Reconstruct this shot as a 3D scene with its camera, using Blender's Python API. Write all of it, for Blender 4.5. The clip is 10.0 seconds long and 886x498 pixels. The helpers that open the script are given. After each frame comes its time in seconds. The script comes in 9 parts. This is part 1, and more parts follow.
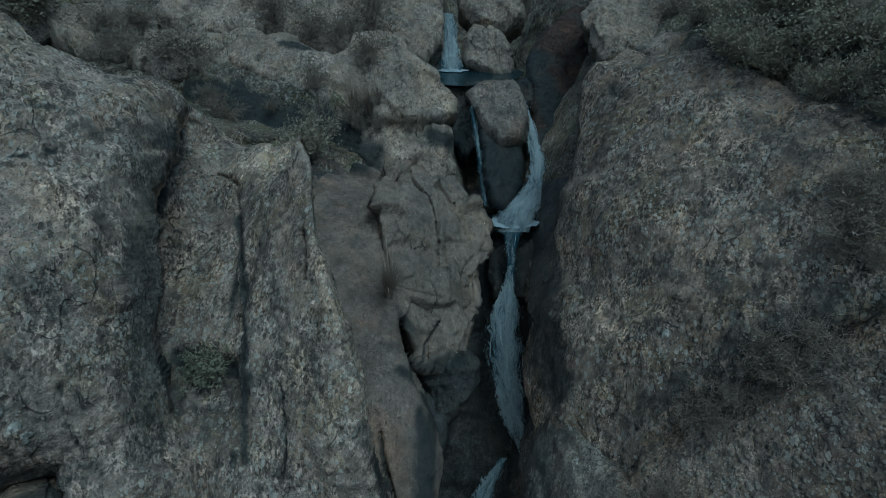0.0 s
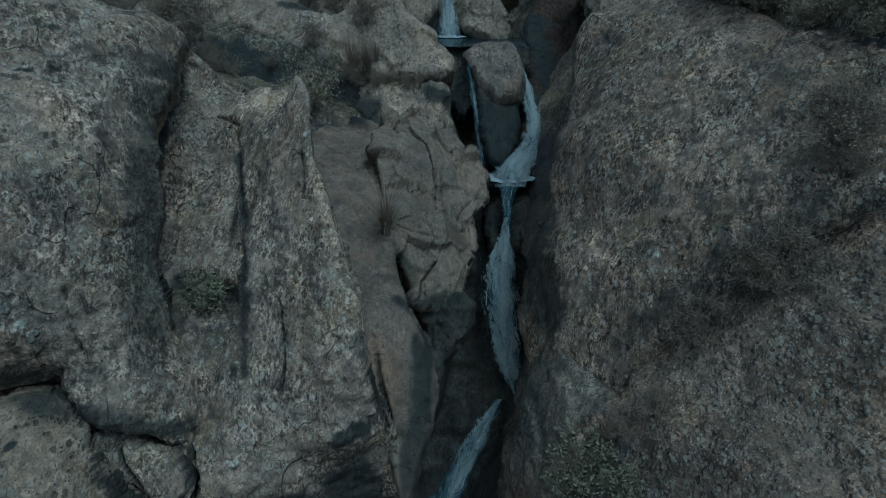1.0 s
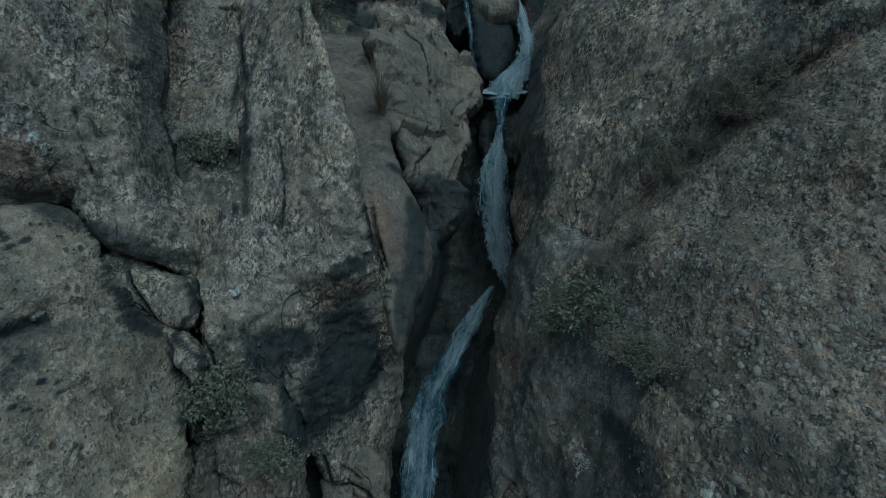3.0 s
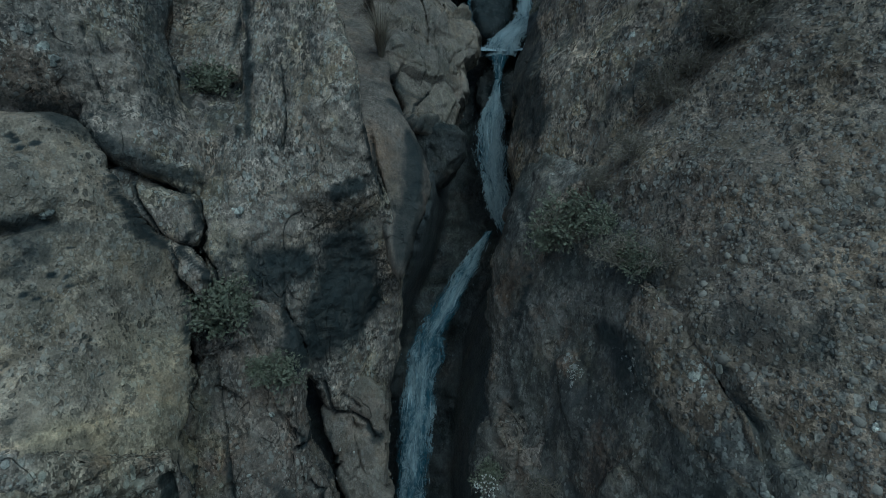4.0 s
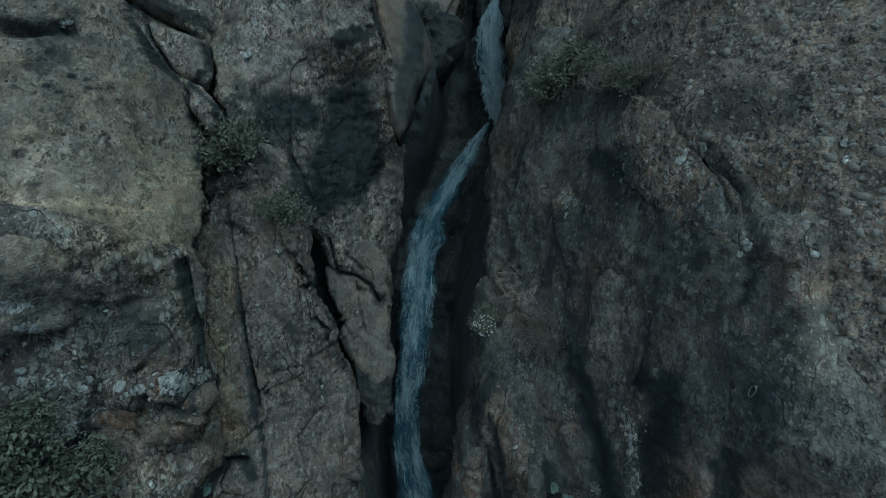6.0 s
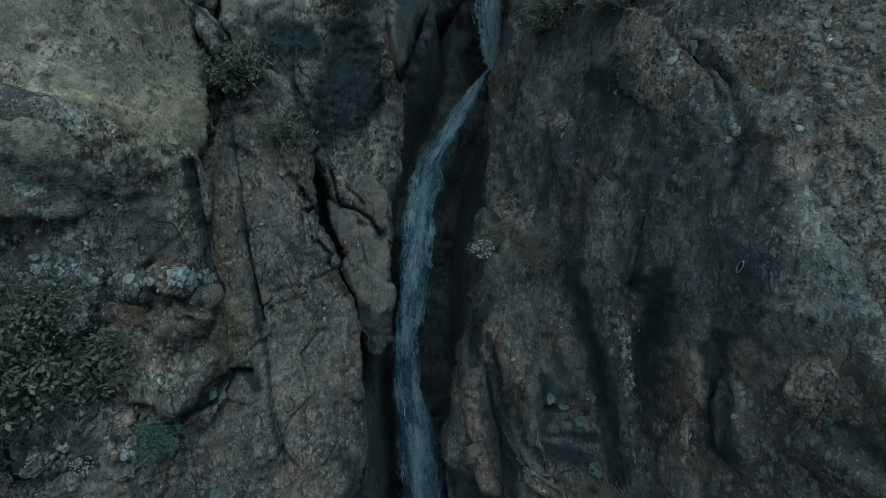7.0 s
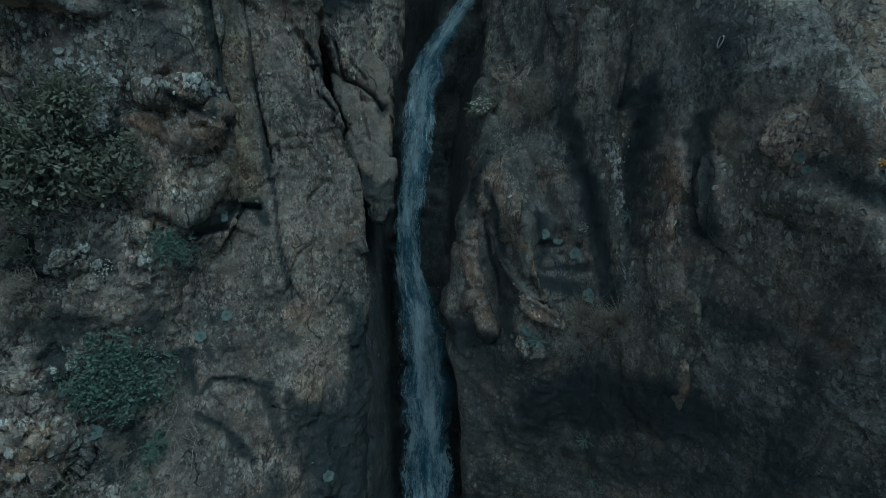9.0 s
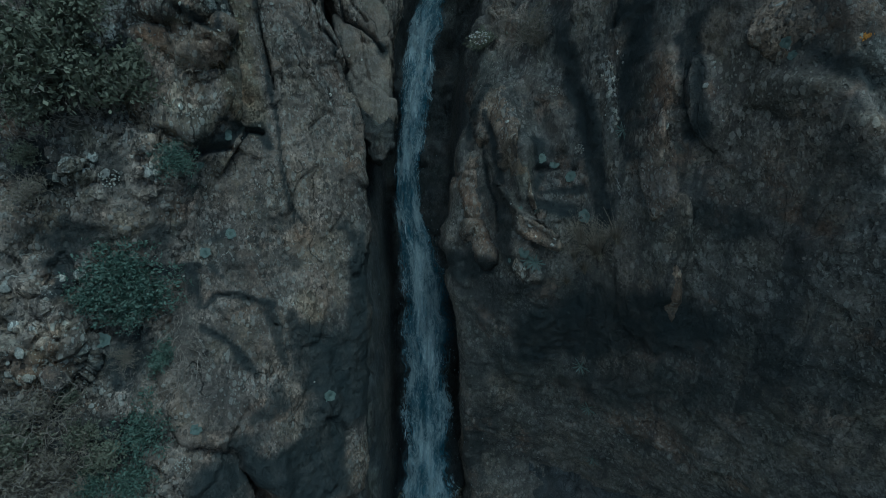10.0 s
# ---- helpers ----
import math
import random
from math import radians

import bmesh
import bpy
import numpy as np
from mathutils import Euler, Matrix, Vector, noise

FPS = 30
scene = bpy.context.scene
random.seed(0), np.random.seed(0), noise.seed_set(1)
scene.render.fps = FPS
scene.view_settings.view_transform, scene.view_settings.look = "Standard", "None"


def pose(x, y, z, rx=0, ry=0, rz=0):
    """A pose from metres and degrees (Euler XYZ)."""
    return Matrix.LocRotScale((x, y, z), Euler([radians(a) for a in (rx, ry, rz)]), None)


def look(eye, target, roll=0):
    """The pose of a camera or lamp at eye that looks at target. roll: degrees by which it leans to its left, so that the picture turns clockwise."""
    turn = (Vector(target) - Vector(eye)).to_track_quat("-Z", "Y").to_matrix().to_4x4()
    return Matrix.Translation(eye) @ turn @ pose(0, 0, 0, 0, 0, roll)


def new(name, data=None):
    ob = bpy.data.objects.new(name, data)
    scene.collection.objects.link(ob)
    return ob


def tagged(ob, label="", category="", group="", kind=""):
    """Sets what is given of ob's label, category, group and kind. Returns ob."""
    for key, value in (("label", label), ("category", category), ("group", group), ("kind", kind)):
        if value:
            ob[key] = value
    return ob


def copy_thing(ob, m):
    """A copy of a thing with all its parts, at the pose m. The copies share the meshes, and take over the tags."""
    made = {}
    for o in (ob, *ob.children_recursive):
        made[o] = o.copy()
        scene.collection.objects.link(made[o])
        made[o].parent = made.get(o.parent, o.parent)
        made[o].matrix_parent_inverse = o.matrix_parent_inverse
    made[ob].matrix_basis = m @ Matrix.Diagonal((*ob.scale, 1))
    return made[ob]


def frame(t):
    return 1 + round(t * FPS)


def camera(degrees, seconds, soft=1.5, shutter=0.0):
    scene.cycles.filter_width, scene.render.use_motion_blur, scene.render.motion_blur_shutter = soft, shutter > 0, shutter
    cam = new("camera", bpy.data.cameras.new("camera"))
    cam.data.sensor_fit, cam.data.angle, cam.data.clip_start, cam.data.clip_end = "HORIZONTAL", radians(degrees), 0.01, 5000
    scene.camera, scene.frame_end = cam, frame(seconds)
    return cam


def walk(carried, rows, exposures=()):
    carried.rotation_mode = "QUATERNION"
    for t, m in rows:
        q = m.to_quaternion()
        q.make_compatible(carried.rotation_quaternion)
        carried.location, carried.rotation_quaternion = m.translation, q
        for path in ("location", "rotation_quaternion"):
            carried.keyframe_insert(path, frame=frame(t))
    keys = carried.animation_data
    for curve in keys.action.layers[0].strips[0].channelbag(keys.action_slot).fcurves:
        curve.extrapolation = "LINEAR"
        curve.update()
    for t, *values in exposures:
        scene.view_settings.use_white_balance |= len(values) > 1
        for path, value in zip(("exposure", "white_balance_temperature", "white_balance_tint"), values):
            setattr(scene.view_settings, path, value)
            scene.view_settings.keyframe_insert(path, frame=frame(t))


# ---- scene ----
cam = camera(82.2, 10.0, soft=0.75)
METRES, EYE, TILT = 10.0, 17.0, -28.0
ROWS = [
    (0.0, 0.0, 0.0, 0.0, 0.0, 0.0, -0.0),
    (0.5, 0.0027, -0.0066, -0.0456, -0.03, -0.03, -0.01),
    (1.0, 0.0052, -0.0143, -0.0951, -0.05, -0.09, -0.01),
    (1.5, 0.0077, -0.0219, -0.141, -0.05, -0.15, -0.01),
    (2.0, 0.0104, -0.0297, -0.1911, -0.05, -0.2, -0.02),
    (2.5, 0.0126, -0.0367, -0.2374, -0.07, -0.27, 0.0),
    (4.0, 0.0169, -0.0609, -0.3839, -0.14, -0.39, 0.06),
    (4.5, 0.0166, -0.0674, -0.4324, -0.15, -0.43, 0.06),
    (5.0, 0.0162, -0.0746, -0.4847, -0.15, -0.48, 0.04),
    (5.5, 0.0164, -0.0821, -0.5332, -0.14, -0.57, 0.05),
    (7.0, 0.016, -0.1074, -0.6846, -0.25, -0.74, 0.07),
    (7.5, 0.0154, -0.116, -0.733, -0.28, -0.8, 0.08),
    (8.0, 0.0148, -0.1249, -0.7862, -0.28, -0.84, 0.08),
    (8.5, 0.0149, -0.1325, -0.8349, -0.27, -0.87, 0.1),
    (9.0, 0.0157, -0.1407, -0.8875, -0.25, -0.9, 0.11),
    (9.5, 0.0161, -0.1485, -0.9355, -0.25, -0.96, 0.12),
    (10.0, 0.0166, -0.1573, -0.987, -0.27, -1.01, 0.12),
]
# The slope axes: x across the gorge, y into the cliff, z up along the descent.
SLOPE = pose(0, 0, EYE, TILT, 0, 0)
walk(cam, [(t, SLOPE @ pose(METRES * x, METRES * y, METRES * z, 90 + pitch, roll, yaw)) for t, x, y, z, yaw, pitch, roll in ROWS],
     exposures=[(0.0, -0.37, 4900, -13), (10.0, -0.37, 4740, -16)])

# ---- light ----
world = bpy.data.worlds.new("overcast_sky")
scene.world = world
world.use_nodes = True
sky = world.node_tree.nodes.new("ShaderNodeTexSky")
sky.sky_type, sky.sun_disc, sky.sun_elevation, sky.sun_rotation = "NISHITA", False, radians(55), radians(200)
sky.dust_density, sky.air_density = 3.0, 1.0
background = world.node_tree.nodes["Background"]
background.inputs["Strength"].default_value = 0.066
world.node_tree.links.new(sky.outputs["Color"], background.inputs["Color"])
sun = new("sun", bpy.data.lights.new("sun", "SUN"))
sun.data.energy, sun.data.angle, sun.data.color = 1.5, radians(30), (1.0, 0.96, 0.9)
sun.matrix_world = look((10, -1, 36), (0, 4, 8))


# ---- materials ----
class Nodes:
    """A short way to write node materials."""

    def __init__(self, name):
        self.mat = bpy.data.materials.new(name)
        self.mat.use_nodes = True
        self.tree = self.mat.node_tree
        self.out = self.tree.nodes["Material Output"]
        self.bsdf = self.tree.nodes["Principled BSDF"]

    def add(self, kind, **sockets):
        node = self.tree.nodes.new("ShaderNode" + kind)
        for key, value in sockets.items():
            self.put(node.inputs[key.replace("_", " ")], value)
        return node

    def put(self, socket, value):
        if isinstance(value, bpy.types.NodeSocket):
            self.tree.links.new(value, socket)
        else:
            socket.default_value = value

    def place(self, scale=(1, 1, 1)):
        m = self.add("Mapping", Vector=self.add("NewGeometry").outputs["Position"], Rotation=(radians(-TILT), 0, 0), Scale=scale)
        return m.outputs["Vector"]

    def noise(self, vector, scale, detail=4.0, rough=0.6):
        return self.add("TexNoise", Vector=vector, Scale=scale, Detail=detail, Roughness=rough).outputs["Fac"]

    def cells(self, vector, scale, random=1.0):
        return self.add("TexVoronoi", Vector=vector, Scale=scale, Randomness=random)

    def ramp(self, value, lo, hi, a=0.0, b=1.0):
        n = self.add("MapRange", Value=value)
        n.interpolation_type = "SMOOTHSTEP"
        for i, v in enumerate((lo, hi, a, b)):
            n.inputs[i + 1].default_value = v
        return n.outputs["Result"]

    def math(self, op, a, b=0.0):
        n = self.add("Math")
        n.operation = op
        self.put(n.inputs[0], a)
        self.put(n.inputs[1], b)
        return n.outputs["Value"]

    def mix(self, fac, a, b, mode="MIX"):
        n = self.add("Mix")
        n.data_type, n.blend_type = "RGBA", mode
        self.put(n.inputs[0], fac)
        self.put(n.inputs[6], a if isinstance(a, bpy.types.NodeSocket) else (*a, 1))
        self.put(n.inputs[7], b if isinstance(b, bpy.types.NodeSocket) else (*b, 1))
        return n.outputs[2]

    def bump(self, height, distance, strength=1.0, normal=None):
        n = self.add("Bump", Height=height, Distance=distance, Strength=strength)
        if normal is not None:
            self.put(n.inputs["Normal"], normal)
        return n.outputs["Normal"]

    def finish(self, color, rough=0.9, normal=None, **more):
        self.put(self.bsdf.inputs["Base Color"], color)
        self.put(self.bsdf.inputs["Roughness"], rough)
        if normal is not None:
            self.put(self.bsdf.inputs["Normal"], normal)
        for key, value in more.items():
            self.put(self.bsdf.inputs[key.replace("_", " ")], value)
        return self.mat


def rock_material(name, light, dark, moss, lichen=0.5, specks=0.5, streaks=0.5, moss_amount=0.4, rust=0.0, pebbles=0.0, gloss=0.9, grain=1.0, cracks=0.6):
    """Weathered stone: speckled grain, crisp crusts of pale lichen, black specks and run-off streaks, moss and rust stains."""
    n = Nodes(name)
    v = n.place()
    warp = n.add("VectorMath", Vector=v)
    warp.operation = "MULTIPLY_ADD"
    n.put(warp.inputs[1], (1, 1, 1))
    shake = n.add("TexNoise", Vector=v, Scale=22.0, Detail=3.0, Roughness=0.7).outputs["Color"]
    scaled = n.add("VectorMath", Vector=shake)
    scaled.operation = "SCALE"
    scaled.inputs["Scale"].default_value = 0.035
    n.put(warp.inputs[0], v)
    n.put(warp.inputs[2], scaled.outputs["Vector"])
    w = warp.outputs["Vector"]

    def grey(value):
        return n.add("CombineColor", Red=value, Green=value, Blue=value).outputs["Color"]

    def tone(cells):
        return n.add("SeparateColor", Color=cells.outputs["Color"]).outputs["Red"]

    def channel(cells, which):
        return n.add("SeparateColor", Color=cells.outputs["Color"]).outputs[which]

    large = n.noise(v, 0.8, 6, 0.62)
    medium = n.noise(v, 4.5, 6, 0.68)
    fine = n.noise(v, 48.0, 2, 0.6)
    tall = n.add("Mapping", Vector=w, Scale=(1.15, 1.15, 0.62)).outputs["Vector"]
    coarse_cells, fine_cells = n.cells(tall, 15.0), n.cells(tall, 38.0)
    color = n.mix(n.ramp(large, 0.36, 0.64), dark, light)
    color = n.mix(n.math("MULTIPLY", n.ramp(n.noise(v, 1.5, 7, 0.7), 0.50, 0.60), moss_amount), color, moss)
    if rust:
        color = n.mix(n.math("MULTIPLY", n.ramp(n.noise(v, 1.1, 6, 0.7), 0.53, 0.64), rust), color, (0.27, 0.165, 0.105))
    color = n.mix(n.ramp(n.noise(v, 1.7, 6, 0.66), 0.47, 0.66, 0.0, 0.8), color, n.mix(1.0, color, (1.15, 1.06, 0.95), "MULTIPLY"))
    color = n.mix(n.ramp(n.noise(n.place((1.6, 1.6, 0.55)), 1.0, 8, 0.68), 0.50, 0.60, 0.0, 0.55), color, n.mix(1.0, color, (0.58, 0.63, 0.66), "MULTIPLY"))
    speck = n.math("MULTIPLY", n.ramp(tone(coarse_cells), 0.0, 1.0, 1 - 0.42 * grain, 1 + 0.42 * grain), n.ramp(tone(fine_cells), 0.0, 1.0, 1 - 0.6 * grain, 1 + 0.62 * grain))
    roughness_zone = n.ramp(n.noise(v, 1.9, 5, 0.65), 0.40, 0.60, 0.25, 1.0)
    speck = n.math("ADD", 1.0, n.math("MULTIPLY", n.math("SUBTRACT", speck, 1.0), roughness_zone))
    body = n.math("MULTIPLY", n.ramp(medium, 0.38, 0.62, 0.82, 1.14), n.math("MULTIPLY", speck, n.ramp(fine, 0.35, 0.65, 0.88, 1.12)))
    color = n.mix(1.0, color, grey(body), "MULTIPLY")
    # pale crusts of lichen: crisp islands, round spots, single flakes
    zone = n.ramp(n.noise(v, 1.2, 4, 0.6), 0.40, 0.56, 0.25, 1.0)
    islands = n.ramp(n.noise(v, 7.0, 7, 0.68), 0.575, 0.595)
    dots = n.math("MULTIPLY", n.ramp(n.cells(w, 9.0).outputs["Distance"], 0.24, 0.21), n.ramp(n.noise(v, 3.0, 3, 0.6), 0.54, 0.57))
    flakes = n.math("MULTIPLY", n.ramp(coarse_cells.outputs["Distance"], 0.50, 0.42), n.ramp(channel(coarse_cells, "Green"), 0.76, 0.80))
    grains = n.math("MULTIPLY", n.ramp(fine_cells.outputs["Distance"], 0.50, 0.40), n.ramp(channel(fine_cells, "Green"), 0.80, 0.84))
    scatter_pale = n.math("MAXIMUM", n.math("MULTIPLY", flakes, 0.75), n.math("MULTIPLY", grains, 0.85))
    crust = n.math("MULTIPLY", n.math("MAXIMUM", n.math("MULTIPLY", n.math("MAXIMUM", n.math("MULTIPLY", islands, 0.4), scatter_pale), zone), n.math("MULTIPLY", dots, 0.8)), lichen)
    color = n.mix(crust, color, n.mix(n.noise(v, 3.7, 2), (0.52, 0.51, 0.46), (0.44, 0.455, 0.41)))
    # pits, black crusts and run-off streaks
    pit_zone = n.ramp(n.noise(v, 1.6, 5, 0.65), 0.44, 0.58, 0.15, 1.0)
    spots = n.math("MULTIPLY", n.ramp(coarse_cells.outputs["Distance"], 0.46, 0.36), n.ramp(channel(coarse_cells, "Blue"), 0.20, 0.16))
    spots = n.math("MAXIMUM", spots, n.math("MULTIPLY", n.ramp(fine_cells.outputs["Distance"], 0.5, 0.4), n.ramp(channel(fine_cells, "Blue"), 0.16, 0.12)))
    spots = n.math("MULTIPLY", spots, pit_zone)
    black = n.ramp(n.noise(v, 3.6, 8, 0.72), 0.595, 0.615)
    color = n.mix(n.math("MULTIPLY", n.math("MAXIMUM", n.math("MULTIPLY", spots, 0.85), n.math("MULTIPLY", black, 0.75)), specks), color, (0.04, 0.042, 0.042))
    run = n.ramp(n.noise(n.place((3.0, 3.0, 0.28)), 1.0, 8, 0.7), 0.53, 0.62)
    color = n.mix(n.math("MULTIPLY", run, streaks), color, (0.055, 0.06, 0.06))
    # hairline cracks, long and winding
    line = n.math("ABSOLUTE", n.math("SUBTRACT", n.noise(n.place((1.5, 1.5, 0.5)), 1.0, 2, 0.5), 0.5))
    split = n.math("MULTIPLY", n.ramp(line, 0.0055, 0.0015), n.ramp(n.noise(v, 0.9, 2), 0.50, 0.56))
    split = n.math("MULTIPLY", split, cracks)
    color = n.mix(split, color, (0.03, 0.03, 0.03))
    # damp black film and painted shade, and bare paler stone, where the rock carries them
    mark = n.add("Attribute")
    mark.attribute_name = "stain_shade"
    film_shade = n.math("MULTIPLY", n.ramp(mark.outputs["Fac"], 0.0, 1.0), n.ramp(medium, 0.3, 0.6, 1.0, 0.9))
    color = n.mix(film_shade, color, n.mix(n.noise(v, 2.2, 5), (0.02, 0.03, 0.033), (0.043, 0.052, 0.053)))
    bare = n.ramp(n.math("MULTIPLY", mark.outputs["Fac"], -1.0), 0.0, 1.0)
    color = n.mix(bare, color, n.mix(1.0, color, (1.7, 1.65, 1.55), "MULTIPLY"))
    def carried(name):
        a = n.add("Attribute")
        a.attribute_name = name
        return a.outputs["Fac"]

    color = n.mix(n.math("MULTIPLY", carried("rust"), 0.5), color, n.mix(1.0, color, (1.2, 0.99, 0.85), "MULTIPLY"))
    color = n.mix(n.math("MULTIPLY", carried("olive"), 0.8), color, n.mix(1.0, color, (1.08, 1.06, 0.84), "MULTIPLY"))
    flake = n.math("ADD", n.math("MULTIPLY", n.noise(v, 16.0, 5, 0.7), 0.7), n.math("MULTIPLY", n.math("ADD", tone(coarse_cells), tone(fine_cells)), 0.3))
    whiteness = n.math("MULTIPLY", n.ramp(n.math("ADD", n.math("MULTIPLY", carried("white"), 0.85), flake), 1.15, 1.3), 0.8)
    color = n.mix(whiteness, color, n.mix(tone(fine_cells), (0.26, 0.27, 0.25), (0.56, 0.56, 0.51)))
    color = n.mix(n.ramp(n.math("ADD", carried("orange"), flake), 1.05, 1.15), color, (0.42, 0.20, 0.04))
    height = n.math("ADD", n.math("MULTIPLY", medium, 0.9), n.math("MULTIPLY", fine, 0.45))
    height = n.math("ADD", height, n.math("MULTIPLY", n.math("ADD", tone(coarse_cells), n.math("MULTIPLY", tone(fine_cells), 0.9)), 0.25))
    if pebbles:
        peb = n.cells(v, 12.0)
        stone = n.ramp(peb.outputs["Distance"], 0.45, 0.1)
        keep = n.ramp(n.noise(v, 7.0, 2), 0.42, 0.5)
        hue = n.mix(tone(peb), (0.12, 0.115, 0.105), (0.40, 0.385, 0.345))
        color = n.mix(n.math("MULTIPLY", n.math("MULTIPLY", n.ramp(stone, 0.25, 0.4), keep), pebbles), color, hue)
        height = n.math("ADD", height, n.math("MULTIPLY", n.math("MULTIPLY", stone, keep), 1.6 * pebbles))
    height = n.math("ADD", height, n.math("MULTIPLY", crust, 0.5))
    height = n.math("SUBTRACT", height, n.math("MULTIPLY", spots, 0.8))
    return n.finish(color, n.math("SUBTRACT", gloss, n.math("MULTIPLY", film_shade, 0.25)), n.bump(n.math("SUBTRACT", height, n.math("MULTIPLY", split, 1.2)), 0.044, 1.0), Specular_IOR_Level=0.18)


rock_grey = rock_material("rock_grey", (0.413, 0.356, 0.293), (0.255, 0.22, 0.182), (0.3, 0.26, 0.175), 0.5, 0.7, 0.3, grain=0.55)
rock_lichen = rock_material("rock_lichen", (0.37, 0.315, 0.26), (0.208, 0.18, 0.154), (0.289, 0.247, 0.154), 0.85, 0.8, 0.6)
rock_boulder = rock_material("rock_boulder", (0.332, 0.272, 0.213), (0.187, 0.156, 0.126), (0.261, 0.214, 0.126), 0.85, 0.8, 0.6)
rock_pale = rock_material("rock_pale", (0.345, 0.29, 0.226), (0.26, 0.222, 0.172), (0.262, 0.226, 0.163), 0.4, 0.8, 0.15, 0.25, grain=0.5, cracks=0.15)
rock_smooth = rock_material("rock_smooth", (0.265, 0.235, 0.203), (0.16, 0.146, 0.13), (0.2, 0.185, 0.145), 0.35, 0.4, 0.5, 0.2, 0.2, grain=0.55)
rock_tan = rock_material("rock_tan", (0.27, 0.23, 0.193), (0.205, 0.176, 0.15), (0.205, 0.182, 0.15), 0.12, 0.2, 0.25, 0.15, 0.25, grain=0.25, cracks=0.3)
rock_block_grey = rock_material("rock_block_grey", (0.275, 0.239, 0.197), (0.198, 0.175, 0.151), (0.22, 0.201, 0.141), 0.18, 0.25, 0.25, 0.3, 0.2, grain=0.3)
rock_dark_red = rock_material("rock_dark_red", (0.078, 0.051, 0.042), (0.0292, 0.024, 0.0228), (0.0455, 0.039, 0.03), 0.1, 0.5, 0.8, 0.3, 0.15, gloss=0.7, grain=0.5)
rock_pebble = rock_material("rock_pebble", (0.29, 0.24, 0.188), (0.15, 0.125, 0.103), (0.215, 0.178, 0.118), 0.6, 0.8, 0.35, 0.3, 0.2, 0.5, cracks=0.2, grain=0.75)
rock_bluff = rock_material("rock_bluff", (0.208, 0.192, 0.168), (0.104, 0.103, 0.097), (0.13, 0.13, 0.1), 0.45, 0.55, 0.6, 0.3, 0.35, grain=0.55, cracks=0.2)
rock_column = rock_material("rock_column", (0.255, 0.215, 0.178), (0.152, 0.13, 0.112), (0.19, 0.165, 0.115), 0.6, 0.6, 0.3, 0.3, 0.3, grain=0.8)
rock_rusty = rock_material("rock_rusty", (0.286, 0.228, 0.177), (0.165, 0.133, 0.106), (0.198, 0.17, 0.111), 0.5, 0.6, 0.35, 0.25, 0.5, grain=0.6)
rock_rubble = rock_material("rock_rubble", (0.29, 0.248, 0.207), (0.125, 0.112, 0.097), (0.155, 0.138, 0.09), 0.8, 0.8, 0.35, 0.4, 0.35)
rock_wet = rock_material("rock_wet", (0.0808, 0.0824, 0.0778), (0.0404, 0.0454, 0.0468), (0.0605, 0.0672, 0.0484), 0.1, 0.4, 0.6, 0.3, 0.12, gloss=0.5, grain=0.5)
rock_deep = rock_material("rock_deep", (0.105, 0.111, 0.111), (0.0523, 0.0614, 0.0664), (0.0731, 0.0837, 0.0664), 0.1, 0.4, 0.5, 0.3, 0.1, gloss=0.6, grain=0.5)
soil = rock_material("soil", (0.21, 0.196, 0.154), (0.084, 0.077, 0.0658), (0.126, 0.126, 0.077), 0.6, 0.7, 0.1, 0.8, 0.2)


def water_material(name, foam):
    """Falling water: dark blue sheets under a lace of torn foam, frayed open towards the edges."""
    n = Nodes(name)
    uv = n.add("UVMap").outputs["UV"]

    def drawn(across, down, detail, rough=0.65, twist=0.0):
        node = n.add("TexNoise", Vector=n.add("Mapping", Vector=uv, Scale=(across, down, 1.0)).outputs["Vector"], Scale=1.0, Detail=detail, Roughness=rough, Distortion=twist)
        return node.outputs["Fac"]

    a = drawn(4.2, 0.9, 4, 0.6)
    b = drawn(22.0, 8.0, 5, 0.7, 0.5)
    strand = n.math("ABSOLUTE", n.math("SUBTRACT", drawn(11.0, 4.0, 3, 0.6, 1.2), 0.5))
    lace = n.ramp(strand, 0.07, 0.0)
    c = n.noise(n.place((1.0, 1.0, 0.6)), 1.8, 3, 0.55)
    rim = n.add("Attribute")
    rim.attribute_name = "rim"
    body = n.math("ADD", n.math("MULTIPLY", a, 0.85), n.math("ADD", n.math("MULTIPLY", b, 0.28 + 0.5 * max(0.0, foam - 0.5)), n.math("MULTIPLY", c, 0.5)))
    body = n.math("ADD", body, n.math("MULTIPLY", lace, 0.1 + 0.2 * max(0.0, foam - 0.5)))
    body = n.math("SUBTRACT", body, n.math("MULTIPLY", n.math("POWER", rim.outputs["Fac"], 2.0), 0.26))
    white = n.ramp(body, 0.84 - 0.36 * foam, 1.28 - 0.36 * foam)
    color = n.mix(white, (0.02, 0.072, 0.105), (0.385, 0.48, 0.515))
    torn = n.math("ADD", n.math("MULTIPLY", a, 0.4), n.math("ADD", n.math("MULTIPLY", b, 0.7), n.math("MULTIPLY", lace, 0.12)))
    alpha = n.ramp(n.math("SUBTRACT", torn, n.math("MULTIPLY", n.math("POWER", rim.outputs["Fac"], 2.5), 0.5)), 0.34, 0.42)
    return n.finish(color, n.ramp(white, 0.0, 1.0, 0.15, 0.65), n.bump(n.math("ADD", n.math("ADD", a, n.math("MULTIPLY", b, 0.9)), n.math("MULTIPLY", lace, 0.5)), 0.05, 0.9), Alpha=alpha)


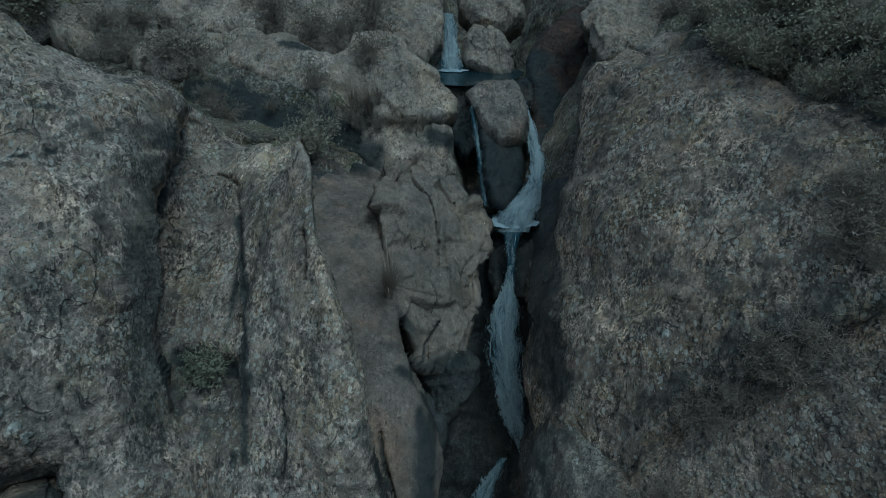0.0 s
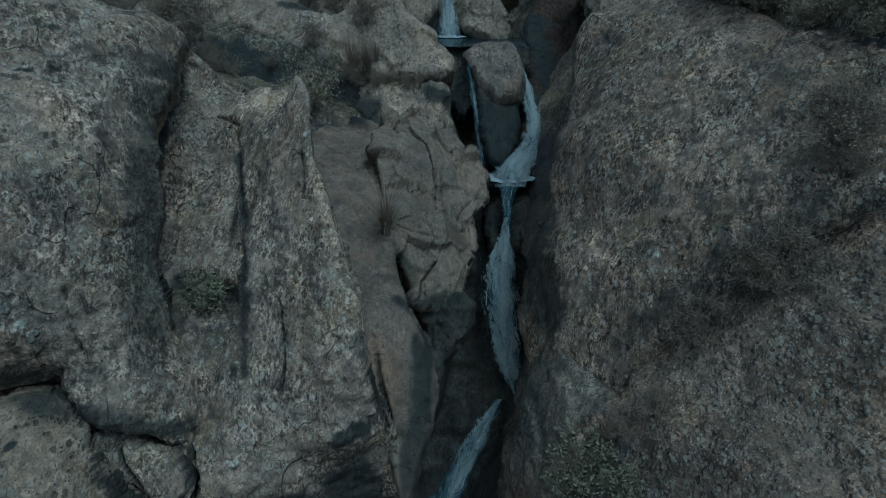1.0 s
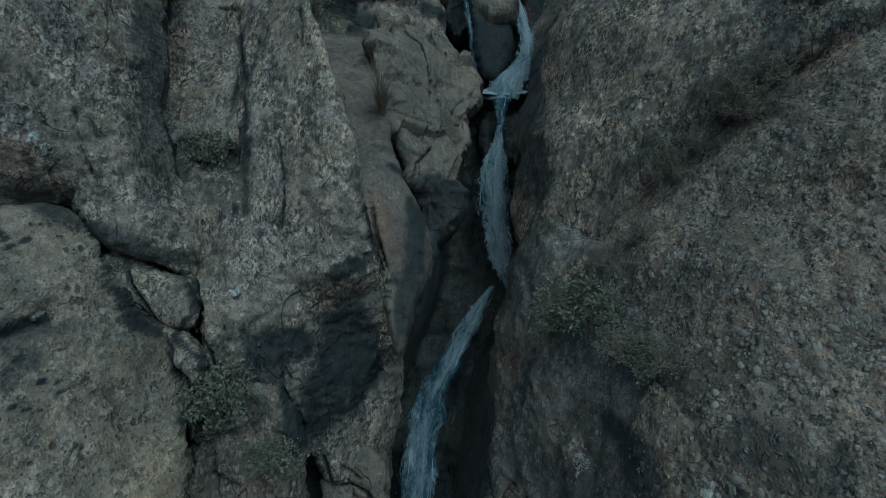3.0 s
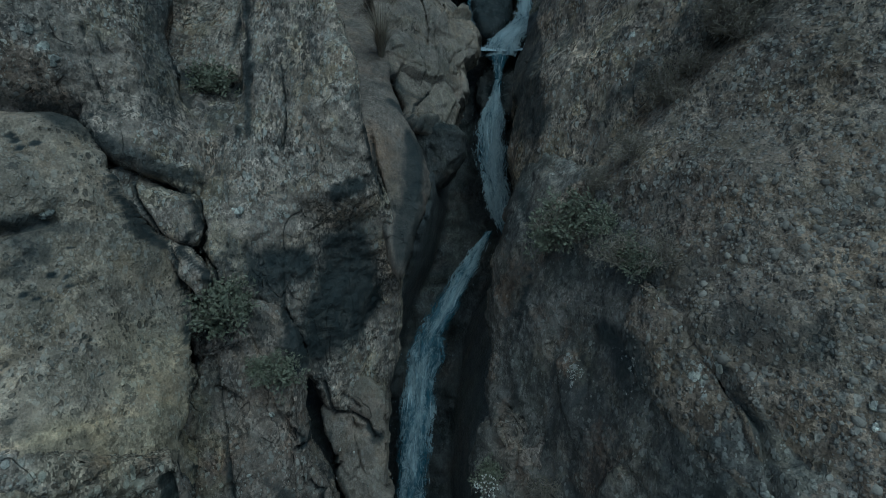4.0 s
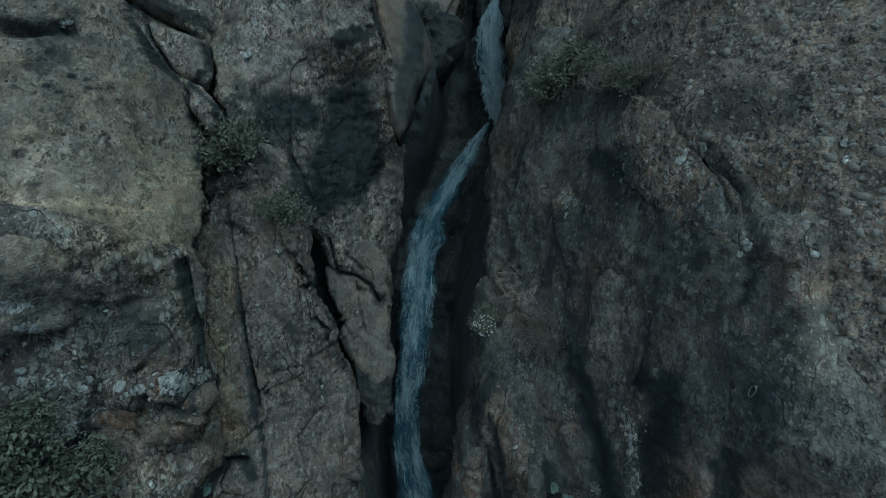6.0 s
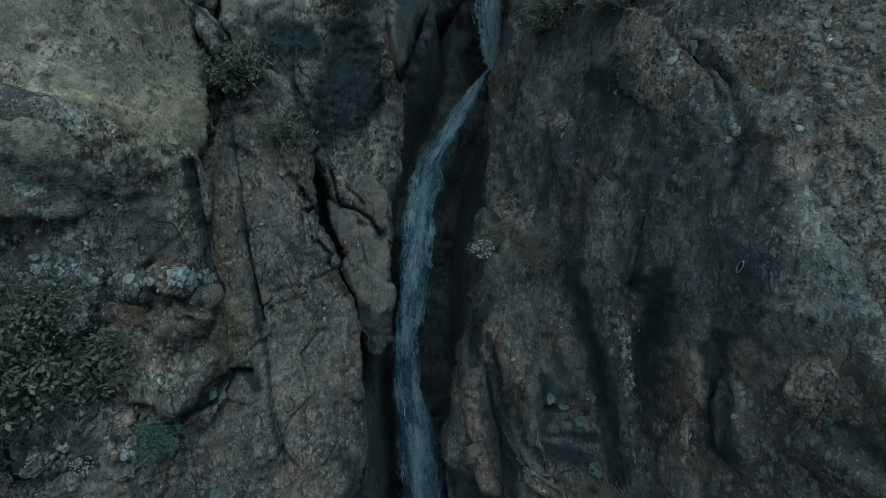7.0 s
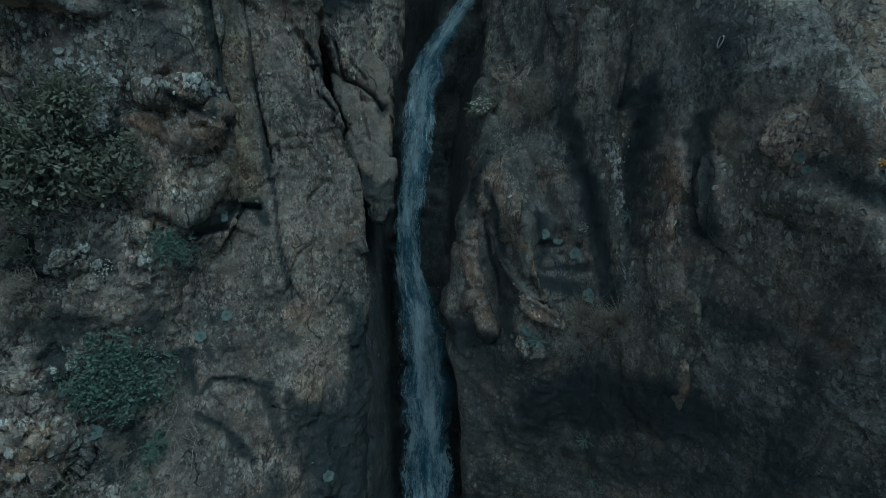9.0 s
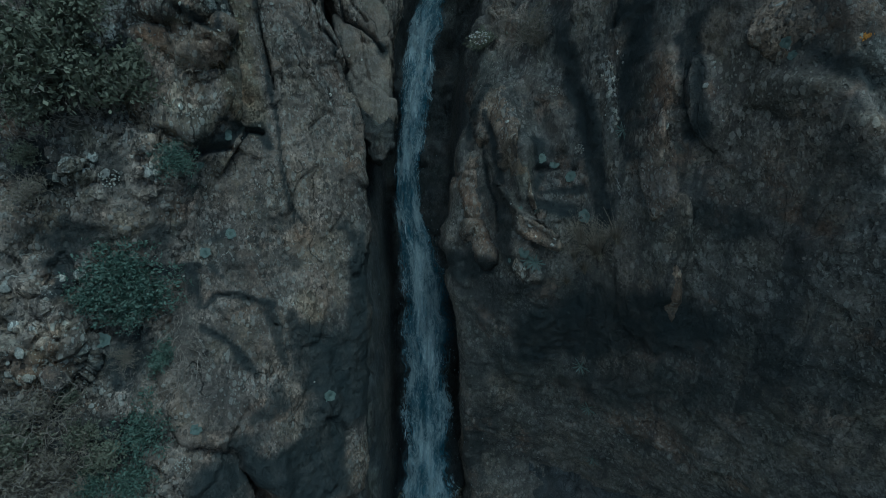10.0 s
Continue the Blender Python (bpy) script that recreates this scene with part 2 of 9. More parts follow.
white_water = water_material("white_water", 0.72)
sheet_water = water_material("sheet_water", 0.53)
thin_water = water_material("thin_water", 0.45)
n = Nodes("foam_white")
foam_white = n.finish(n.mix(n.noise(n.place(), 9.0, 3), (0.22, 0.31, 0.36), (0.42, 0.50, 0.55)), 0.5)
n = Nodes("pool_water")
v = n.place()
pool_water = n.finish(n.mix(n.noise(v, 3.0, 3), (0.006, 0.02, 0.028), (0.012, 0.036, 0.045)), 0.12, n.bump(n.noise(v, 14.0, 3), 0.02, 0.5), Specular_IOR_Level=0.12)


# ---- shape tools ----
def scramble(ix, iy, iz, seed):
    h = (ix.astype(np.uint32) * np.uint32(374761393) + iy.astype(np.uint32) * np.uint32(668265263)
         + iz.astype(np.uint32) * np.uint32(2147483647) + np.uint32(seed * 974711 % 2**32))
    h = (h ^ (h >> np.uint32(13))) * np.uint32(1274126177)
    h = (h ^ (h >> np.uint32(15))) * np.uint32(2246822519)
    return ((h ^ (h >> np.uint32(16))) & np.uint32(0xFFFFFF)).astype(np.float64) / 0xFFFFFF


def lump(p, seed):
    """Smooth value noise in 0..1."""
    i = np.floor(p).astype(np.int64)
    f = p - i
    f = f * f * f * (f * (f * 6 - 15) + 10)
    total = 0
    for dx in (0, 1):
        for dy in (0, 1):
            for dz in (0, 1):
                wgt = ((f[:, 0] if dx else 1 - f[:, 0]) * (f[:, 1] if dy else 1 - f[:, 1]) * (f[:, 2] if dz else 1 - f[:, 2]))
                total = total + wgt * scramble(i[:, 0] + dx, i[:, 1] + dy, i[:, 2] + dz, seed)
    return total


def fbm(p, octaves, seed, ridged=False):
    total, amp, norm = 0, 1.0, 0
    for k in range(octaves):
        s = lump(p, seed + k) * 2 - 1
        total = total + amp * ((1 - 2 * np.abs(s)) if ridged else s)
        norm += amp
        amp *= 0.52
        p = p * 2.03 + 17.1
    return total / norm


def facet(p, seed):
    """Tilted facets of broken stone: the lean of each cell, and how near its joint is."""
    i = np.floor(p).astype(np.int64)
    f1 = np.full(len(p), 9.0)
    f2 = np.full(len(p), 9.0)
    lean = np.zeros(len(p))
    for dx in (-1, 0, 1):
        for dy in (-1, 0, 1):
            for dz in (-1, 0, 1):
                c = i + (dx, dy, dz)
                q = np.stack([c[:, k] + scramble(c[:, 0], c[:, 1], c[:, 2], seed + k) for k in range(3)], 1)
                d = np.sqrt(((p - q) ** 2).sum(1))
                g = np.stack([scramble(c[:, 0], c[:, 1], c[:, 2], seed + 5 + k) - 0.5 for k in range(3)], 1)
                h = ((p - q) * g).sum(1) * 1.6 + scramble(c[:, 0], c[:, 1], c[:, 2], seed + 9) - 0.5
                near = d < f1
                f2 = np.where(near, f1, np.minimum(f2, d))
                lean = np.where(near, h, lean)
                f1 = np.where(near, d, f1)
    return lean, np.exp(-((f2 - f1) / 0.045) ** 2)


def surface(name, points, quads, material, uv=None, smooth=True):
    """A mesh of quads (or triangles) whose points are along the slope axes; its object stands at the points' low middle."""
    co = np.asarray(points) @ np.array(SLOPE.to_3x3()).T + np.array(SLOPE.translation)
    base = np.array([co[:, 0].mean(), co[:, 1].mean(), co[:, 2].min()])
    me = bpy.data.meshes.new(name)
    k = len(quads[0])
    me.vertices.add(len(co))
    me.vertices.foreach_set("co", (co - base).ravel())
    me.loops.add(len(quads) * k)
    me.loops.foreach_set("vertex_index", np.asarray(quads, dtype=np.int32).ravel())
    me.polygons.add(len(quads))
    me.polygons.foreach_set("loop_start", np.arange(0, len(quads) * k, k, dtype=np.int32))
    me.polygons.foreach_set("use_smooth", np.full(len(quads), smooth))
    if uv is not None:
        layer = me.uv_layers.new(name="UVMap")
        layer.data.foreach_set("uv", np.asarray(uv)[np.asarray(quads).ravel()].ravel())
    me.update(calc_edges=True)
    me.materials.append(material)
    ob = new(name, me)
    ob.location = base
    return ob


def grid_quads(keep):
    """Quads of a grid of points (rows, columns) whose four corners are all kept, and the points' new numbers."""
    number = np.full(keep.shape, -1)
    number[keep] = np.arange(keep.sum())
    a, b, c, d = number[:-1, :-1], number[:-1, 1:], number[1:, 1:], number[1:, :-1]
    ok = (a >= 0) & (b >= 0) & (c >= 0) & (d >= 0)
    return np.stack([a[ok], b[ok], c[ok], d[ok]], 1)


def smooth_outline(outline, step=0.13, jitter=0.03, seed=0):
    """A closed smooth curve through the outline's corners, a little uneven."""
    rng = np.random.default_rng(seed)
    o = np.array(outline, float)
    res = []
    for i in range(len(o)):
        p0, p1, p2, p3 = o[i - 1], o[i], o[(i + 1) % len(o)], o[(i + 2) % len(o)]
        m = max(1, int(np.hypot(*(p2 - p1)[:2]) / step))
        for k in range(m):
            t = k / m
            straight = p1 + (p2 - p1) * t
            curve = 0.5 * (2 * p1 + (p2 - p0) * t + (2 * p0 - 5 * p1 + 4 * p2 - p3) * t * t + (3 * p1 - p0 - 3 * p2 + p3) * t ** 3)
            q = 0.45 * curve + 0.55 * straight
            q[2] = straight[2]
            res.append(q)
    res = np.array(res)
    shift = rng.normal(0, 1, (len(res), 2))
    shift = shift + np.roll(shift, 1, 0) + np.roll(shift, -1, 0)
    res[:, :2] += jitter * 0.6 * np.minimum(1, res[:, 2:3] / 0.15) * shift
    return res


rock_count = [0]
ROCKS = {}
MARKS = []


def mark(kind, width, amount, path):
    """A line of relief (groove, ridge, step, and pit, which is also darkened), of weathering (pale, rust, olive, white,
    orange) or of weathering and painted shade (dark) along points (u, v, depth).
    """
    MARKS.append((kind, width, amount, np.array(path, float)))


def along(path, pu, pv, dots=False):
    """Distance of points from a line, the side on which they lie (1: to its left), and the line's depth there."""
    best, side, deep = np.full(len(pu), 99.0), np.zeros(len(pu)), np.full(len(pu), path[0, 2])
    steps = [(a, a) for a in path] if dots or len(path) == 1 else list(zip(path, path[1:]))
    for a, b in steps:
        ex, ey = b[0] - a[0], b[1] - a[1]
        t = np.clip(((pu - a[0]) * ex + (pv - a[1]) * ey) / (ex * ex + ey * ey + 1e-9), 0, 1)
        dx, dy = pu - a[0] - t * ex, pv - a[1] - t * ey
        d = np.hypot(dx, dy)
        near = d < best
        best = np.where(near, d, best)
        side = np.where(near, np.sign(ex * dy - ey * dx), side)
        deep = np.where(near, a[2] + t * (b[2] - a[2]), deep)
    return best, side, deep


def marks_near(pu, pv, depth):
    """Each mark that touches these points: its kind, width, amount, the points touched, their distances and sides."""
    for kind, width, amount, path in MARKS:
        reach = 2.2 * width + 0.05
        lo, hi = path.min(0) - reach, path.max(0) + reach
        near = np.nonzero((pu > lo[0]) & (pu < hi[0]) & (pv > lo[1]) & (pv < hi[1]))[0]
        if len(near):
            dist, side, deep = along(path, pu[near], pv[near], kind == "pit")
            ok = np.abs(depth[near] - deep) < 0.75
            if ok.any():
                yield kind, width, amount, near[ok], dist[ok], side[ok]


def rock(name, label, material, centre, coef, outline, drop=1.0, facets=0.12, grooves=(), bumps=(), stains=(), rough=1.0, res=0.026):
    """One mass of stone on the cliff: a curved front (a quadratic along the slope axes), rounded back to its outline, with ribs, facets, cracks and pits."""
    rock_count[0] += 1
    seed = 31 * rock_count[0]
    o = smooth_outline(outline, seed=seed)
    lo, hi = o[:, :2].min(0) - 2 * res, o[:, :2].max(0) + 2 * res
    us, vs = np.arange(lo[0], hi[0], res), np.arange(lo[1], hi[1], res)
    U, V = np.meshgrid(us, vs)
    pu, pv = U.ravel(), V.ravel()
    n = len(pu)
    s, dist = np.full(n, 9.0), np.full(n, 99.0)
    nu, nv, rim = pu.copy(), pv.copy(), np.full(n, 0.2)
    inside = np.zeros(n, bool)
    for i in range(len(o)):
        (x1, y1, r1), (x2, y2, r2) = o[i - 1], o[i]
        ex, ey = x2 - x1, y2 - y1
        t = np.clip(((pu - x1) * ex + (pv - y1) * ey) / (ex * ex + ey * ey + 1e-9), 0, 1)
        qx, qy = x1 + t * ex, y1 + t * ey
        d = np.hypot(pu - qx, pv - qy)
        r = r1 + t * (r2 - r1)
        lower = d / r < s
        s = np.where(lower, d / r, s)
        rim = np.where(lower, r, rim)
        closer = d < dist
        dist = np.where(closer, d, dist)
        nu, nv = np.where(closer, qx, nu), np.where(closer, qy, nv)
        if abs(ey) > 1e-9:
            cross = ((y1 > pv) != (y2 > pv)) & (pu < ex * (pv - y1) / ey + x1)
            inside ^= cross
    snap = ~inside & (dist < 0.8 * res)
    s = np.where(inside, np.minimum(s, 1), 0)
    pu, pv = np.where(snap, nu, pu), np.where(snap, nv, pv)
    x, y = pu - centre[0], pv - centre[1]
    front = coef[0] + coef[1] * x + coef[2] * y + coef[3] * x * x + coef[4] * x * y + coef[5] * y * y
    front = np.clip(front, coef[0] - 2.6, coef[0] + 2.6)
    depth = front + np.minimum(0.45 * drop, 1.3 * rim) * (1 - s) ** 2
    wave = fbm(np.stack([pu * 2.2, pv * 2.2, pu * 0 + seed], 1), 3, seed)
    for bu, bv, ru, rv, amount in bumps:
        depth = depth + amount * np.exp(-((pu - bu) / ru) ** 2 - ((pv - bv) / rv) ** 2)
    gv, gu = np.gradient(depth.reshape(U.shape), res)
    for path, width, deep in grooves:
        best = np.full(n, 99.0)
        for (x1, y1), (x2, y2) in zip(path, path[1:]):
            ex, ey = x2 - x1, y2 - y1
            t = np.clip(((pu - x1) * ex + (pv - y1) * ey) / (ex * ex + ey * ey + 1e-9), 0, 1)
            best = np.minimum(best, np.hypot(pu - x1 - t * ex, pv - y1 - t * ey))
        depth = depth + deep * np.exp(-((best + 0.03 * wave) / (0.6 * width)) ** 2)
    for kind, width, amount, near, gap, side in marks_near(pu, pv, depth):
        if kind in ("groove", "pit"):
            depth[near] += 0.7 * amount * np.exp(-((gap + 0.02 * wave[near]) / (0.6 * width)) ** 2)
        elif kind == "ridge":
            depth[near] -= amount * np.exp(-((gap + 0.03 * wave[near]) / width) ** 2)
        elif kind == "step":
            depth[near] -= amount * np.exp(-(gap / width) ** 2) * (side > 0)
    nrm = np.stack([gu.ravel(), -np.ones(n), gv.ravel()], 1)
    nrm /= np.linalg.norm(nrm, axis=1)[:, None]
    keep = inside | snap
    p = np.stack([pu, depth, pv], 1)[keep]
    nk = nrm[keep]
    q = p + 0.10 * np.stack([fbm(p * 1.7 + 40 * k, 3, seed + 90 + k) for k in range(3)], 1)
    disp = 0.07 * fbm(q * 0.8, 3, seed + 1)
    disp += 0.038 * rough * fbm(q * (2.6, 2.6, 0.6), 4, seed + 11, True)
    disp += 0.022 * rough * fbm(q * 4.0, 4, seed + 21, True)
    disp += 0.034 * rough * fbm(q * 12.0, 3, 7)
    disp *= np.minimum(1, 0.35 + s[keep])
    if facets:
        even = 0.75 * p + 0.25 * q
        lean, joint = facet(even * (1.7, 1.7, 1.25) + seed, seed + 41)
        disp += 0.24 * facets * lean - 0.05 * facets * joint
        lean, joint = facet(even * (4.0, 4.0, 2.6), seed + 61)
        disp += 0.045 * facets * lean - 0.02 * facets * joint
    p = p + nk * disp[:, None]
    quads = grid_quads(keep.reshape(U.shape))
    # the sides: the rim carried back into the cliff
    sides = np.concatenate([quads[:, [0, 1]], quads[:, [1, 2]], quads[:, [2, 3]], quads[:, [3, 0]]])
    key = np.sort(sides, 1)
    _, first, times = np.unique(key[:, 0] * len(p) + key[:, 1], return_index=True, return_counts=True)
    rim_edges = sides[first[times == 1]]
    ring = np.unique(rim_edges)
    out = np.zeros((len(p), 2))
    way = p[rim_edges[:, 1]][:, [0, 2]] - p[rim_edges[:, 0]][:, [0, 2]]
    side = np.stack([way[:, 1], -way[:, 0]], 1)
    np.add.at(out, rim_edges[:, 0], side)
    np.add.at(out, rim_edges[:, 1], side)
    out = out[ring] / (np.linalg.norm(out[ring], axis=1)[:, None] + 1e-9)
    slot = np.full(len(p), -1)
    slot[ring] = np.arange(len(ring))
    rows, all_p, all_q, last = 14, [p], [quads], ring
    for k in range(1, rows + 1):
        q = p[ring].copy()
        flare = 1 + (drop * k / rows) / (q[:, 1] + 0.8)
        q[:, 1] += drop * k / rows
        q[:, 0] = 0.1 + (q[:, 0] - 0.1) * flare
        bulge = 0.10 * fbm(q * 2.0, 3, seed + 71) + 0.05 * fbm(q * 6.0, 3, seed + 81, True) - 0.05 * k / rows
        fade = min(1, k / 4)
        q[:, 0] += out[:, 0] * bulge * fade
        q[:, 2] += out[:, 1] * bulge * fade
        base = sum(len(a) for a in all_p)
        now = base + np.arange(len(ring))
        a, c = slot[rim_edges[:, 0]], slot[rim_edges[:, 1]]
        all_q.append(np.stack([last[c], last[a], now[a], now[c]], 1))
        all_p.append(q)
        last = now
    every = np.concatenate(all_p)
    ob = surface(name, every, np.concatenate(all_q), material)
    stain_shade = np.zeros(len(every))
    ragged = 0.55 * fbm(every * (1.8, 1.8, 1.1), 5, seed + 95)
    for su, sv, ru, rv, amount in stains:
        reach = 1 - np.sqrt(((every[:, 0] - su) / ru) ** 2 + ((every[:, 2] - sv) / rv) ** 2) + ragged
        stain_shade += amount * np.clip(reach / 0.65 + 0.3, 0, 1)
    tints = {"rust": np.zeros(len(every)), "olive": np.zeros(len(every)), "white": np.zeros(len(every)), "orange": np.zeros(len(every))}
    fray = fbm(every * 5.0, 4, seed + 97)
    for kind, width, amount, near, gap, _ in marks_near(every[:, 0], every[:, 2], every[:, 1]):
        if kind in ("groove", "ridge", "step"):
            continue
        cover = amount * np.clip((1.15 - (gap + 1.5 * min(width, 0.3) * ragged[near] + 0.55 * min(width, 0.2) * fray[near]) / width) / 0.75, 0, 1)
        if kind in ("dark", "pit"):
            stain_shade[near] = np.maximum(stain_shade[near], np.minimum(1, cover if kind == "dark" else 25 * cover))
        elif kind == "pale":
            stain_shade[near] -= cover
        else:
            tints[kind][near] = np.maximum(tints[kind][near], cover)
    for kind, values in tints.items():
        ob.data.attributes.new(kind, "FLOAT", "POINT").data.foreach_set("value", values)
    layer = ob.data.attributes.new("stain_shade", "FLOAT", "POINT")
    layer.data.foreach_set("value", np.clip(stain_shade, -1, 1))
    edge = s[keep]
    ROCKS[rock_count[0]] = (ob, p, nk, edge, stain_shade[:len(p)])
    return tagged(ob, label, "rock")


def ladder(v, *rows):
    """Values at the height v, from rows of (height, value) with heights falling."""
    r = sorted(rows)
    return np.interp(v, [a for a, _ in r], [b for _, b in r])


# ---- bedrock ----
def gorge(v):
    return ladder(v, (14, 0.6), (3.6, 1.1), (1, 1.25), (-1, 1.1), (-3, 0.95), (-4.2, 0.62), (-5.5, 0.05), (-7, -0.25), (-9, -0.3), (-11, -0.12), (-14, 0.0))


def bedrock(u, v):
    """Depth of the bedrock behind the loose masses of stone, with the narrow gorge cut into it."""
    mid = gorge(v)
    back = ladder(v, (14, 22), (6, 17), (3.9, 15.2), (3.4, 14.0), (1, 12.0), (-1, 11.0), (-3, 10.4), (-5, 9.6), (-8, 8.8), (-11, 8.3), (-15, 8.3))
    near_l = ladder(v, (14, 21), (6, 16), (3.6, 13.4), (1, 10.3), (-1, 8.9), (-3, 7.6), (-5, 7.7), (-7, 7.5), (-9, 6.8), (-11, 6.5), (-15, 6.9))
    far_l = ladder(v, (14, 21), (6, 15), (4.4, 13), (3.0, 11), (2.2, 9.6), (1, 8.8), (-1, 7.6), (-3, 6.2), (-5, 5.6), (-7, 5.2), (-15, 5.5))
    near_r = ladder(v, (14, 22), (6, 17.5), (4, 15), (1, 10.6), (-1, 8.6), (-3, 7.8), (-5, 7.2), (-7, 7.1), (-9, 6.9), (-11, 7.3), (-15, 7.9))
    far_r = ladder(v, (14, 19), (6, 14.2), (4.4, 11.9), (3.2, 9.4), (1, 7.1), (-1, 6.3), (-3, 5.3), (-5, 4.3), (-7, 4.0), (-9, 4.2), (-11, 5.9), (-15, 7.2))
    d = u - mid
    left = near_l + (far_l - near_l) * np.clip((-d - 0.92) / (4.0 + mid - 0.92), 0, 1.7)
    right = near_r + (far_r - near_r) * np.clip((d - 0.92) / (4.0 - mid - 0.92), 0, 1.7)
    side = np.where(d < 0, left, right)
    t = np.clip((np.abs(d) - 0.62) / 0.3, 0, 1)
    return back + (side - back) * t


def sheet(lo, hi, step):
    us, vs = np.arange(-12, 12.01, step), np.arange(lo, hi + 0.001, step)
    U, V = np.meshgrid(us, vs)
    p = np.stack([U.ravel(), bedrock(U.ravel(), V.ravel()), V.ravel()], 1)
    p[:, 1] += 0.30 * fbm(p * 0.8, 4, 501, True) + 0.10 * fbm(p * 3.0, 3, 511, True)
    return p, grid_quads(np.ones(U.shape, bool))


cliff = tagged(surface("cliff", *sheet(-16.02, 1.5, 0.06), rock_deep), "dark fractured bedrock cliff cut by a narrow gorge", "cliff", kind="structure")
hillside = tagged(surface("hillside", *sheet(1.5, 14.04, 0.06), soil), "scrubby stony hillside above the falls", "ground", kind="structure")
bm = bmesh.new()
bmesh.ops.create_grid(bm, x_segments=40, y_segments=40, size=600)
me = bpy.data.meshes.new("ground")
bm.to_mesh(me)
bm.free()
me.materials.append(soil)
ground = tagged(new("ground", me), "stony valley floor below the cliff", "ground", kind="structure")

# ---- weathering, painted shade and relief, along lines of (u, v, depth) ----
# upper left
mark("dark", 0.13, 0.6, [(-3.77, 1.60, 6.62), (-3.67, 0.94, 6.41), (-3.60, 0.34, 6.33), (-3.56, -0.19, 6.13), (-3.48, -0.68, 6.07), (-3.42, -1.22, 5.91), (-3.33, -1.73, 5.69), (-3.25, -2.23, 5.58)])
mark("pale", 0.05, 0.5, [(-3.64, 1.26, 6.73), (-4.17, 1.07, 7.76), (-4.10, 0.59, 7.59)])
mark("groove", 0.03, 0.1, [(-3.99, 2.23, 9.81), (-3.14, 1.58, 8.23)])
mark("groove", 0.03, 0.12, [(-3.67, 1.19, 8.27), (-3.39, 1.12, 8.15), (-3.09, 0.93, 7.75)])
mark("dark", 0.1, 0.9, [(-3.05, 0.43, 7.63), (-2.68, -0.26, 6.76), (-2.46, -0.88, 6.26), (-2.40, -1.37, 6.10), (-2.32, -1.90, 5.92), (-2.26, -2.41, 5.79)])
mark("groove", 0.06, 0.12, [(-3.21, 1.03, 7.97), (-3.05, 0.43, 7.63), (-2.68, -0.26, 6.76), (-2.46, -0.88, 6.26), (-2.40, -1.37, 6.10)])
mark("groove", 0.02, 0.08, [(-3.40, 0.05, 7.55), (-3.60, -0.20, 7.44), (-3.83, -0.33, 7.39), (-3.82, -0.54, 7.24), (-3.82, -0.79, 7.06)])
mark("dark", 0.02, 0.8, [(-3.40, 0.05, 7.55), (-3.60, -0.20, 7.44), (-3.83, -0.33, 7.39), (-3.82, -0.54, 7.24), (-3.82, -0.79, 7.06)])
mark("rust", 0.2, 0.6, [(-4.08, 0.60, 7.64), (-3.93, -0.02, 7.50), (-3.77, -0.46, 7.27), (-3.63, -0.88, 6.97)])
mark("dark", 0.12, 0.45, [(-2.34, 0.11, 6.72), (-2.13, -0.31, 6.32), (-1.97, -0.82, 6.05), (-1.84, -1.22, 5.85), (-1.71, -1.61, 5.77)])
mark("dark", 0.12, 0.4, [(-1.53, -0.97, 5.80), (-1.48, -1.49, 5.73), (-1.49, -1.98, 5.66), (-1.38, -2.47, 5.60)])
mark("groove", 0.03, 0.2, [(-1.68, 0.21, 6.22), (-1.62, -0.12, 6.08), (-1.55, -0.39, 5.85)])
mark("groove", 0.03, 0.16, [(-1.85, -1.57, 5.84), (-1.81, -1.89, 5.83), (-1.77, -2.27, 5.76), (-1.83, -2.62, 5.82)])
mark("dark", 0.02, 0.9, [(-1.85, -1.57, 5.84), (-1.81, -1.89, 5.83), (-1.77, -2.27, 5.76), (-1.83, -2.62, 5.82)])
mark("pale", 0.14, 0.6, [(-1.56, 0.07, 6.01), (-1.36, -0.29, 5.81), (-1.21, -0.69, 5.73), (-1.10, -1.08, 5.66), (-0.99, -1.46, 5.59)])
mark("pale", 0.12, 0.4, [(-1.00, -1.39, 5.58), (-0.93, -1.71, 5.58), (-0.88, -2.03, 5.61)])
mark("pale", 0.2, 0.45, [(-3.03, 1.59, 8.18), (-2.03, 1.22, 6.96), (-1.77, 0.56, 6.32)])
mark("white", 0.05, 0.9, [(-4.11, -1.72, 4.84)])
mark("white", 0.045, 0.9, [(-4.03, -1.80, 4.92)])
mark("rust", 0.3, 0.8, [(-4.22, -1.95, 4.82), (-4.17, -2.22, 5.15)])
mark("dark", 0.12, 0.75, [(-4.40, -2.29, 5.02), (-3.99, -2.41, 4.92), (-3.74, -2.61, 5.11), (-3.40, -2.80, 5.21), (-3.13, -2.94, 5.45), (-2.95, -2.97, 5.58)])
# alcove: hollowed, and its shade put into the colour
mark("dark", 0.16, 0.9, [(-3.47, -1.43, 6.72), (-3.14, -1.50, 6.66), (-2.87, -1.59, 6.73), (-2.38, -1.57, 6.05)])
mark("groove", 0.15, 0.15, [(-3.48, -1.40, 6.74), (-3.17, -1.43, 6.72), (-2.91, -1.52, 6.82)])
mark("dark", 0.06, 0.8, [(-2.40, -2.35, 5.82), (-2.41, -2.45, 5.82)])
mark("groove", 0.02, 0.06, [(-3.86, -1.38, 5.14), (-3.81, -1.84, 5.14), (-3.73, -2.17, 5.27)])
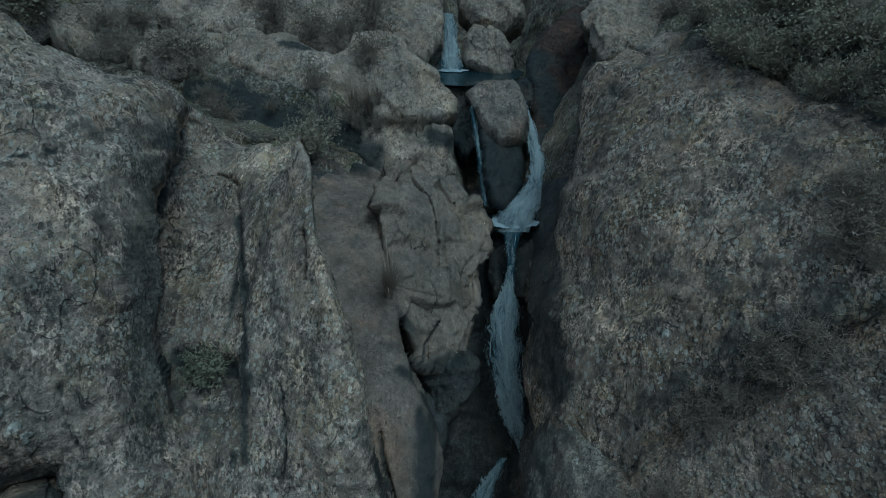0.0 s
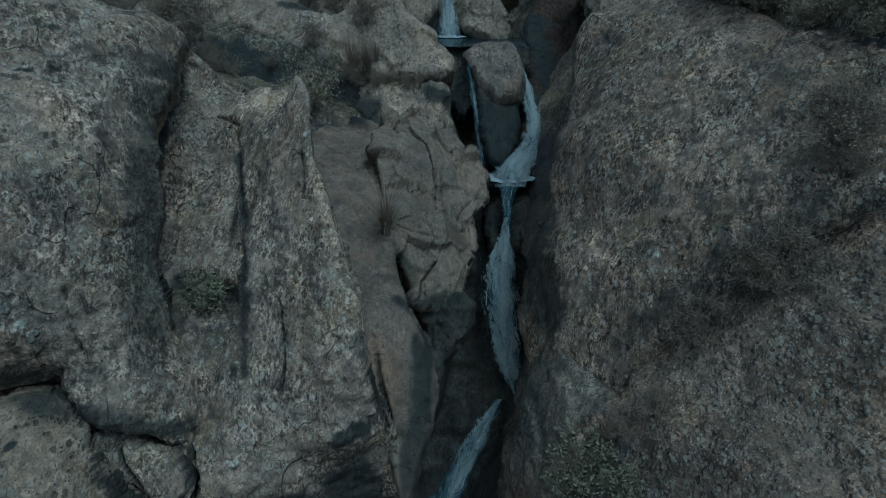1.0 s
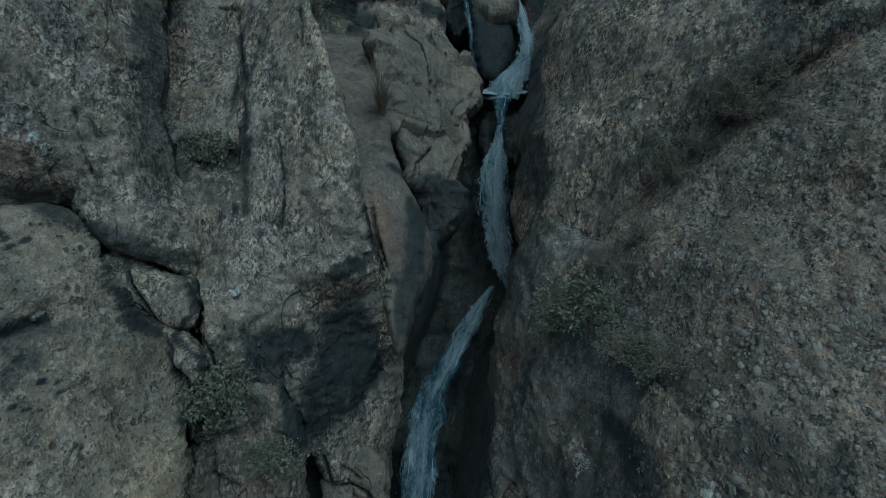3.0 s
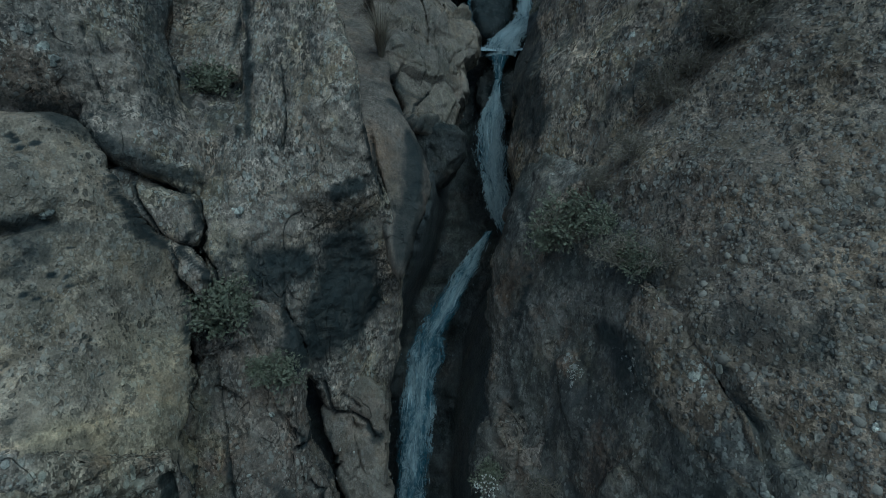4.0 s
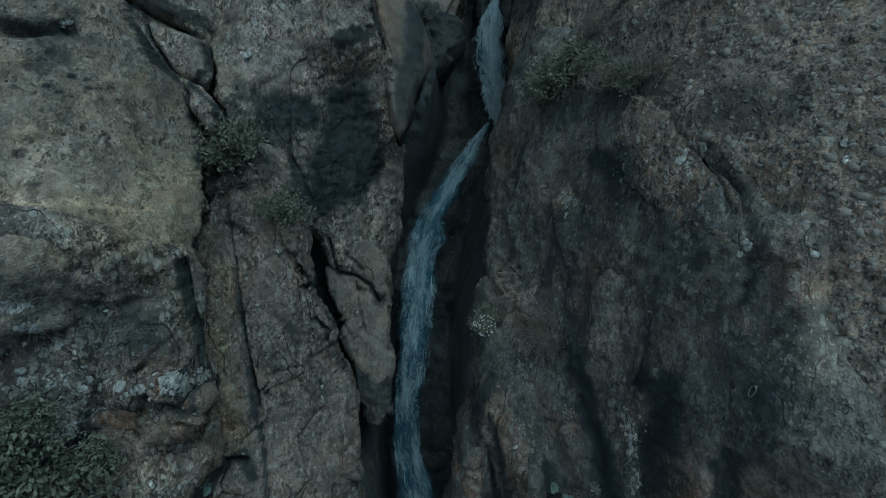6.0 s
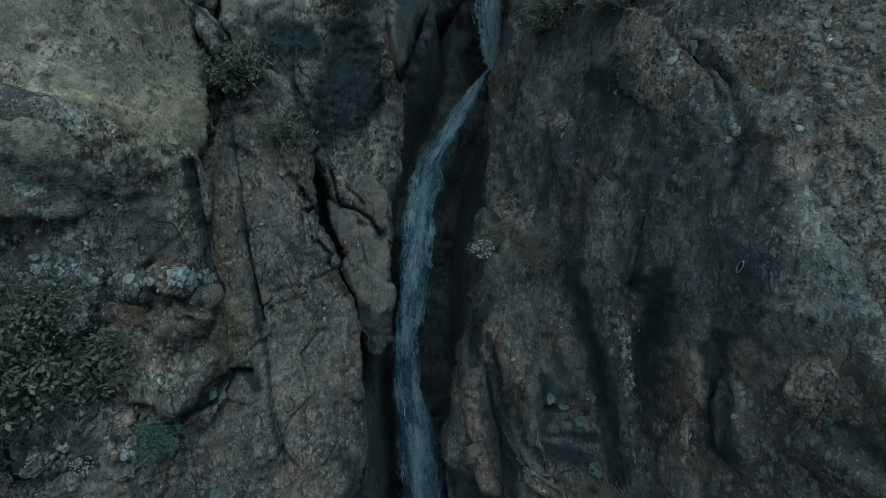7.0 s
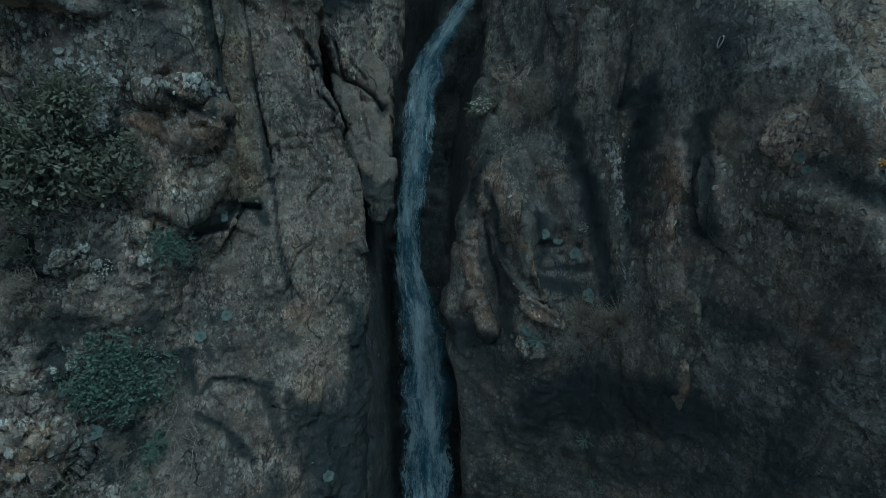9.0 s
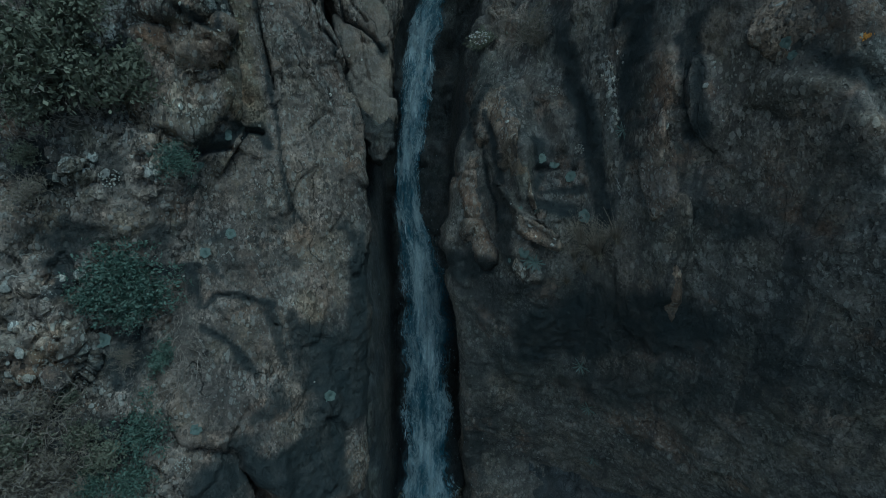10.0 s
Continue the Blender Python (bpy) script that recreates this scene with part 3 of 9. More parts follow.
mark("dark", 0.02, 0.7, [(-3.86, -1.38, 5.14), (-3.81, -1.84, 5.14), (-3.73, -2.17, 5.27)])
# tan slab
mark("groove", 0.02, 0.05, [(-1.43, 0.80, 9.16), (-1.21, 0.33, 8.73), (-1.10, -0.06, 8.29)])
mark("groove", 0.02, 0.06, [(-2.11, 0.89, 9.20), (-1.82, 0.73, 9.04)])
mark("rust", 0.1, 0.35, [(-1.82, 0.73, 9.04)])
mark("rust", 0.2, 0.55, [(-0.82, -2.27, 6.45), (-0.63, -2.50, 6.45), (-0.56, -2.78, 6.42)])
# lower flank: damp film, with the slab's shade in the colour too
mark("dark", 0.15, 0.9, [(-0.32, -2.19, 6.81), (-0.26, -2.61, 6.62), (-0.25, -3.01, 6.47), (-0.30, -3.35, 6.38)])
mark("groove", 0.03, 0.14, [(-0.80, -2.35, 5.72), (-0.76, -2.60, 5.87), (-0.68, -2.91, 6.07), (-0.62, -3.15, 6.16)])
mark("dark", 0.03, 0.9, [(-0.80, -2.35, 5.72), (-0.76, -2.60, 5.87), (-0.68, -2.91, 6.07), (-0.62, -3.15, 6.16)])
mark("groove", 0.02, 0.06, [(-0.65, -1.21, 7.49), (-0.46, -1.80, 7.44), (-0.28, -2.20, 6.85)])
# fractured outcrop
mark("groove", 0.025, 0.1, [(-0.93, 1.52, 9.31), (-0.85, 1.09, 9.03), (-0.71, 0.71, 8.66), (-0.64, 0.40, 8.59)])
mark("step", 0.25, 0.12, [(-0.62, 1.67, 9.70), (-0.57, 1.29, 9.45), (-0.29, 0.90, 9.10), (-0.13, 0.47, 8.98), (-0.08, 0.14, 8.83), (-0.03, -0.17, 8.67)])
mark("groove", 0.02, 0.08, [(-0.62, 1.67, 9.70), (-0.57, 1.29, 9.45), (-0.29, 0.90, 9.10), (-0.13, 0.47, 8.98), (-0.08, 0.14, 8.83), (-0.03, -0.17, 8.67)])
mark("step", 0.2, 0.1, [(-0.04, 1.21, 9.59), (0.12, 0.97, 9.46), (0.23, 0.73, 9.32), (0.12, 0.47, 8.98)])
mark("groove", 0.02, 0.08, [(0.22, 0.64, 9.09), (0.56, 0.67, 9.60), (0.77, 0.50, 9.56), (0.81, 0.21, 9.37)])
mark("groove", 0.025, 0.12, [(0.81, 0.21, 9.37), (0.64, -0.03, 9.13), (0.43, -0.24, 8.99), (0.34, -0.45, 8.86), (0.37, -0.66, 8.79), (0.52, -0.60, 8.94)])
mark("groove", 0.02, 0.08, [(-0.08, 0.14, 8.83), (0.12, 0.00, 8.89), (0.22, -0.27, 8.69), (0.34, -0.56, 8.80)])
mark("step", 0.15, 0.08, [(0.33, -0.86, 8.67), (0.21, -0.81, 8.35), (-0.07, -0.77, 8.22)])
mark("groove", 0.02, 0.08, [(-0.69, -0.60, 7.83), (-0.34, -0.77, 8.06), (-0.02, -0.82, 8.22), (-0.03, -1.14, 8.33)])
mark("groove", 0.04, 0.25, [(-0.07, -1.19, 8.28), (-0.29, -1.49, 7.91), (-0.31, -1.74, 7.73)])
mark("dark", 0.03, 0.9, [(-0.07, -1.19, 8.28), (-0.29, -1.49, 7.91), (-0.31, -1.74, 7.73)])
mark("dark", 0.08, 0.7, [(-0.66, -1.04, 7.57), (-0.42, -1.31, 7.88), (-0.25, -1.32, 8.03)])
mark("groove", 0.02, 0.08, [(-0.57, -0.95, 7.74), (-0.51, -1.31, 7.83), (-0.33, -1.40, 7.90)])
mark("dark", 0.08, 0.8, [(-0.61, -1.67, 7.01), (-0.33, -1.88, 7.78), (0.02, -1.86, 7.97), (0.30, -1.78, 8.13)])
# right boulder
mark("dark", 0.25, 0.75, [(2.30, 0.92, 10.40), (1.74, -0.04, 8.95), (1.61, -0.76, 8.51), (1.56, -1.50, 7.98), (1.56, -1.98, 7.52)])
mark("groove", 0.02, 0.05, [(1.96, -0.45, 7.96), (2.11, -0.58, 7.52), (2.27, -0.61, 7.22)])
mark("white", 0.025, 0.8, [(1.89, -1.72, 6.95)])
mark("dark", 0.3, 0.5, [(2.60, -2.09, 6.07), (2.88, -1.63, 5.81), (3.24, -1.34, 5.64), (3.76, -1.20, 5.56), (4.00, -0.93, 5.29), (4.30, -0.45, 5.01)])
mark("dark", 0.08, 0.6, [(1.42, -3.00, 7.20), (1.42, -3.46, 6.89), (1.41, -3.72, 6.56)])
mark("groove", 0.03, 0.08, [(1.35, -3.03, 7.30), (1.42, -3.46, 6.89), (1.41, -3.72, 6.56)])
mark("pale", 0.2, 0.35, [(2.24, -0.77, 7.12), (2.36, -1.19, 6.56), (2.58, -1.43, 6.18)])
# crack and pale boulder
mark("groove", 0.035, 0.14, [(-3.47, -3.06, 5.04), (-3.42, -3.27, 4.96), (-3.29, -3.50, 5.06), (-3.15, -3.73, 5.20), (-3.03, -3.84, 5.36), (-2.91, -4.01, 5.32), (-2.92, -4.27, 5.48), (-2.83, -4.62, 5.36), (-2.75, -4.95, 5.21)])
mark("dark", 0.03, 0.95, [(-3.47, -3.06, 5.04), (-3.42, -3.27, 4.96), (-3.29, -3.50, 5.06), (-3.15, -3.73, 5.20), (-3.03, -3.84, 5.36), (-2.91, -4.01, 5.32), (-2.92, -4.27, 5.48), (-2.83, -4.62, 5.36), (-2.75, -4.95, 5.21)])
mark("groove", 0.035, 0.14, [(-3.47, -3.06, 5.04), (-3.50, -2.96, 5.48), (-3.30, -3.13, 5.48), (-3.23, -3.10, 5.73), (-2.94, -3.19, 5.67), (-2.85, -3.34, 5.63), (-2.79, -3.63, 5.56), (-2.92, -3.86, 5.92), (-2.62, -4.14, 5.41), (-2.60, -4.27, 5.44)])
mark("dark", 0.03, 0.95, [(-3.30, -3.13, 5.48), (-3.23, -3.10, 5.73), (-2.94, -3.19, 5.67), (-2.85, -3.34, 5.63), (-2.79, -3.63, 5.56), (-2.92, -3.86, 5.92), (-2.62, -4.14, 5.41), (-2.60, -4.27, 5.44)])
mark("pit", 0.03, 0.06, [(-4.11, -2.78, 4.53), (-4.05, -2.86, 4.49), (-3.97, -2.79, 4.58), (-3.27, -4.77, 4.26), (-3.27, -4.72, 4.32), (-3.66, -4.88, 3.83), (-3.68, -5.03, 3.77), (-3.14, -5.08, 4.32), (-3.61, -4.12, 4.32), (-3.50, -4.14, 4.36), (-3.46, -4.23, 4.38), (-3.63, -4.34, 4.16), (-4.15, -2.73, 4.51), (-3.68, -4.98, 3.79), (-3.57, -3.86, 4.50), (-3.54, -4.36, 4.21), (-3.70, -4.29, 4.08), (-3.22, -4.30, 4.78), (-3.51, -4.77, 4.04), (-3.45, -5.31, 3.61), (-3.33, -4.91, 4.08)])
mark("dark", 0.12, 0.8, [(-4.11, -3.63, 4.20), (-4.01, -3.65, 4.33), (-3.87, -3.60, 4.40)])
mark("groove", 0.12, 0.14, [(-4.19, -3.72, 4.28), (-4.07, -3.72, 4.37)])
mark("dark", 0.1, 0.6, [(-3.80, -4.06, 4.17), (-3.72, -3.87, 4.31), (-3.81, -3.76, 4.29)])
mark("white", 0.04, 0.8, [(-3.77, -3.54, 4.50)])
mark("dark", 0.26, 0.6, [(-3.41, -6.12, 3.37), (-3.27, -6.32, 3.64), (-3.07, -6.52, 3.92), (-2.83, -6.74, 4.02)])
mark("dark", 0.25, 0.6, [(-3.37, -6.12, 3.41), (-3.23, -6.25, 3.63), (-3.08, -6.40, 3.89), (-2.90, -6.64, 4.04)])
mark("dark", 0.3, 0.35, [(-3.46, -6.78, 3.75), (-3.12, -6.85, 3.91)])
mark("olive", 0.35, 0.6, [(-2.98, -5.67, 3.73), (-2.74, -5.91, 3.89), (-2.72, -5.57, 4.41)])
mark("pale", 0.4, 0.4, [(-3.51, -5.17, 3.71), (-3.22, -5.51, 3.65), (-3.21, -5.81, 3.46)])
mark("olive", 0.3, 0.4, [(-3.07, -4.76, 4.83), (-2.80, -5.25, 4.67)])
mark("dark", 0.3, 1, [(-2.02, -4.10, 5.75), (-1.64, -4.00, 5.96)])
mark("dark", 0.33, 1, [(-1.11, -4.03, 6.37), (-0.99, -4.57, 6.58), (-1.29, -4.98, 6.42), (-1.57, -5.13, 6.29)])
mark("dark", 0.12, 0.9, [(-1.13, -3.18, 5.69), (-0.87, -3.07, 5.84)])
mark("rust", 0.12, 0.6, [(-1.25, -3.57, 6.06), (-0.90, -3.35, 6.04), (-0.72, -3.25, 6.05)])
mark("groove", 0.03, 0.15, [(-0.77, -2.73, 5.87), (-0.67, -3.00, 6.08), (-0.58, -3.35, 6.21)])
mark("dark", 0.025, 0.9, [(-0.77, -2.73, 5.87), (-0.67, -3.00, 6.08), (-0.58, -3.35, 6.21)])
mark("groove", 0.03, 0.12, [(-1.86, -4.09, 5.85), (-1.87, -4.60, 5.94), (-1.77, -4.97, 5.90), (-1.68, -5.33, 5.84)])
mark("dark", 0.03, 0.9, [(-1.86, -4.09, 5.85), (-1.87, -4.60, 5.94), (-1.77, -4.97, 5.90), (-1.68, -5.33, 5.84)])
mark("pale", 0.06, 0.5, [(-0.53, -3.42, 6.24), (-0.55, -4.16, 6.60), (-0.63, -4.82, 7.00)])
mark("pale", 0.08, 0.4, [(-0.86, -4.99, 6.90), (-0.88, -5.60, 7.05)])
mark("groove", 0.02, 0.06, [(-0.63, -3.50, 6.26), (-0.63, -4.08, 6.62), (-0.75, -4.73, 6.92)])
mark("white", 0.05, 0.9, [(-1.80, -3.46, 5.73), (-1.73, -3.48, 5.77)])
mark("white", 0.04, 0.8, [(-2.33, -3.47, 5.68)])
# column
mark("pale", 0.16, 0.5, [(-2.29, -4.89, 5.70), (-2.23, -5.15, 5.75), (-2.34, -5.46, 5.66)])
mark("groove", 0.035, 0.15, [(-2.26, -4.89, 5.78), (-2.15, -5.19, 5.82)])
mark("groove", 0.035, 0.14, [(-2.59, -5.32, 5.65), (-2.52, -5.75, 5.65), (-2.42, -6.14, 5.49), (-2.38, -6.69, 5.48), (-2.28, -7.11, 5.49), (-2.16, -7.54, 5.34), (-2.10, -7.84, 5.26)])
mark("dark", 0.03, 0.85, [(-2.59, -5.32, 5.65), (-2.52, -5.75, 5.65), (-2.42, -6.14, 5.49), (-2.38, -6.69, 5.48), (-2.28, -7.11, 5.49), (-2.16, -7.54, 5.34), (-2.10, -7.84, 5.26)])
mark("step", 0.2, 0.1, [(-1.71, -5.75, 5.68), (-1.72, -6.07, 5.84), (-1.60, -6.49, 5.79), (-1.54, -6.91, 5.72)])
mark("groove", 0.025, 0.1, [(-1.71, -5.75, 5.68), (-1.72, -6.07, 5.84), (-1.60, -6.49, 5.79), (-1.54, -6.91, 5.72)])
mark("dark", 0.1, 0.7, [(-1.97, -6.72, 5.58), (-1.72, -6.98, 5.70), (-1.71, -7.25, 5.66)])
mark("groove", 0.03, 0.1, [(-1.88, -7.40, 5.51), (-1.98, -7.57, 5.42), (-2.12, -7.67, 5.32)])
mark("olive", 0.14, 0.7, [(-2.72, -5.98, 5.39), (-2.67, -6.52, 5.35), (-2.49, -7.03, 5.25), (-2.38, -7.55, 5.21)])
# alcove under the bush, its shade painted dark
mark("dark", 0.1, 0.9, [(-2.64, -4.61, 5.70), (-2.22, -4.68, 5.72)])
mark("groove", 0.035, 0.16, [(-1.49, -5.76, 6.61), (-1.40, -6.27, 6.95), (-1.18, -6.32, 6.96), (-0.95, -6.48, 7.13), (-0.81, -6.72, 7.02)])
mark("dark", 0.03, 0.9, [(-1.49, -5.76, 6.61), (-1.40, -6.27, 6.95), (-1.18, -6.32, 6.96), (-0.95, -6.48, 7.13), (-0.81, -6.72, 7.02)])
mark("groove", 0.025, 0.12, [(-1.30, -5.98, 6.70), (-1.06, -6.24, 7.00)])
mark("groove", 0.025, 0.12, [(-1.18, -6.32, 6.96), (-1.13, -6.69, 6.90), (-1.06, -7.05, 6.97), (-1.02, -7.23, 6.98)])
mark("dark", 0.05, 1, [(-0.94, -6.55, 7.05), (-0.73, -6.72, 7.00)])
mark("groove", 0.05, 0.25, [(-1.87, -5.77, 7.17), (-1.58, -6.38, 6.03), (-1.76, -6.50, 7.28), (-1.36, -7.02, 6.05), (-1.47, -7.34, 7.22)])
mark("dark", 0.035, 1, [(-1.87, -5.77, 7.17), (-1.58, -6.38, 6.03), (-1.76, -6.50, 7.28), (-1.36, -7.02, 6.05), (-1.47, -7.34, 7.22)])
mark("step", 0.18, 0.08, [(-1.94, -5.61, 5.62), (-1.88, -5.88, 5.78), (-1.76, -6.03, 5.77), (-1.68, -6.57, 5.75), (-1.65, -6.88, 5.76)])
mark("groove", 0.02, 0.08, [(-1.94, -5.61, 5.62), (-1.88, -5.88, 5.78), (-1.76, -6.03, 5.77), (-1.68, -6.57, 5.75), (-1.65, -6.88, 5.76)])
mark("groove", 0.03, 0.12, [(-2.38, -6.40, 5.51), (-2.31, -6.85, 5.53), (-2.21, -7.39, 5.45), (-2.10, -7.86, 5.23), (-2.02, -8.29, 5.31), (-1.97, -8.73, 5.24), (-1.86, -9.31, 5.22), (-1.81, -9.62, 5.32), (-1.70, -9.92, 5.31)])
mark("dark", 0.025, 0.85, [(-2.38, -6.40, 5.51), (-2.31, -6.85, 5.53), (-2.21, -7.39, 5.45), (-2.10, -7.86, 5.23), (-2.02, -8.29, 5.31), (-1.97, -8.73, 5.24), (-1.86, -9.31, 5.22), (-1.81, -9.62, 5.32)])
mark("groove", 0.05, 0.2, [(-2.44, -6.01, 4.28), (-2.42, -6.42, 4.36), (-2.38, -7.02, 4.47), (-2.26, -7.54, 4.41)])
mark("dark", 0.04, 0.9, [(-2.44, -6.01, 4.28), (-2.42, -6.42, 4.36), (-2.38, -7.02, 4.47), (-2.26, -7.54, 4.41)])
mark("olive", 0.12, 0.7, [(-2.87, -5.53, 5.62), (-2.39, -6.53, 4.58), (-2.60, -6.84, 5.23), (-2.35, -7.47, 4.87), (-2.35, -7.93, 5.12), (-2.30, -8.36, 5.16)])
mark("groove", 0.03, 0.05, [(-2.59, -10.52, 4.73), (-2.43, -10.60, 4.74), (-2.23, -10.64, 4.95), (-1.98, -10.74, 5.03), (-1.78, -10.83, 5.07)])
mark("dark", 0.025, 0.4, [(-2.59, -10.52, 4.73), (-2.43, -10.60, 4.74), (-2.23, -10.64, 4.95), (-1.98, -10.74, 5.03), (-1.78, -10.83, 5.07)])
mark("groove", 0.04, 0.07, [(-2.60, -10.71, 4.68), (-2.41, -10.98, 4.69), (-2.23, -11.21, 4.73), (-2.11, -11.43, 4.77)])
mark("dark", 0.035, 0.4, [(-2.60, -10.71, 4.68), (-2.41, -10.98, 4.69), (-2.23, -11.21, 4.73), (-2.11, -11.43, 4.77)])
mark("rust", 0.2, 0.6, [(-1.41, -10.30, 5.33), (-1.47, -10.79, 5.26), (-1.59, -10.97, 5.14)])
mark("rust", 0.12, 0.6, [(-1.24, -9.22, 5.61), (-1.12, -9.08, 5.83)])
mark("dark", 0.2, 0.9, [(-1.18, -9.69, 5.67), (-1.06, -10.01, 5.67), (-1.01, -10.63, 5.65), (-1.01, -11.22, 5.56)])
mark("dark", 0.25, 0.9, [(-1.59, -11.18, 5.13), (-1.47, -11.52, 5.22), (-1.08, -11.75, 5.53)])
mark("dark", 0.3, 0.25, [(-2.34, -10.16, 4.87), (-2.11, -10.54, 4.98), (-2.23, -10.94, 4.74)])
mark("step", 0.15, 0.07, [(-1.94, -7.62, 5.42), (-1.70, -7.52, 5.63), (-1.60, -7.74, 5.68), (-1.65, -7.98, 5.59)])
mark("dark", 0.04, 0.6, [(-1.47, -6.57, 6.80), (-1.39, -7.10, 6.85), (-1.12, -7.88, 6.07), (-1.13, -8.57, 7.56)])
# left face
# under the overhanging ledges: sunk in, with their shade painted dark
mark("groove", 0.06, 0.16, [(-3.30, -7.50, 4.10), (-3.18, -7.43, 4.15), (-2.91, -7.43, 4.00), (-2.86, -7.51, 4.23)])
mark("dark", 0.05, 0.9, [(-3.30, -7.52, 4.10), (-3.17, -7.45, 4.13), (-2.92, -7.44, 4.01)])
mark("groove", 0.06, 0.14, [(-2.71, -7.32, 4.06), (-2.56, -7.40, 4.11), (-2.38, -7.52, 4.13), (-2.33, -7.64, 4.13)])
mark("dark", 0.05, 0.8, [(-2.71, -7.33, 4.07), (-2.56, -7.41, 4.12), (-2.38, -7.53, 4.11)])
mark("groove", 0.05, 0.12, [(-2.68, -7.79, 4.12), (-2.54, -7.84, 4.20), (-2.32, -7.77, 4.25)])
mark("rust", 0.1, 0.9, [(-3.21, -7.53, 4.10), (-2.97, -7.56, 4.14)])
mark("rust", 0.12, 0.8, [(-2.53, -7.63, 4.17), (-2.32, -7.70, 4.19)])
mark("rust", 0.15, 0.6, [(-2.78, -8.17, 4.41), (-2.40, -7.98, 4.43)])
mark("white", 0.09, 0.95, [(-2.45, -7.16, 3.96), (-2.36, -7.21, 4.09)])
mark("white", 0.05, 0.9, [(-2.92, -7.20, 3.93)])
mark("white", 0.05, 0.9, [(-2.72, -7.23, 3.92)])
mark("white", 0.22, 0.6, [(-3.53, -7.22, 3.80), (-3.36, -7.24, 3.88), (-3.26, -7.39, 3.99), (-3.51, -7.60, 3.93)])
mark("white", 0.06, 1, [(-3.49, -6.36, 3.44)])
mark("white", 0.035, 1, [(-3.44, -6.56, 3.55)])
mark("white", 0.04, 1, [(-3.43, -6.62, 3.66)])
mark("white", 0.045, 1, [(-3.65, -7.08, 3.71)])
mark("white", 0.03, 0.9, [(-3.90, -6.84, 3.59)])
mark("dark", 0.35, 0.3, [(-3.33, -6.34, 3.61), (-3.12, -6.38, 3.80), (-2.83, -6.51, 4.08)])
mark("dark", 0.3, 0.25, [(-3.48, -6.79, 3.75), (-3.10, -6.91, 3.93), (-2.81, -6.94, 4.04)])
mark("dark", 0.13, 0.9, [(-3.39, -7.87, 4.14), (-3.29, -7.64, 4.08)])
mark("groove", 0.06, 0.22, [(-2.86, -8.88, 4.56), (-2.73, -8.76, 4.71), (-2.53, -8.70, 4.70), (-2.40, -8.47, 4.89), (-2.40, -8.41, 5.24), (-2.21, -8.44, 5.31)])
mark("dark", 0.05, 0.95, [(-2.86, -8.88, 4.56), (-2.73, -8.76, 4.71), (-2.53, -8.70, 4.70), (-2.40, -8.47, 4.89), (-2.40, -8.41, 5.24), (-2.21, -8.44, 5.31), (-2.07, -8.65, 5.16)])
mark("rust", 0.3, 0.5, [(-3.91, -9.77, 4.20), (-3.65, -9.73, 4.26)])
mark("dark", 0.2, 0.9, [(-4.36, -9.13, 4.02), (-4.16, -9.19, 4.06)])
mark("dark", 0.2, 0.9, [(-4.15, -10.16, 4.26), (-3.97, -9.77, 4.20)])
mark("pale", 0.2, 0.6, [(-4.32, -10.32, 4.01), (-4.12, -10.46, 4.07), (-4.10, -10.83, 3.96)])
mark("white", 0.1, 0.5, [(-4.17, -10.40, 4.06), (-4.24, -10.85, 3.99)])
mark("white", 0.1, 0.8, [(-3.81, -9.13, 3.99), (-3.75, -9.08, 4.07)])
mark("white", 0.08, 0.9, [(-3.23, -9.07, 4.25), (-3.13, -9.12, 4.34)])
# bluff
mark("rust", 0.15, 0.45, [(1.03, -4.13, 7.13), (1.07, -4.59, 6.87), (0.99, -4.92, 6.94)])
mark("groove", 0.03, 0.14, [(1.42, -4.08, 6.40), (1.37, -4.42, 6.39), (1.31, -4.55, 6.50), (1.23, -4.87, 6.55)])
mark("dark", 0.025, 0.9, [(1.42, -4.08, 6.40), (1.37, -4.42, 6.39), (1.31, -4.55, 6.50), (1.23, -4.87, 6.55)])
mark("groove", 0.03, 0.1, [(1.69, -4.48, 5.83), (1.74, -4.80, 5.79)])
mark("groove", 0.03, 0.1, [(1.74, -4.95, 5.77), (1.61, -5.12, 5.89)])
mark("step", 0.2, 0.09, [(1.12, -5.39, 6.69), (1.20, -5.85, 6.32), (1.26, -6.28, 6.18), (1.21, -6.55, 5.98)])
mark("groove", 0.02, 0.08, [(1.00, -6.62, 6.07), (1.16, -6.58, 6.03), (1.30, -6.52, 5.93)])
mark("white", 0.09, 0.6, [(1.70, -5.20, 5.61), (1.76, -5.42, 5.39), (1.70, -5.52, 5.40)])
mark("white", 0.06, 0.5, [(2.10, -4.99, 4.58), (2.17, -5.20, 4.69), (2.11, -5.39, 4.70)])
mark("groove", 0.035, 0.15, [(2.03, -6.12, 4.65), (2.13, -6.11, 4.39), (2.22, -6.38, 4.23), (2.26, -6.62, 4.23), (2.27, -6.98, 4.33), (2.25, -7.22, 4.38), (2.23, -7.34, 4.57)])
mark("dark", 0.03, 0.9, [(2.23, -6.56, 4.24), (2.26, -6.80, 4.27), (2.27, -6.98, 4.33), (2.25, -7.22, 4.38), (2.23, -7.34, 4.57)])
mark("white", 0.02, 1, [(2.25, -6.52, 4.21)])
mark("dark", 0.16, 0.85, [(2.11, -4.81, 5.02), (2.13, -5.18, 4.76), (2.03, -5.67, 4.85)])
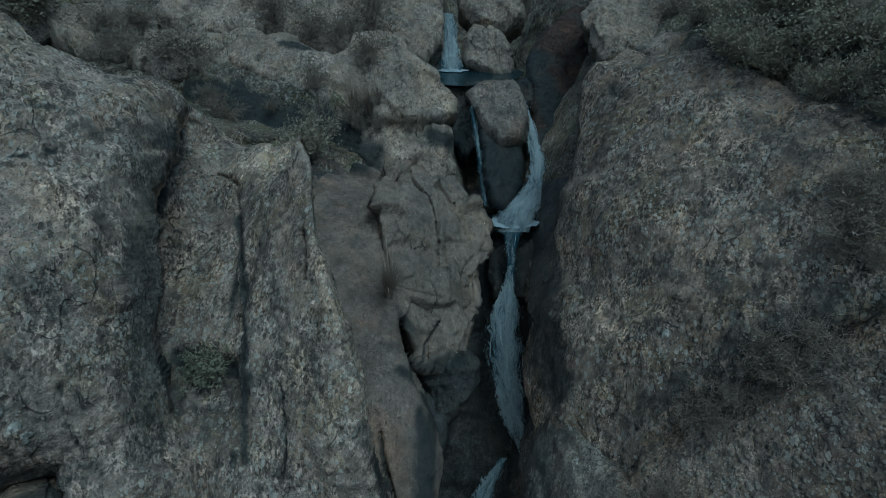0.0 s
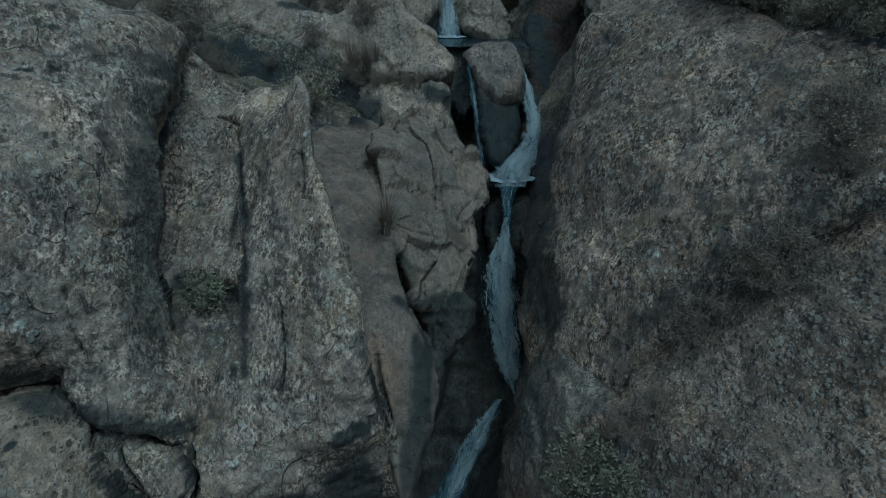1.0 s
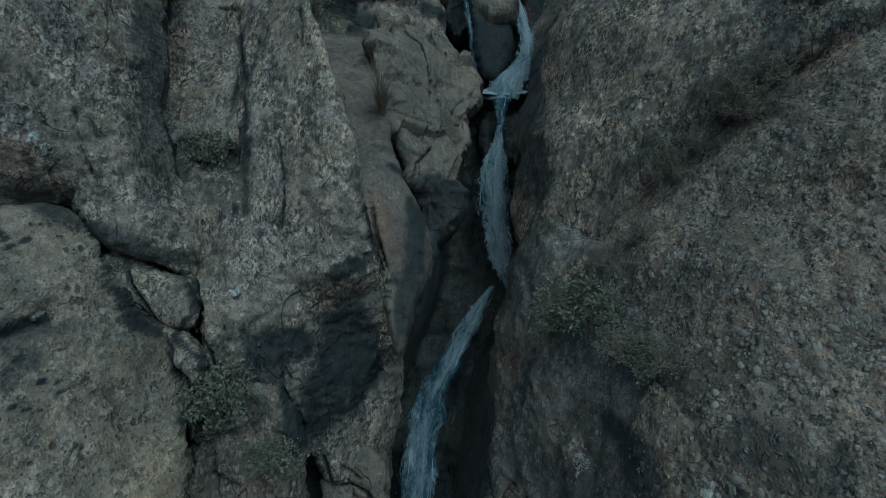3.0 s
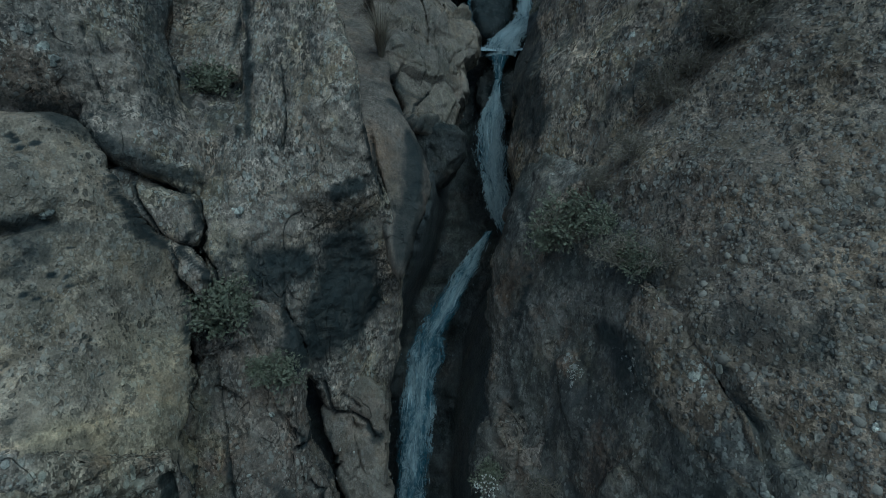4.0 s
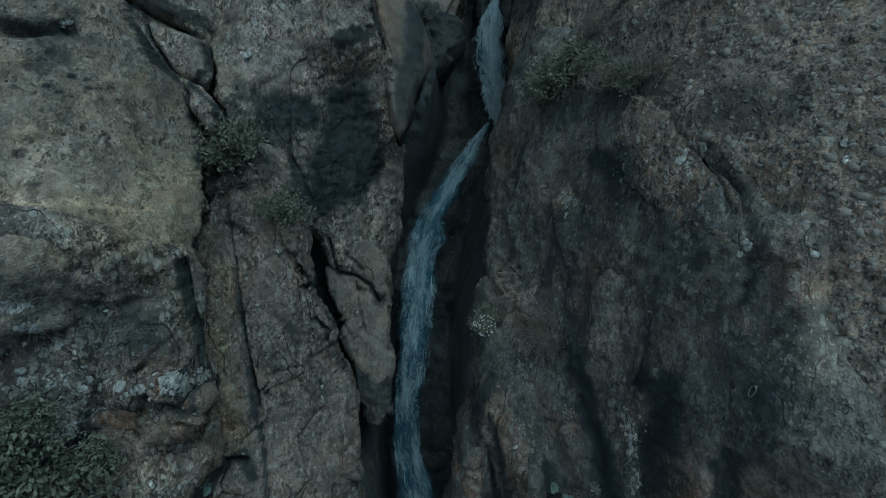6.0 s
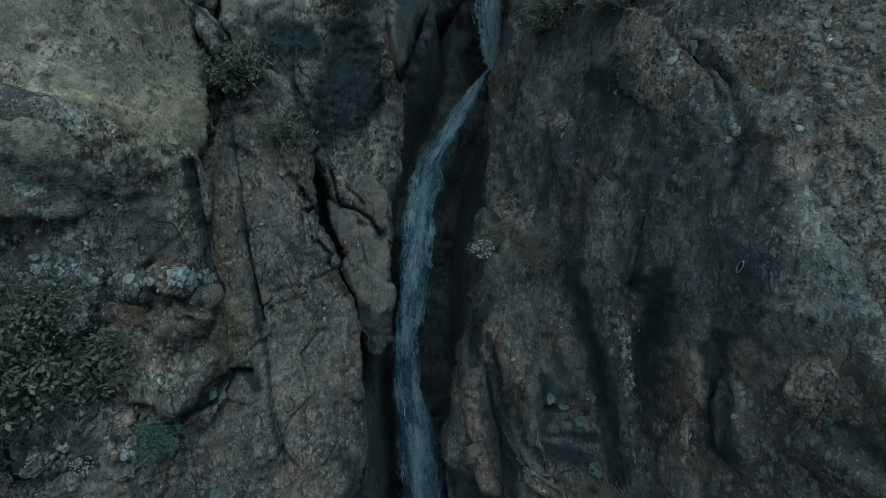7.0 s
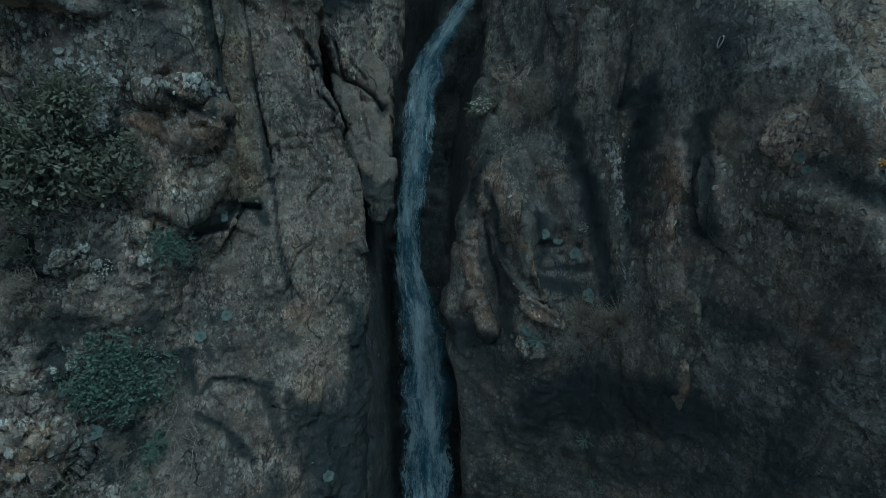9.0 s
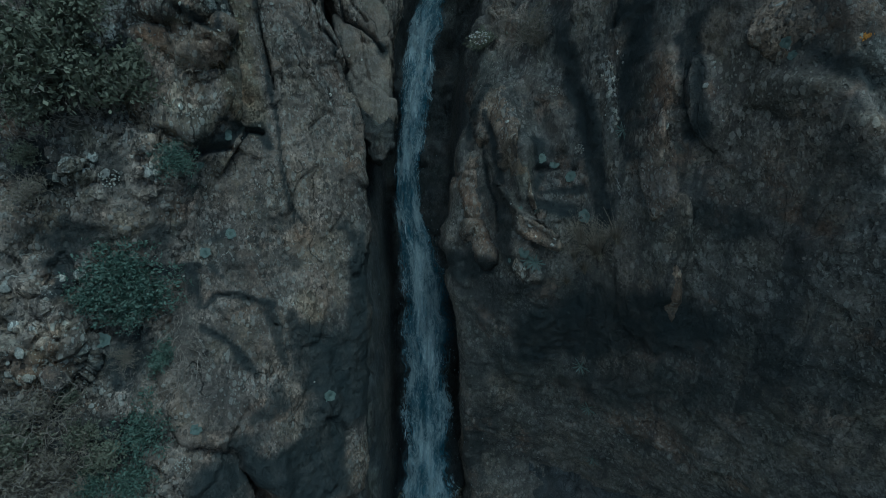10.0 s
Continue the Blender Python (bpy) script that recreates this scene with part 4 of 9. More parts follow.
# clefts between the ribs: stain bands, with shade painted in too
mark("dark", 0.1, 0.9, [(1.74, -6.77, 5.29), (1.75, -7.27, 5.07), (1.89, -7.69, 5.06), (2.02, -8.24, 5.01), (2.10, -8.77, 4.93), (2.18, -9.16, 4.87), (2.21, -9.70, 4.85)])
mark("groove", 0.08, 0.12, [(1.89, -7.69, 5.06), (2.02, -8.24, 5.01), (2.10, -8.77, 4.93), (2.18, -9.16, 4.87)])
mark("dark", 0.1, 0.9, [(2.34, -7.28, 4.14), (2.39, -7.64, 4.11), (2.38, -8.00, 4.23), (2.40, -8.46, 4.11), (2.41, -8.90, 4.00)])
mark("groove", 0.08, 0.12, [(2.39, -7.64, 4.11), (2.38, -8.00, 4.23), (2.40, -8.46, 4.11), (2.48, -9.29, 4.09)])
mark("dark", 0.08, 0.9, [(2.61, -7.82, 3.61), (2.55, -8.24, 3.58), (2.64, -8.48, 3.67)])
mark("rust", 0.1, 0.7, [(2.48, -7.88, 3.63), (2.49, -8.26, 3.70), (2.45, -8.77, 3.74)])
mark("pale", 0.1, 0.8, [(2.48, -7.88, 3.63), (2.49, -8.26, 3.70), (2.45, -8.77, 3.74)])
mark("ridge", 0.11, 0.25, [(2.48, -7.88, 3.63), (2.49, -8.26, 3.70), (2.45, -8.77, 3.74)])
mark("white", 0.05, 0.95, [(2.17, -7.73, 4.67), (2.22, -7.92, 4.61), (2.24, -8.11, 4.57)])
mark("white", 0.04, 0.9, [(2.24, -8.37, 4.58), (2.26, -8.69, 4.57)])
mark("white", 0.05, 0.6, [(2.29, -9.07, 4.54), (2.35, -9.33, 4.57)])
mark("rust", 0.18, 0.2, [(0.94, -7.94, 5.53), (1.02, -8.28, 5.31), (1.21, -8.33, 5.17)])
mark("rust", 0.1, 0.25, [(1.22, -8.78, 4.97), (1.29, -9.23, 5.09)])
mark("rust", 0.16, 0.3, [(1.40, -7.71, 5.42), (1.62, -8.02, 5.25)])
mark("rust", 0.09, 0.25, [(0.60, -8.74, 5.77), (0.62, -9.26, 5.72), (0.73, -9.72, 5.59)])
mark("pale", 0.06, 0.5, [(0.92, -7.87, 5.55), (0.99, -8.14, 5.36), (1.05, -8.34, 5.22)])
# gap between the two tan spurs, its shade painted as a dark line
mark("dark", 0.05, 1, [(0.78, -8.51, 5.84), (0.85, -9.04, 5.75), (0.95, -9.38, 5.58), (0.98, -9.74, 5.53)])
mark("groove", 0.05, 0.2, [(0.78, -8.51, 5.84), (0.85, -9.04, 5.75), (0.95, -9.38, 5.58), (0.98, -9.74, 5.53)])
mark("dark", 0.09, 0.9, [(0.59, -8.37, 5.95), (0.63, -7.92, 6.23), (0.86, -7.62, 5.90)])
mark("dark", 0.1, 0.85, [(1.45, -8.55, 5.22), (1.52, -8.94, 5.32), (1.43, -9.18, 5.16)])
mark("groove", 0.05, 0.12, [(1.02, -8.28, 5.31), (1.07, -8.53, 5.08), (1.14, -8.82, 5.15)])
mark("groove", 0.06, 0.15, [(1.45, -8.93, 5.30), (1.73, -8.91, 5.25), (1.93, -8.94, 5.20)])
mark("ridge", 0.06, 0.14, [(1.03, -9.24, 5.14), (1.12, -9.45, 5.03), (1.31, -9.57, 4.93), (1.68, -9.81, 5.02)])
mark("rust", 0.05, 0.4, [(1.03, -9.24, 5.14), (1.12, -9.45, 5.03), (1.31, -9.57, 4.93), (1.68, -9.81, 5.02)])
mark("pale", 0.04, 0.5, [(1.03, -9.24, 5.14), (1.12, -9.45, 5.03), (1.31, -9.57, 4.93), (1.68, -9.81, 5.02)])
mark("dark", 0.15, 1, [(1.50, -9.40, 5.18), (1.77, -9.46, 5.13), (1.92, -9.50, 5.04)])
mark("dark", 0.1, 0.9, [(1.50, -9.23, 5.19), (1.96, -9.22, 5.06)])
# dark wall
mark("dark", 0.2, 0.7, [(2.86, -9.61, 3.79), (3.13, -9.73, 3.53)])
mark("rust", 0.1, 0.8, [(2.71, -9.43, 3.71), (2.79, -9.91, 4.00), (2.79, -10.55, 4.16)])
mark("ridge", 0.1, 0.25, [(2.71, -9.43, 3.71), (2.79, -9.91, 4.00), (2.79, -10.55, 4.16)])
mark("ridge", 0.04, 0.1, [(0.61, -12.71, 6.75), (0.79, -13.09, 7.01), (1.06, -13.21, 7.19)])
mark("rust", 0.04, 0.9, [(0.61, -12.71, 6.75), (0.79, -13.09, 7.01), (1.06, -13.21, 7.19)])
mark("pale", 0.03, 0.4, [(0.61, -12.71, 6.75), (0.79, -13.09, 7.01), (1.06, -13.21, 7.19)])
mark("rust", 0.2, 0.5, [(3.32, -9.44, 3.07), (3.44, -9.54, 3.01)])
mark("rust", 0.15, 0.5, [(4.32, -11.93, 3.29), (4.39, -12.00, 3.20)])
mark("groove", 0.03, 0.08, [(2.10, -10.21, 5.11), (2.19, -10.92, 5.36), (2.21, -11.64, 5.76), (2.36, -12.42, 6.13)])
mark("dark", 0.2, 0.7, [(0.92, -9.16, 5.18), (1.10, -10.14, 5.39)])
# right slope
mark("dark", 0.14, 0.8, [(2.82, -6.01, 3.44), (2.80, -6.49, 3.33), (2.80, -6.85, 3.23), (2.82, -7.29, 3.15)])
mark("dark", 0.3, 0.4, [(2.58, -6.13, 3.58), (2.58, -6.80, 3.67), (2.62, -7.29, 3.54)])
mark("ridge", 0.03, 0.05, [(2.88, -7.55, 3.08), (2.96, -7.62, 2.95), (3.07, -7.68, 2.85), (3.12, -7.74, 2.80), (3.14, -7.86, 2.73)])
mark("pale", 0.025, 0.6, [(2.88, -7.55, 3.08), (2.96, -7.62, 2.95), (3.07, -7.68, 2.85), (3.12, -7.74, 2.80), (3.14, -7.86, 2.73)])
mark("pale", 0.3, 0.45, [(3.01, -6.27, 3.04), (3.04, -6.74, 2.98), (3.08, -7.21, 2.87)])
mark("groove", 0.03, 0.08, [(3.43, -6.11, 2.95), (3.53, -6.35, 2.80)])
mark("dark", 0.25, 0.7, [(2.91, -7.48, 3.02), (3.01, -7.52, 2.89)])
mark("dark", 0.3, 0.5, [(3.21, -8.06, 2.63), (3.33, -8.22, 2.57)])
mark("pale", 0.2, 0.7, [(3.20, -8.53, 2.69), (3.40, -8.87, 2.46), (3.58, -9.15, 2.40)])
mark("ridge", 0.12, 0.1, [(3.20, -8.53, 2.69), (3.31, -8.62, 2.52), (3.40, -8.87, 2.46), (3.58, -9.15, 2.40)])
mark("dark", 0.12, 0.6, [(3.12, -8.54, 2.79), (3.36, -8.88, 2.58), (3.47, -9.16, 2.55), (3.65, -9.44, 2.53)])
mark("groove", 0.05, 0.16, [(2.65, -4.93, 3.83), (2.68, -5.13, 3.79), (2.82, -5.37, 3.68), (2.80, -5.64, 3.52), (2.80, -6.01, 3.48)])
mark("dark", 0.05, 0.95, [(2.65, -4.93, 3.83), (2.68, -5.13, 3.79), (2.82, -5.37, 3.68), (2.80, -5.64, 3.52), (2.80, -6.01, 3.48), (2.73, -6.38, 3.44)])
mark("dark", 0.2, 0.4, [(2.58, -4.67, 3.99), (2.79, -4.58, 3.81), (2.92, -4.73, 3.62)])
mark("white", 0.045, 0.9, [(2.75, -5.92, 3.48)])
mark("white", 0.04, 0.8, [(2.71, -6.10, 3.45)])
mark("white", 0.05, 0.7, [(2.48, -5.04, 3.99), (2.54, -4.88, 4.01)])
mark("pale", 0.2, 0.6, [(2.27, -4.66, 4.39), (2.55, -5.24, 3.82), (2.68, -5.74, 3.52)])
mark("groove", 0.04, 0.1, [(2.19, -4.47, 4.63), (2.38, -4.33, 4.52), (2.47, -4.46, 4.34)])
mark("dark", 0.25, 0.5, [(2.26, -5.35, 4.50), (2.31, -5.69, 4.09), (2.40, -6.11, 3.83)])
mark("dark", 0.3, 0.45, [(1.82, -4.10, 5.79), (2.19, -4.13, 4.98), (2.47, -4.12, 4.58)])
mark("dark", 0.2, 0.5, [(2.92, -4.49, 3.69), (3.11, -4.55, 3.54)])
mark("orange", 0.03, 1, [(3.48, -8.29, 2.42)])
# shadowed alcove behind the peak: its shade painted on the bank
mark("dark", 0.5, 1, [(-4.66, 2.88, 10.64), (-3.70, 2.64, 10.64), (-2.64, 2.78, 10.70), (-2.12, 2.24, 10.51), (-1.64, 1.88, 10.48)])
# beside the falls: wet rock, with shade put into the colour too
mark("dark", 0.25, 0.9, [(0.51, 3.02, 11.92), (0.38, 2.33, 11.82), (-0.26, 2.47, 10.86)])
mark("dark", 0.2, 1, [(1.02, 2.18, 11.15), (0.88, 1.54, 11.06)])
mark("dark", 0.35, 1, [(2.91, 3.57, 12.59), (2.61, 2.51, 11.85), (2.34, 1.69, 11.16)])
# right end of the wall
mark("pale", 0.22, 0.6, [(3.03, -7.42, 2.83), (3.22, -7.65, 2.63), (3.55, -7.73, 2.53)])
mark("rust", 0.35, 0.7, [(2.87, -7.93, 3.20), (3.19, -8.75, 2.91), (3.40, -9.24, 2.85)])
mark("pale", 0.3, 0.3, [(3.00, -8.20, 3.15), (3.24, -8.84, 2.98)])
mark("pale", 0.14, 0.7, [(3.13, -8.51, 2.76), (3.35, -8.67, 2.50), (3.50, -8.99, 2.35)])
mark("ridge", 0.1, 0.12, [(3.13, -8.51, 2.76), (3.35, -8.67, 2.50), (3.50, -8.99, 2.35)])
mark("dark", 0.08, 0.8, [(3.23, -8.24, 2.70), (3.39, -8.46, 2.54), (3.58, -8.64, 2.45)])
mark("white", 0.03, 1, [(3.15, -8.23, 2.80)])
mark("white", 0.03, 1, [(3.10, -7.84, 2.79)])
mark("pale", 0.08, 0.8, [(2.71, -9.43, 3.71), (2.79, -9.91, 4.00), (2.79, -10.48, 4.14)])
# noses of tan rock in the dark wall
mark("ridge", 0.2, 0.22, [(1.08, -7.79, 5.50), (1.11, -8.26, 5.20), (1.21, -8.63, 4.93)])
mark("ridge", 0.09, 0.14, [(1.23, -8.63, 4.93), (1.28, -9.29, 5.07)])
mark("ridge", 0.16, 0.12, [(1.44, -7.64, 5.41), (1.62, -8.06, 5.23)])
mark("ridge", 0.1, 0.12, [(1.69, -8.25, 5.10), (1.74, -8.66, 5.02)])
mark("rust", 0.1, 0.7, [(1.69, -8.32, 5.10), (1.74, -8.66, 5.02)])
mark("pale", 0.12, 0.5, [(0.97, -7.86, 5.51), (1.11, -8.33, 5.17), (1.23, -8.78, 4.95), (1.30, -9.22, 5.07)])
mark("rust", 0.2, 0.6, [(0.90, -6.60, 6.25), (1.12, -6.78, 6.06), (1.30, -7.27, 5.71)])
mark("ridge", 0.16, 0.1, [(0.99, -6.27, 6.29), (1.15, -6.71, 5.96), (1.24, -7.11, 5.78)])
mark("rust", 0.2, 0.2, [(1.88, -6.45, 5.02), (1.79, -5.86, 5.22)])
mark("rust", 0.25, 0.2, [(2.06, -6.64, 4.55), (2.03, -7.15, 4.65)])
mark("rust", 0.3, 0.5, [(2.29, -9.91, 4.77), (2.45, -10.55, 4.81), (2.56, -11.54, 5.33)])
mark("rust", 0.3, 0.5, [(2.74, -8.37, 3.35), (3.00, -8.96, 3.42), (3.18, -9.36, 3.34)])
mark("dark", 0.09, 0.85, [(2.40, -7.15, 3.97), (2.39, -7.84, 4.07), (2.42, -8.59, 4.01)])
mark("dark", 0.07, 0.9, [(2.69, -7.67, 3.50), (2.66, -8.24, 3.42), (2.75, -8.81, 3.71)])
mark("pale", 0.1, 0.5, [(1.22, -9.98, 5.17), (1.42, -10.44, 5.26)])
mark("ridge", 0.07, 0.12, [(1.12, -10.02, 5.25), (1.31, -9.98, 5.07)])
mark("ridge", 0.06, 0.12, [(1.28, -10.45, 5.29), (1.48, -10.40, 5.18)])
mark("rust", 0.07, 0.8, [(1.12, -10.02, 5.25), (1.42, -10.44, 5.26)])
mark("pale", 0.1, 0.4, [(-1.96, -12.23, 4.75), (-1.89, -12.80, 4.75)])
# crown of the cliff
mark("pale", 0.35, 0.55, [(-4.19, 1.95, 8.30), (-3.82, 1.67, 8.50), (-3.15, 1.30, 7.99), (-2.62, 1.39, 8.00)])
mark("groove", 0.03, 0.08, [(3.11, 2.21, 8.07), (3.43, 2.35, 7.78), (3.89, 2.39, 7.51)])
mark("dark", 0.1, 0.6, [(3.00, 2.90, 8.95), (3.00, 2.62, 8.68)])
mark("pit", 0.035, 0.06, [(3.23, 1.17, 6.99), (3.23, 1.04, 6.87), (3.24, 1.31, 7.09), (-4.54, 1.06, 5.41), (-4.47, 0.99, 5.42), (-4.34, 1.08, 5.62), (-4.54, 0.99, 5.37)])
mark("dark", 0.05, 0.6, [(-4.63, 1.59, 5.60), (-4.42, 1.62, 5.80), (-4.29, 1.58, 5.89)])
mark("dark", 0.04, 0.5, [(-9.66, 5.03, 12.88), (-8.69, 4.61, 12.52)])
# hollows under the slab and beside the falls: their shade painted dark
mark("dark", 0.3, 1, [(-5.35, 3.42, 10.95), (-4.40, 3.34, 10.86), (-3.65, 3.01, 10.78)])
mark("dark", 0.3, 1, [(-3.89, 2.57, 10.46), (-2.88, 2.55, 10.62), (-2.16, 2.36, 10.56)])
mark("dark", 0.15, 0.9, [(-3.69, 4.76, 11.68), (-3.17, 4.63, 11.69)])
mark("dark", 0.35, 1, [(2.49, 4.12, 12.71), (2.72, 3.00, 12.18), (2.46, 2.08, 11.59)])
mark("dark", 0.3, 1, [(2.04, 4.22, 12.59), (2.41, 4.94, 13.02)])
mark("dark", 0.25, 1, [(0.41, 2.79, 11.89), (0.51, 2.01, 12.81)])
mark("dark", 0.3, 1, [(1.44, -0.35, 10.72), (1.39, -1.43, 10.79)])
mark("pale", 0.1, 0.8, [(0.07, 3.06, 10.94), (0.21, 2.87, 11.65)])
mark("dark", 0.25, 0.5, [(0.63, -10.68, 6.05), (0.74, -11.78, 6.36), (0.88, -13.09, 7.02), (0.83, -14.35, 7.61)])
mark("dark", 0.2, 0.8, [(0.34, -10.26, 6.19), (0.80, -10.23, 5.53)])
mark("white", 0.06, 0.6, [(2.43, -5.42, 3.95), (2.52, -5.07, 3.97)])
mark("white", 0.05, 0.5, [(1.92, -2.81, 6.48), (1.67, -2.80, 6.84)])
mark("white", 0.1, 0.35, [(2.51, -2.81, 5.50), (2.82, -2.69, 5.27)])
mark("pale", 0.25, 0.35, [(2.70, -2.21, 6.06), (2.65, -2.90, 5.18)])
mark("dark", 0.2, 0.6, [(3.11, -1.19, 5.74), (3.57, -0.85, 5.40), (3.96, -0.65, 5.14)])
mark("dark", 0.12, 0.7, [(2.62, -1.85, 6.04), (2.79, -1.51, 5.94)])
mark("pale", 0.2, 0.4, [(3.04, 0.48, 6.63), (2.70, -0.11, 6.71)])
mark("dark", 0.15, 0.55, [(3.22, -0.19, 6.08), (3.28, -0.76, 5.69), (3.16, -1.15, 5.71)])
mark("dark", 0.18, 0.5, [(4.10, 1.64, 6.51), (4.21, 1.07, 5.92)])
mark("pale", 0.4, 0.35, [(2.96, -5.75, 3.18), (3.12, -6.23, 3.04), (2.95, -6.62, 3.04)])
# soil between the rubble
mark("dark", 0.1, 0.85, [(-3.33, -10.11, 4.49), (-3.07, -10.25, 4.57), (-2.83, -10.17, 4.69)])
mark("dark", 0.08, 0.85, [(-2.88, -10.26, 4.65), (-2.78, -10.67, 4.62)])
mark("dark", 0.15, 0.9, [(-4.08, -10.00, 4.21), (-4.12, -10.38, 4.17)])
mark("dark", 0.15, 0.9, [(-3.68, -11.24, 4.29), (-3.53, -11.55, 4.26)])
mark("dark", 0.12, 0.9, [(-4.12, -11.70, 4.15), (-4.29, -11.87, 4.04)])
mark("dark", 0.12, 0.8, [(-3.82, -9.75, 4.21), (-4.10, -9.62, 4.16)])
mark("dark", 0.2, 0.6, [(-1.49, -11.40, 5.21), (-1.34, -12.14, 5.18)])
mark("pale", 0.15, 0.6, [(-4.41, -10.95, 3.98), (-4.04, -11.16, 4.06), (-3.90, -10.81, 4.12)])
mark("pale", 0.1, 0.6, [(-4.25, -10.35, 4.02), (-4.54, -10.42, 4.08)])
mark("ridge", 0.12, 0.1, [(-4.37, -10.40, 3.94), (-4.18, -10.36, 4.09)])
mark("ridge", 0.14, 0.12, [(-4.17, -10.99, 3.91), (-3.95, -10.99, 4.10)])
mark("pale", 0.12, 0.7, [(2.50, -7.96, 3.63), (2.51, -8.40, 3.74), (2.50, -8.97, 3.83)])
mark("ridge", 0.1, 0.12, [(2.50, -7.96, 3.63), (2.51, -8.40, 3.74), (2.50, -8.97, 3.83)])
mark("pale", 0.1, 0.5, [(2.71, -9.82, 4.03), (2.75, -10.34, 4.18)])
mark("pale", 0.1, 0.5, [(0.93, -8.08, 5.45), (1.04, -8.58, 5.12), (1.25, -9.10, 5.05)])
mark("dark", 0.05, 0.9, [(0.79, -8.05, 5.63), (0.92, -8.62, 5.38), (1.01, -9.08, 5.44)])
mark("rust", 0.25, 0.5, [(3.19, -9.49, 3.36), (3.35, -9.59, 3.12), (3.36, -9.85, 3.20)])
mark("dark", 0.07, 0.8, [(3.17, -10.68, 4.01), (3.28, -11.01, 4.09)])
mark("pale", 0.05, 0.6, [(3.62, -12.12, 4.44), (3.78, -12.29, 4.38)])
mark("ridge", 0.04, 0.08, [(3.62, -12.12, 4.44), (3.78, -12.29, 4.38)])
mark("pale", 0.15, 0.5, [(1.74, -2.86, 6.62), (1.69, -3.32, 6.00)])
mark("ridge", 0.15, 0.12, [(1.74, -2.86, 6.62), (1.69, -3.40, 5.99)])
mark("dark", 0.16, 0.75, [(-1.42, -11.04, 5.22), (-1.28, -11.54, 5.41), (-1.19, -12.15, 5.36)])
mark("dark", 0.18, 0.7, [(-1.48, -12.07, 5.12), (-1.58, -12.65, 5.06), (-1.41, -13.12, 5.10)])
mark("groove", 0.025, 0.1, [(1.16, -5.22, 6.50), (1.32, -4.74, 6.28), (1.32, -4.42, 6.52)])
mark("dark", 0.025, 0.8, [(1.16, -5.22, 6.50), (1.32, -4.74, 6.28), (1.32, -4.42, 6.52)])
mark("step", 0.15, 0.08, [(1.11, -5.40, 6.76), (1.16, -5.87, 6.49), (1.09, -6.31, 6.27)])
mark("ridge", 0.1, 0.1, [(1.31, -6.78, 5.76), (1.09, -6.55, 5.98), (1.09, -6.31, 6.27)])
mark("groove", 0.02, 0.08, [(0.93, -6.47, 6.29), (1.10, -6.50, 6.10), (1.29, -6.42, 6.10)])
mark("groove", 0.03, 0.1, [(1.74, -4.90, 5.73), (1.77, -5.18, 5.56), (1.86, -5.30, 5.38)])
mark("pale", 0.1, 0.4, [(1.77, -5.18, 5.56), (1.79, -5.37, 5.37)])
mark("step", 0.2, 0.08, [(2.06, -5.63, 4.77), (2.04, -6.07, 4.55), (2.18, -6.24, 4.30), (2.22, -6.68, 4.26)])
mark("groove", 0.02, 0.06, [(2.20, -5.99, 4.21), (2.25, -6.23, 4.08), (2.25, -6.65, 4.20)])
mark("dark", 0.08, 0.6, [(2.08, -5.02, 4.94), (2.10, -5.38, 4.73), (2.05, -5.85, 4.64)])
mark("pale", 0.06, 0.5, [(2.22, -6.57, 4.27)])
mark("step", 0.14, 0.07, [(-2.85, -5.18, 5.68), (-2.54, -5.10, 5.63), (-2.33, -5.03, 5.63)])
mark("step", 0.2, 0.08, [(-1.68, -5.79, 5.73), (-1.73, -5.97, 7.00), (-1.45, -6.77, 6.27), (-1.32, -7.31, 6.03)])
mark("groove", 0.02, 0.07, [(-1.68, -5.79, 5.73), (-1.73, -5.97, 7.00), (-1.45, -6.77, 6.27)])
mark("step", 0.15, 0.06, [(-2.39, -8.72, 5.03), (-2.07, -8.87, 5.11), (-2.00, -9.29, 5.11)])
mark("groove", 0.02, 0.07, [(-1.92, -7.31, 5.47), (-1.77, -7.60, 5.62), (-1.83, -7.99, 5.41)])
mark("groove", 0.02, 0.07, [(-1.61, -7.35, 5.74), (-1.41, -7.81, 5.91), (-1.29, -8.37, 5.87)])
mark("dark", 0.02, 0.6, [(-1.61, -7.35, 5.74), (-1.41, -7.81, 5.91), (-1.29, -8.37, 5.87)])
mark("groove", 0.02, 0.07, [(-2.06, -9.72, 5.08), (-1.88, -9.89, 5.18), (-1.60, -10.34, 5.21)])
mark("white", 0.04, 0.5, [(-2.29, -9.83, 4.93), (-2.16, -10.18, 4.95)])
# darker tone over the low part of the right wall
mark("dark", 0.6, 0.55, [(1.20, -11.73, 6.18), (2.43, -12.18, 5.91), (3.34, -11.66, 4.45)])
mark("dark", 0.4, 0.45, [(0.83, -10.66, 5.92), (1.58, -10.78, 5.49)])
mark("white", 0.12, 0.6, [(-3.59, -7.44, 3.85), (-3.36, -7.52, 3.96)])
mark("white", 0.08, 0.6, [(-4.03, -7.55, 3.74)])
mark("pale", 0.3, 0.5, [(-2.98, -7.56, 4.15), (-2.78, -8.06, 4.37), (-2.94, -8.53, 4.30)])
mark("pale", 0.2, 0.4, [(-4.03, -7.61, 3.74), (-4.11, -7.55, 3.62)])
mark("rust", 0.12, 0.6, [(2.14, -9.91, 4.97), (2.38, -10.27, 4.83), (2.29, -10.90, 5.22)])
mark("pale", 0.04, 0.4, [(2.13, -10.28, 5.14), (2.18, -10.92, 5.37), (2.22, -11.72, 5.78)])
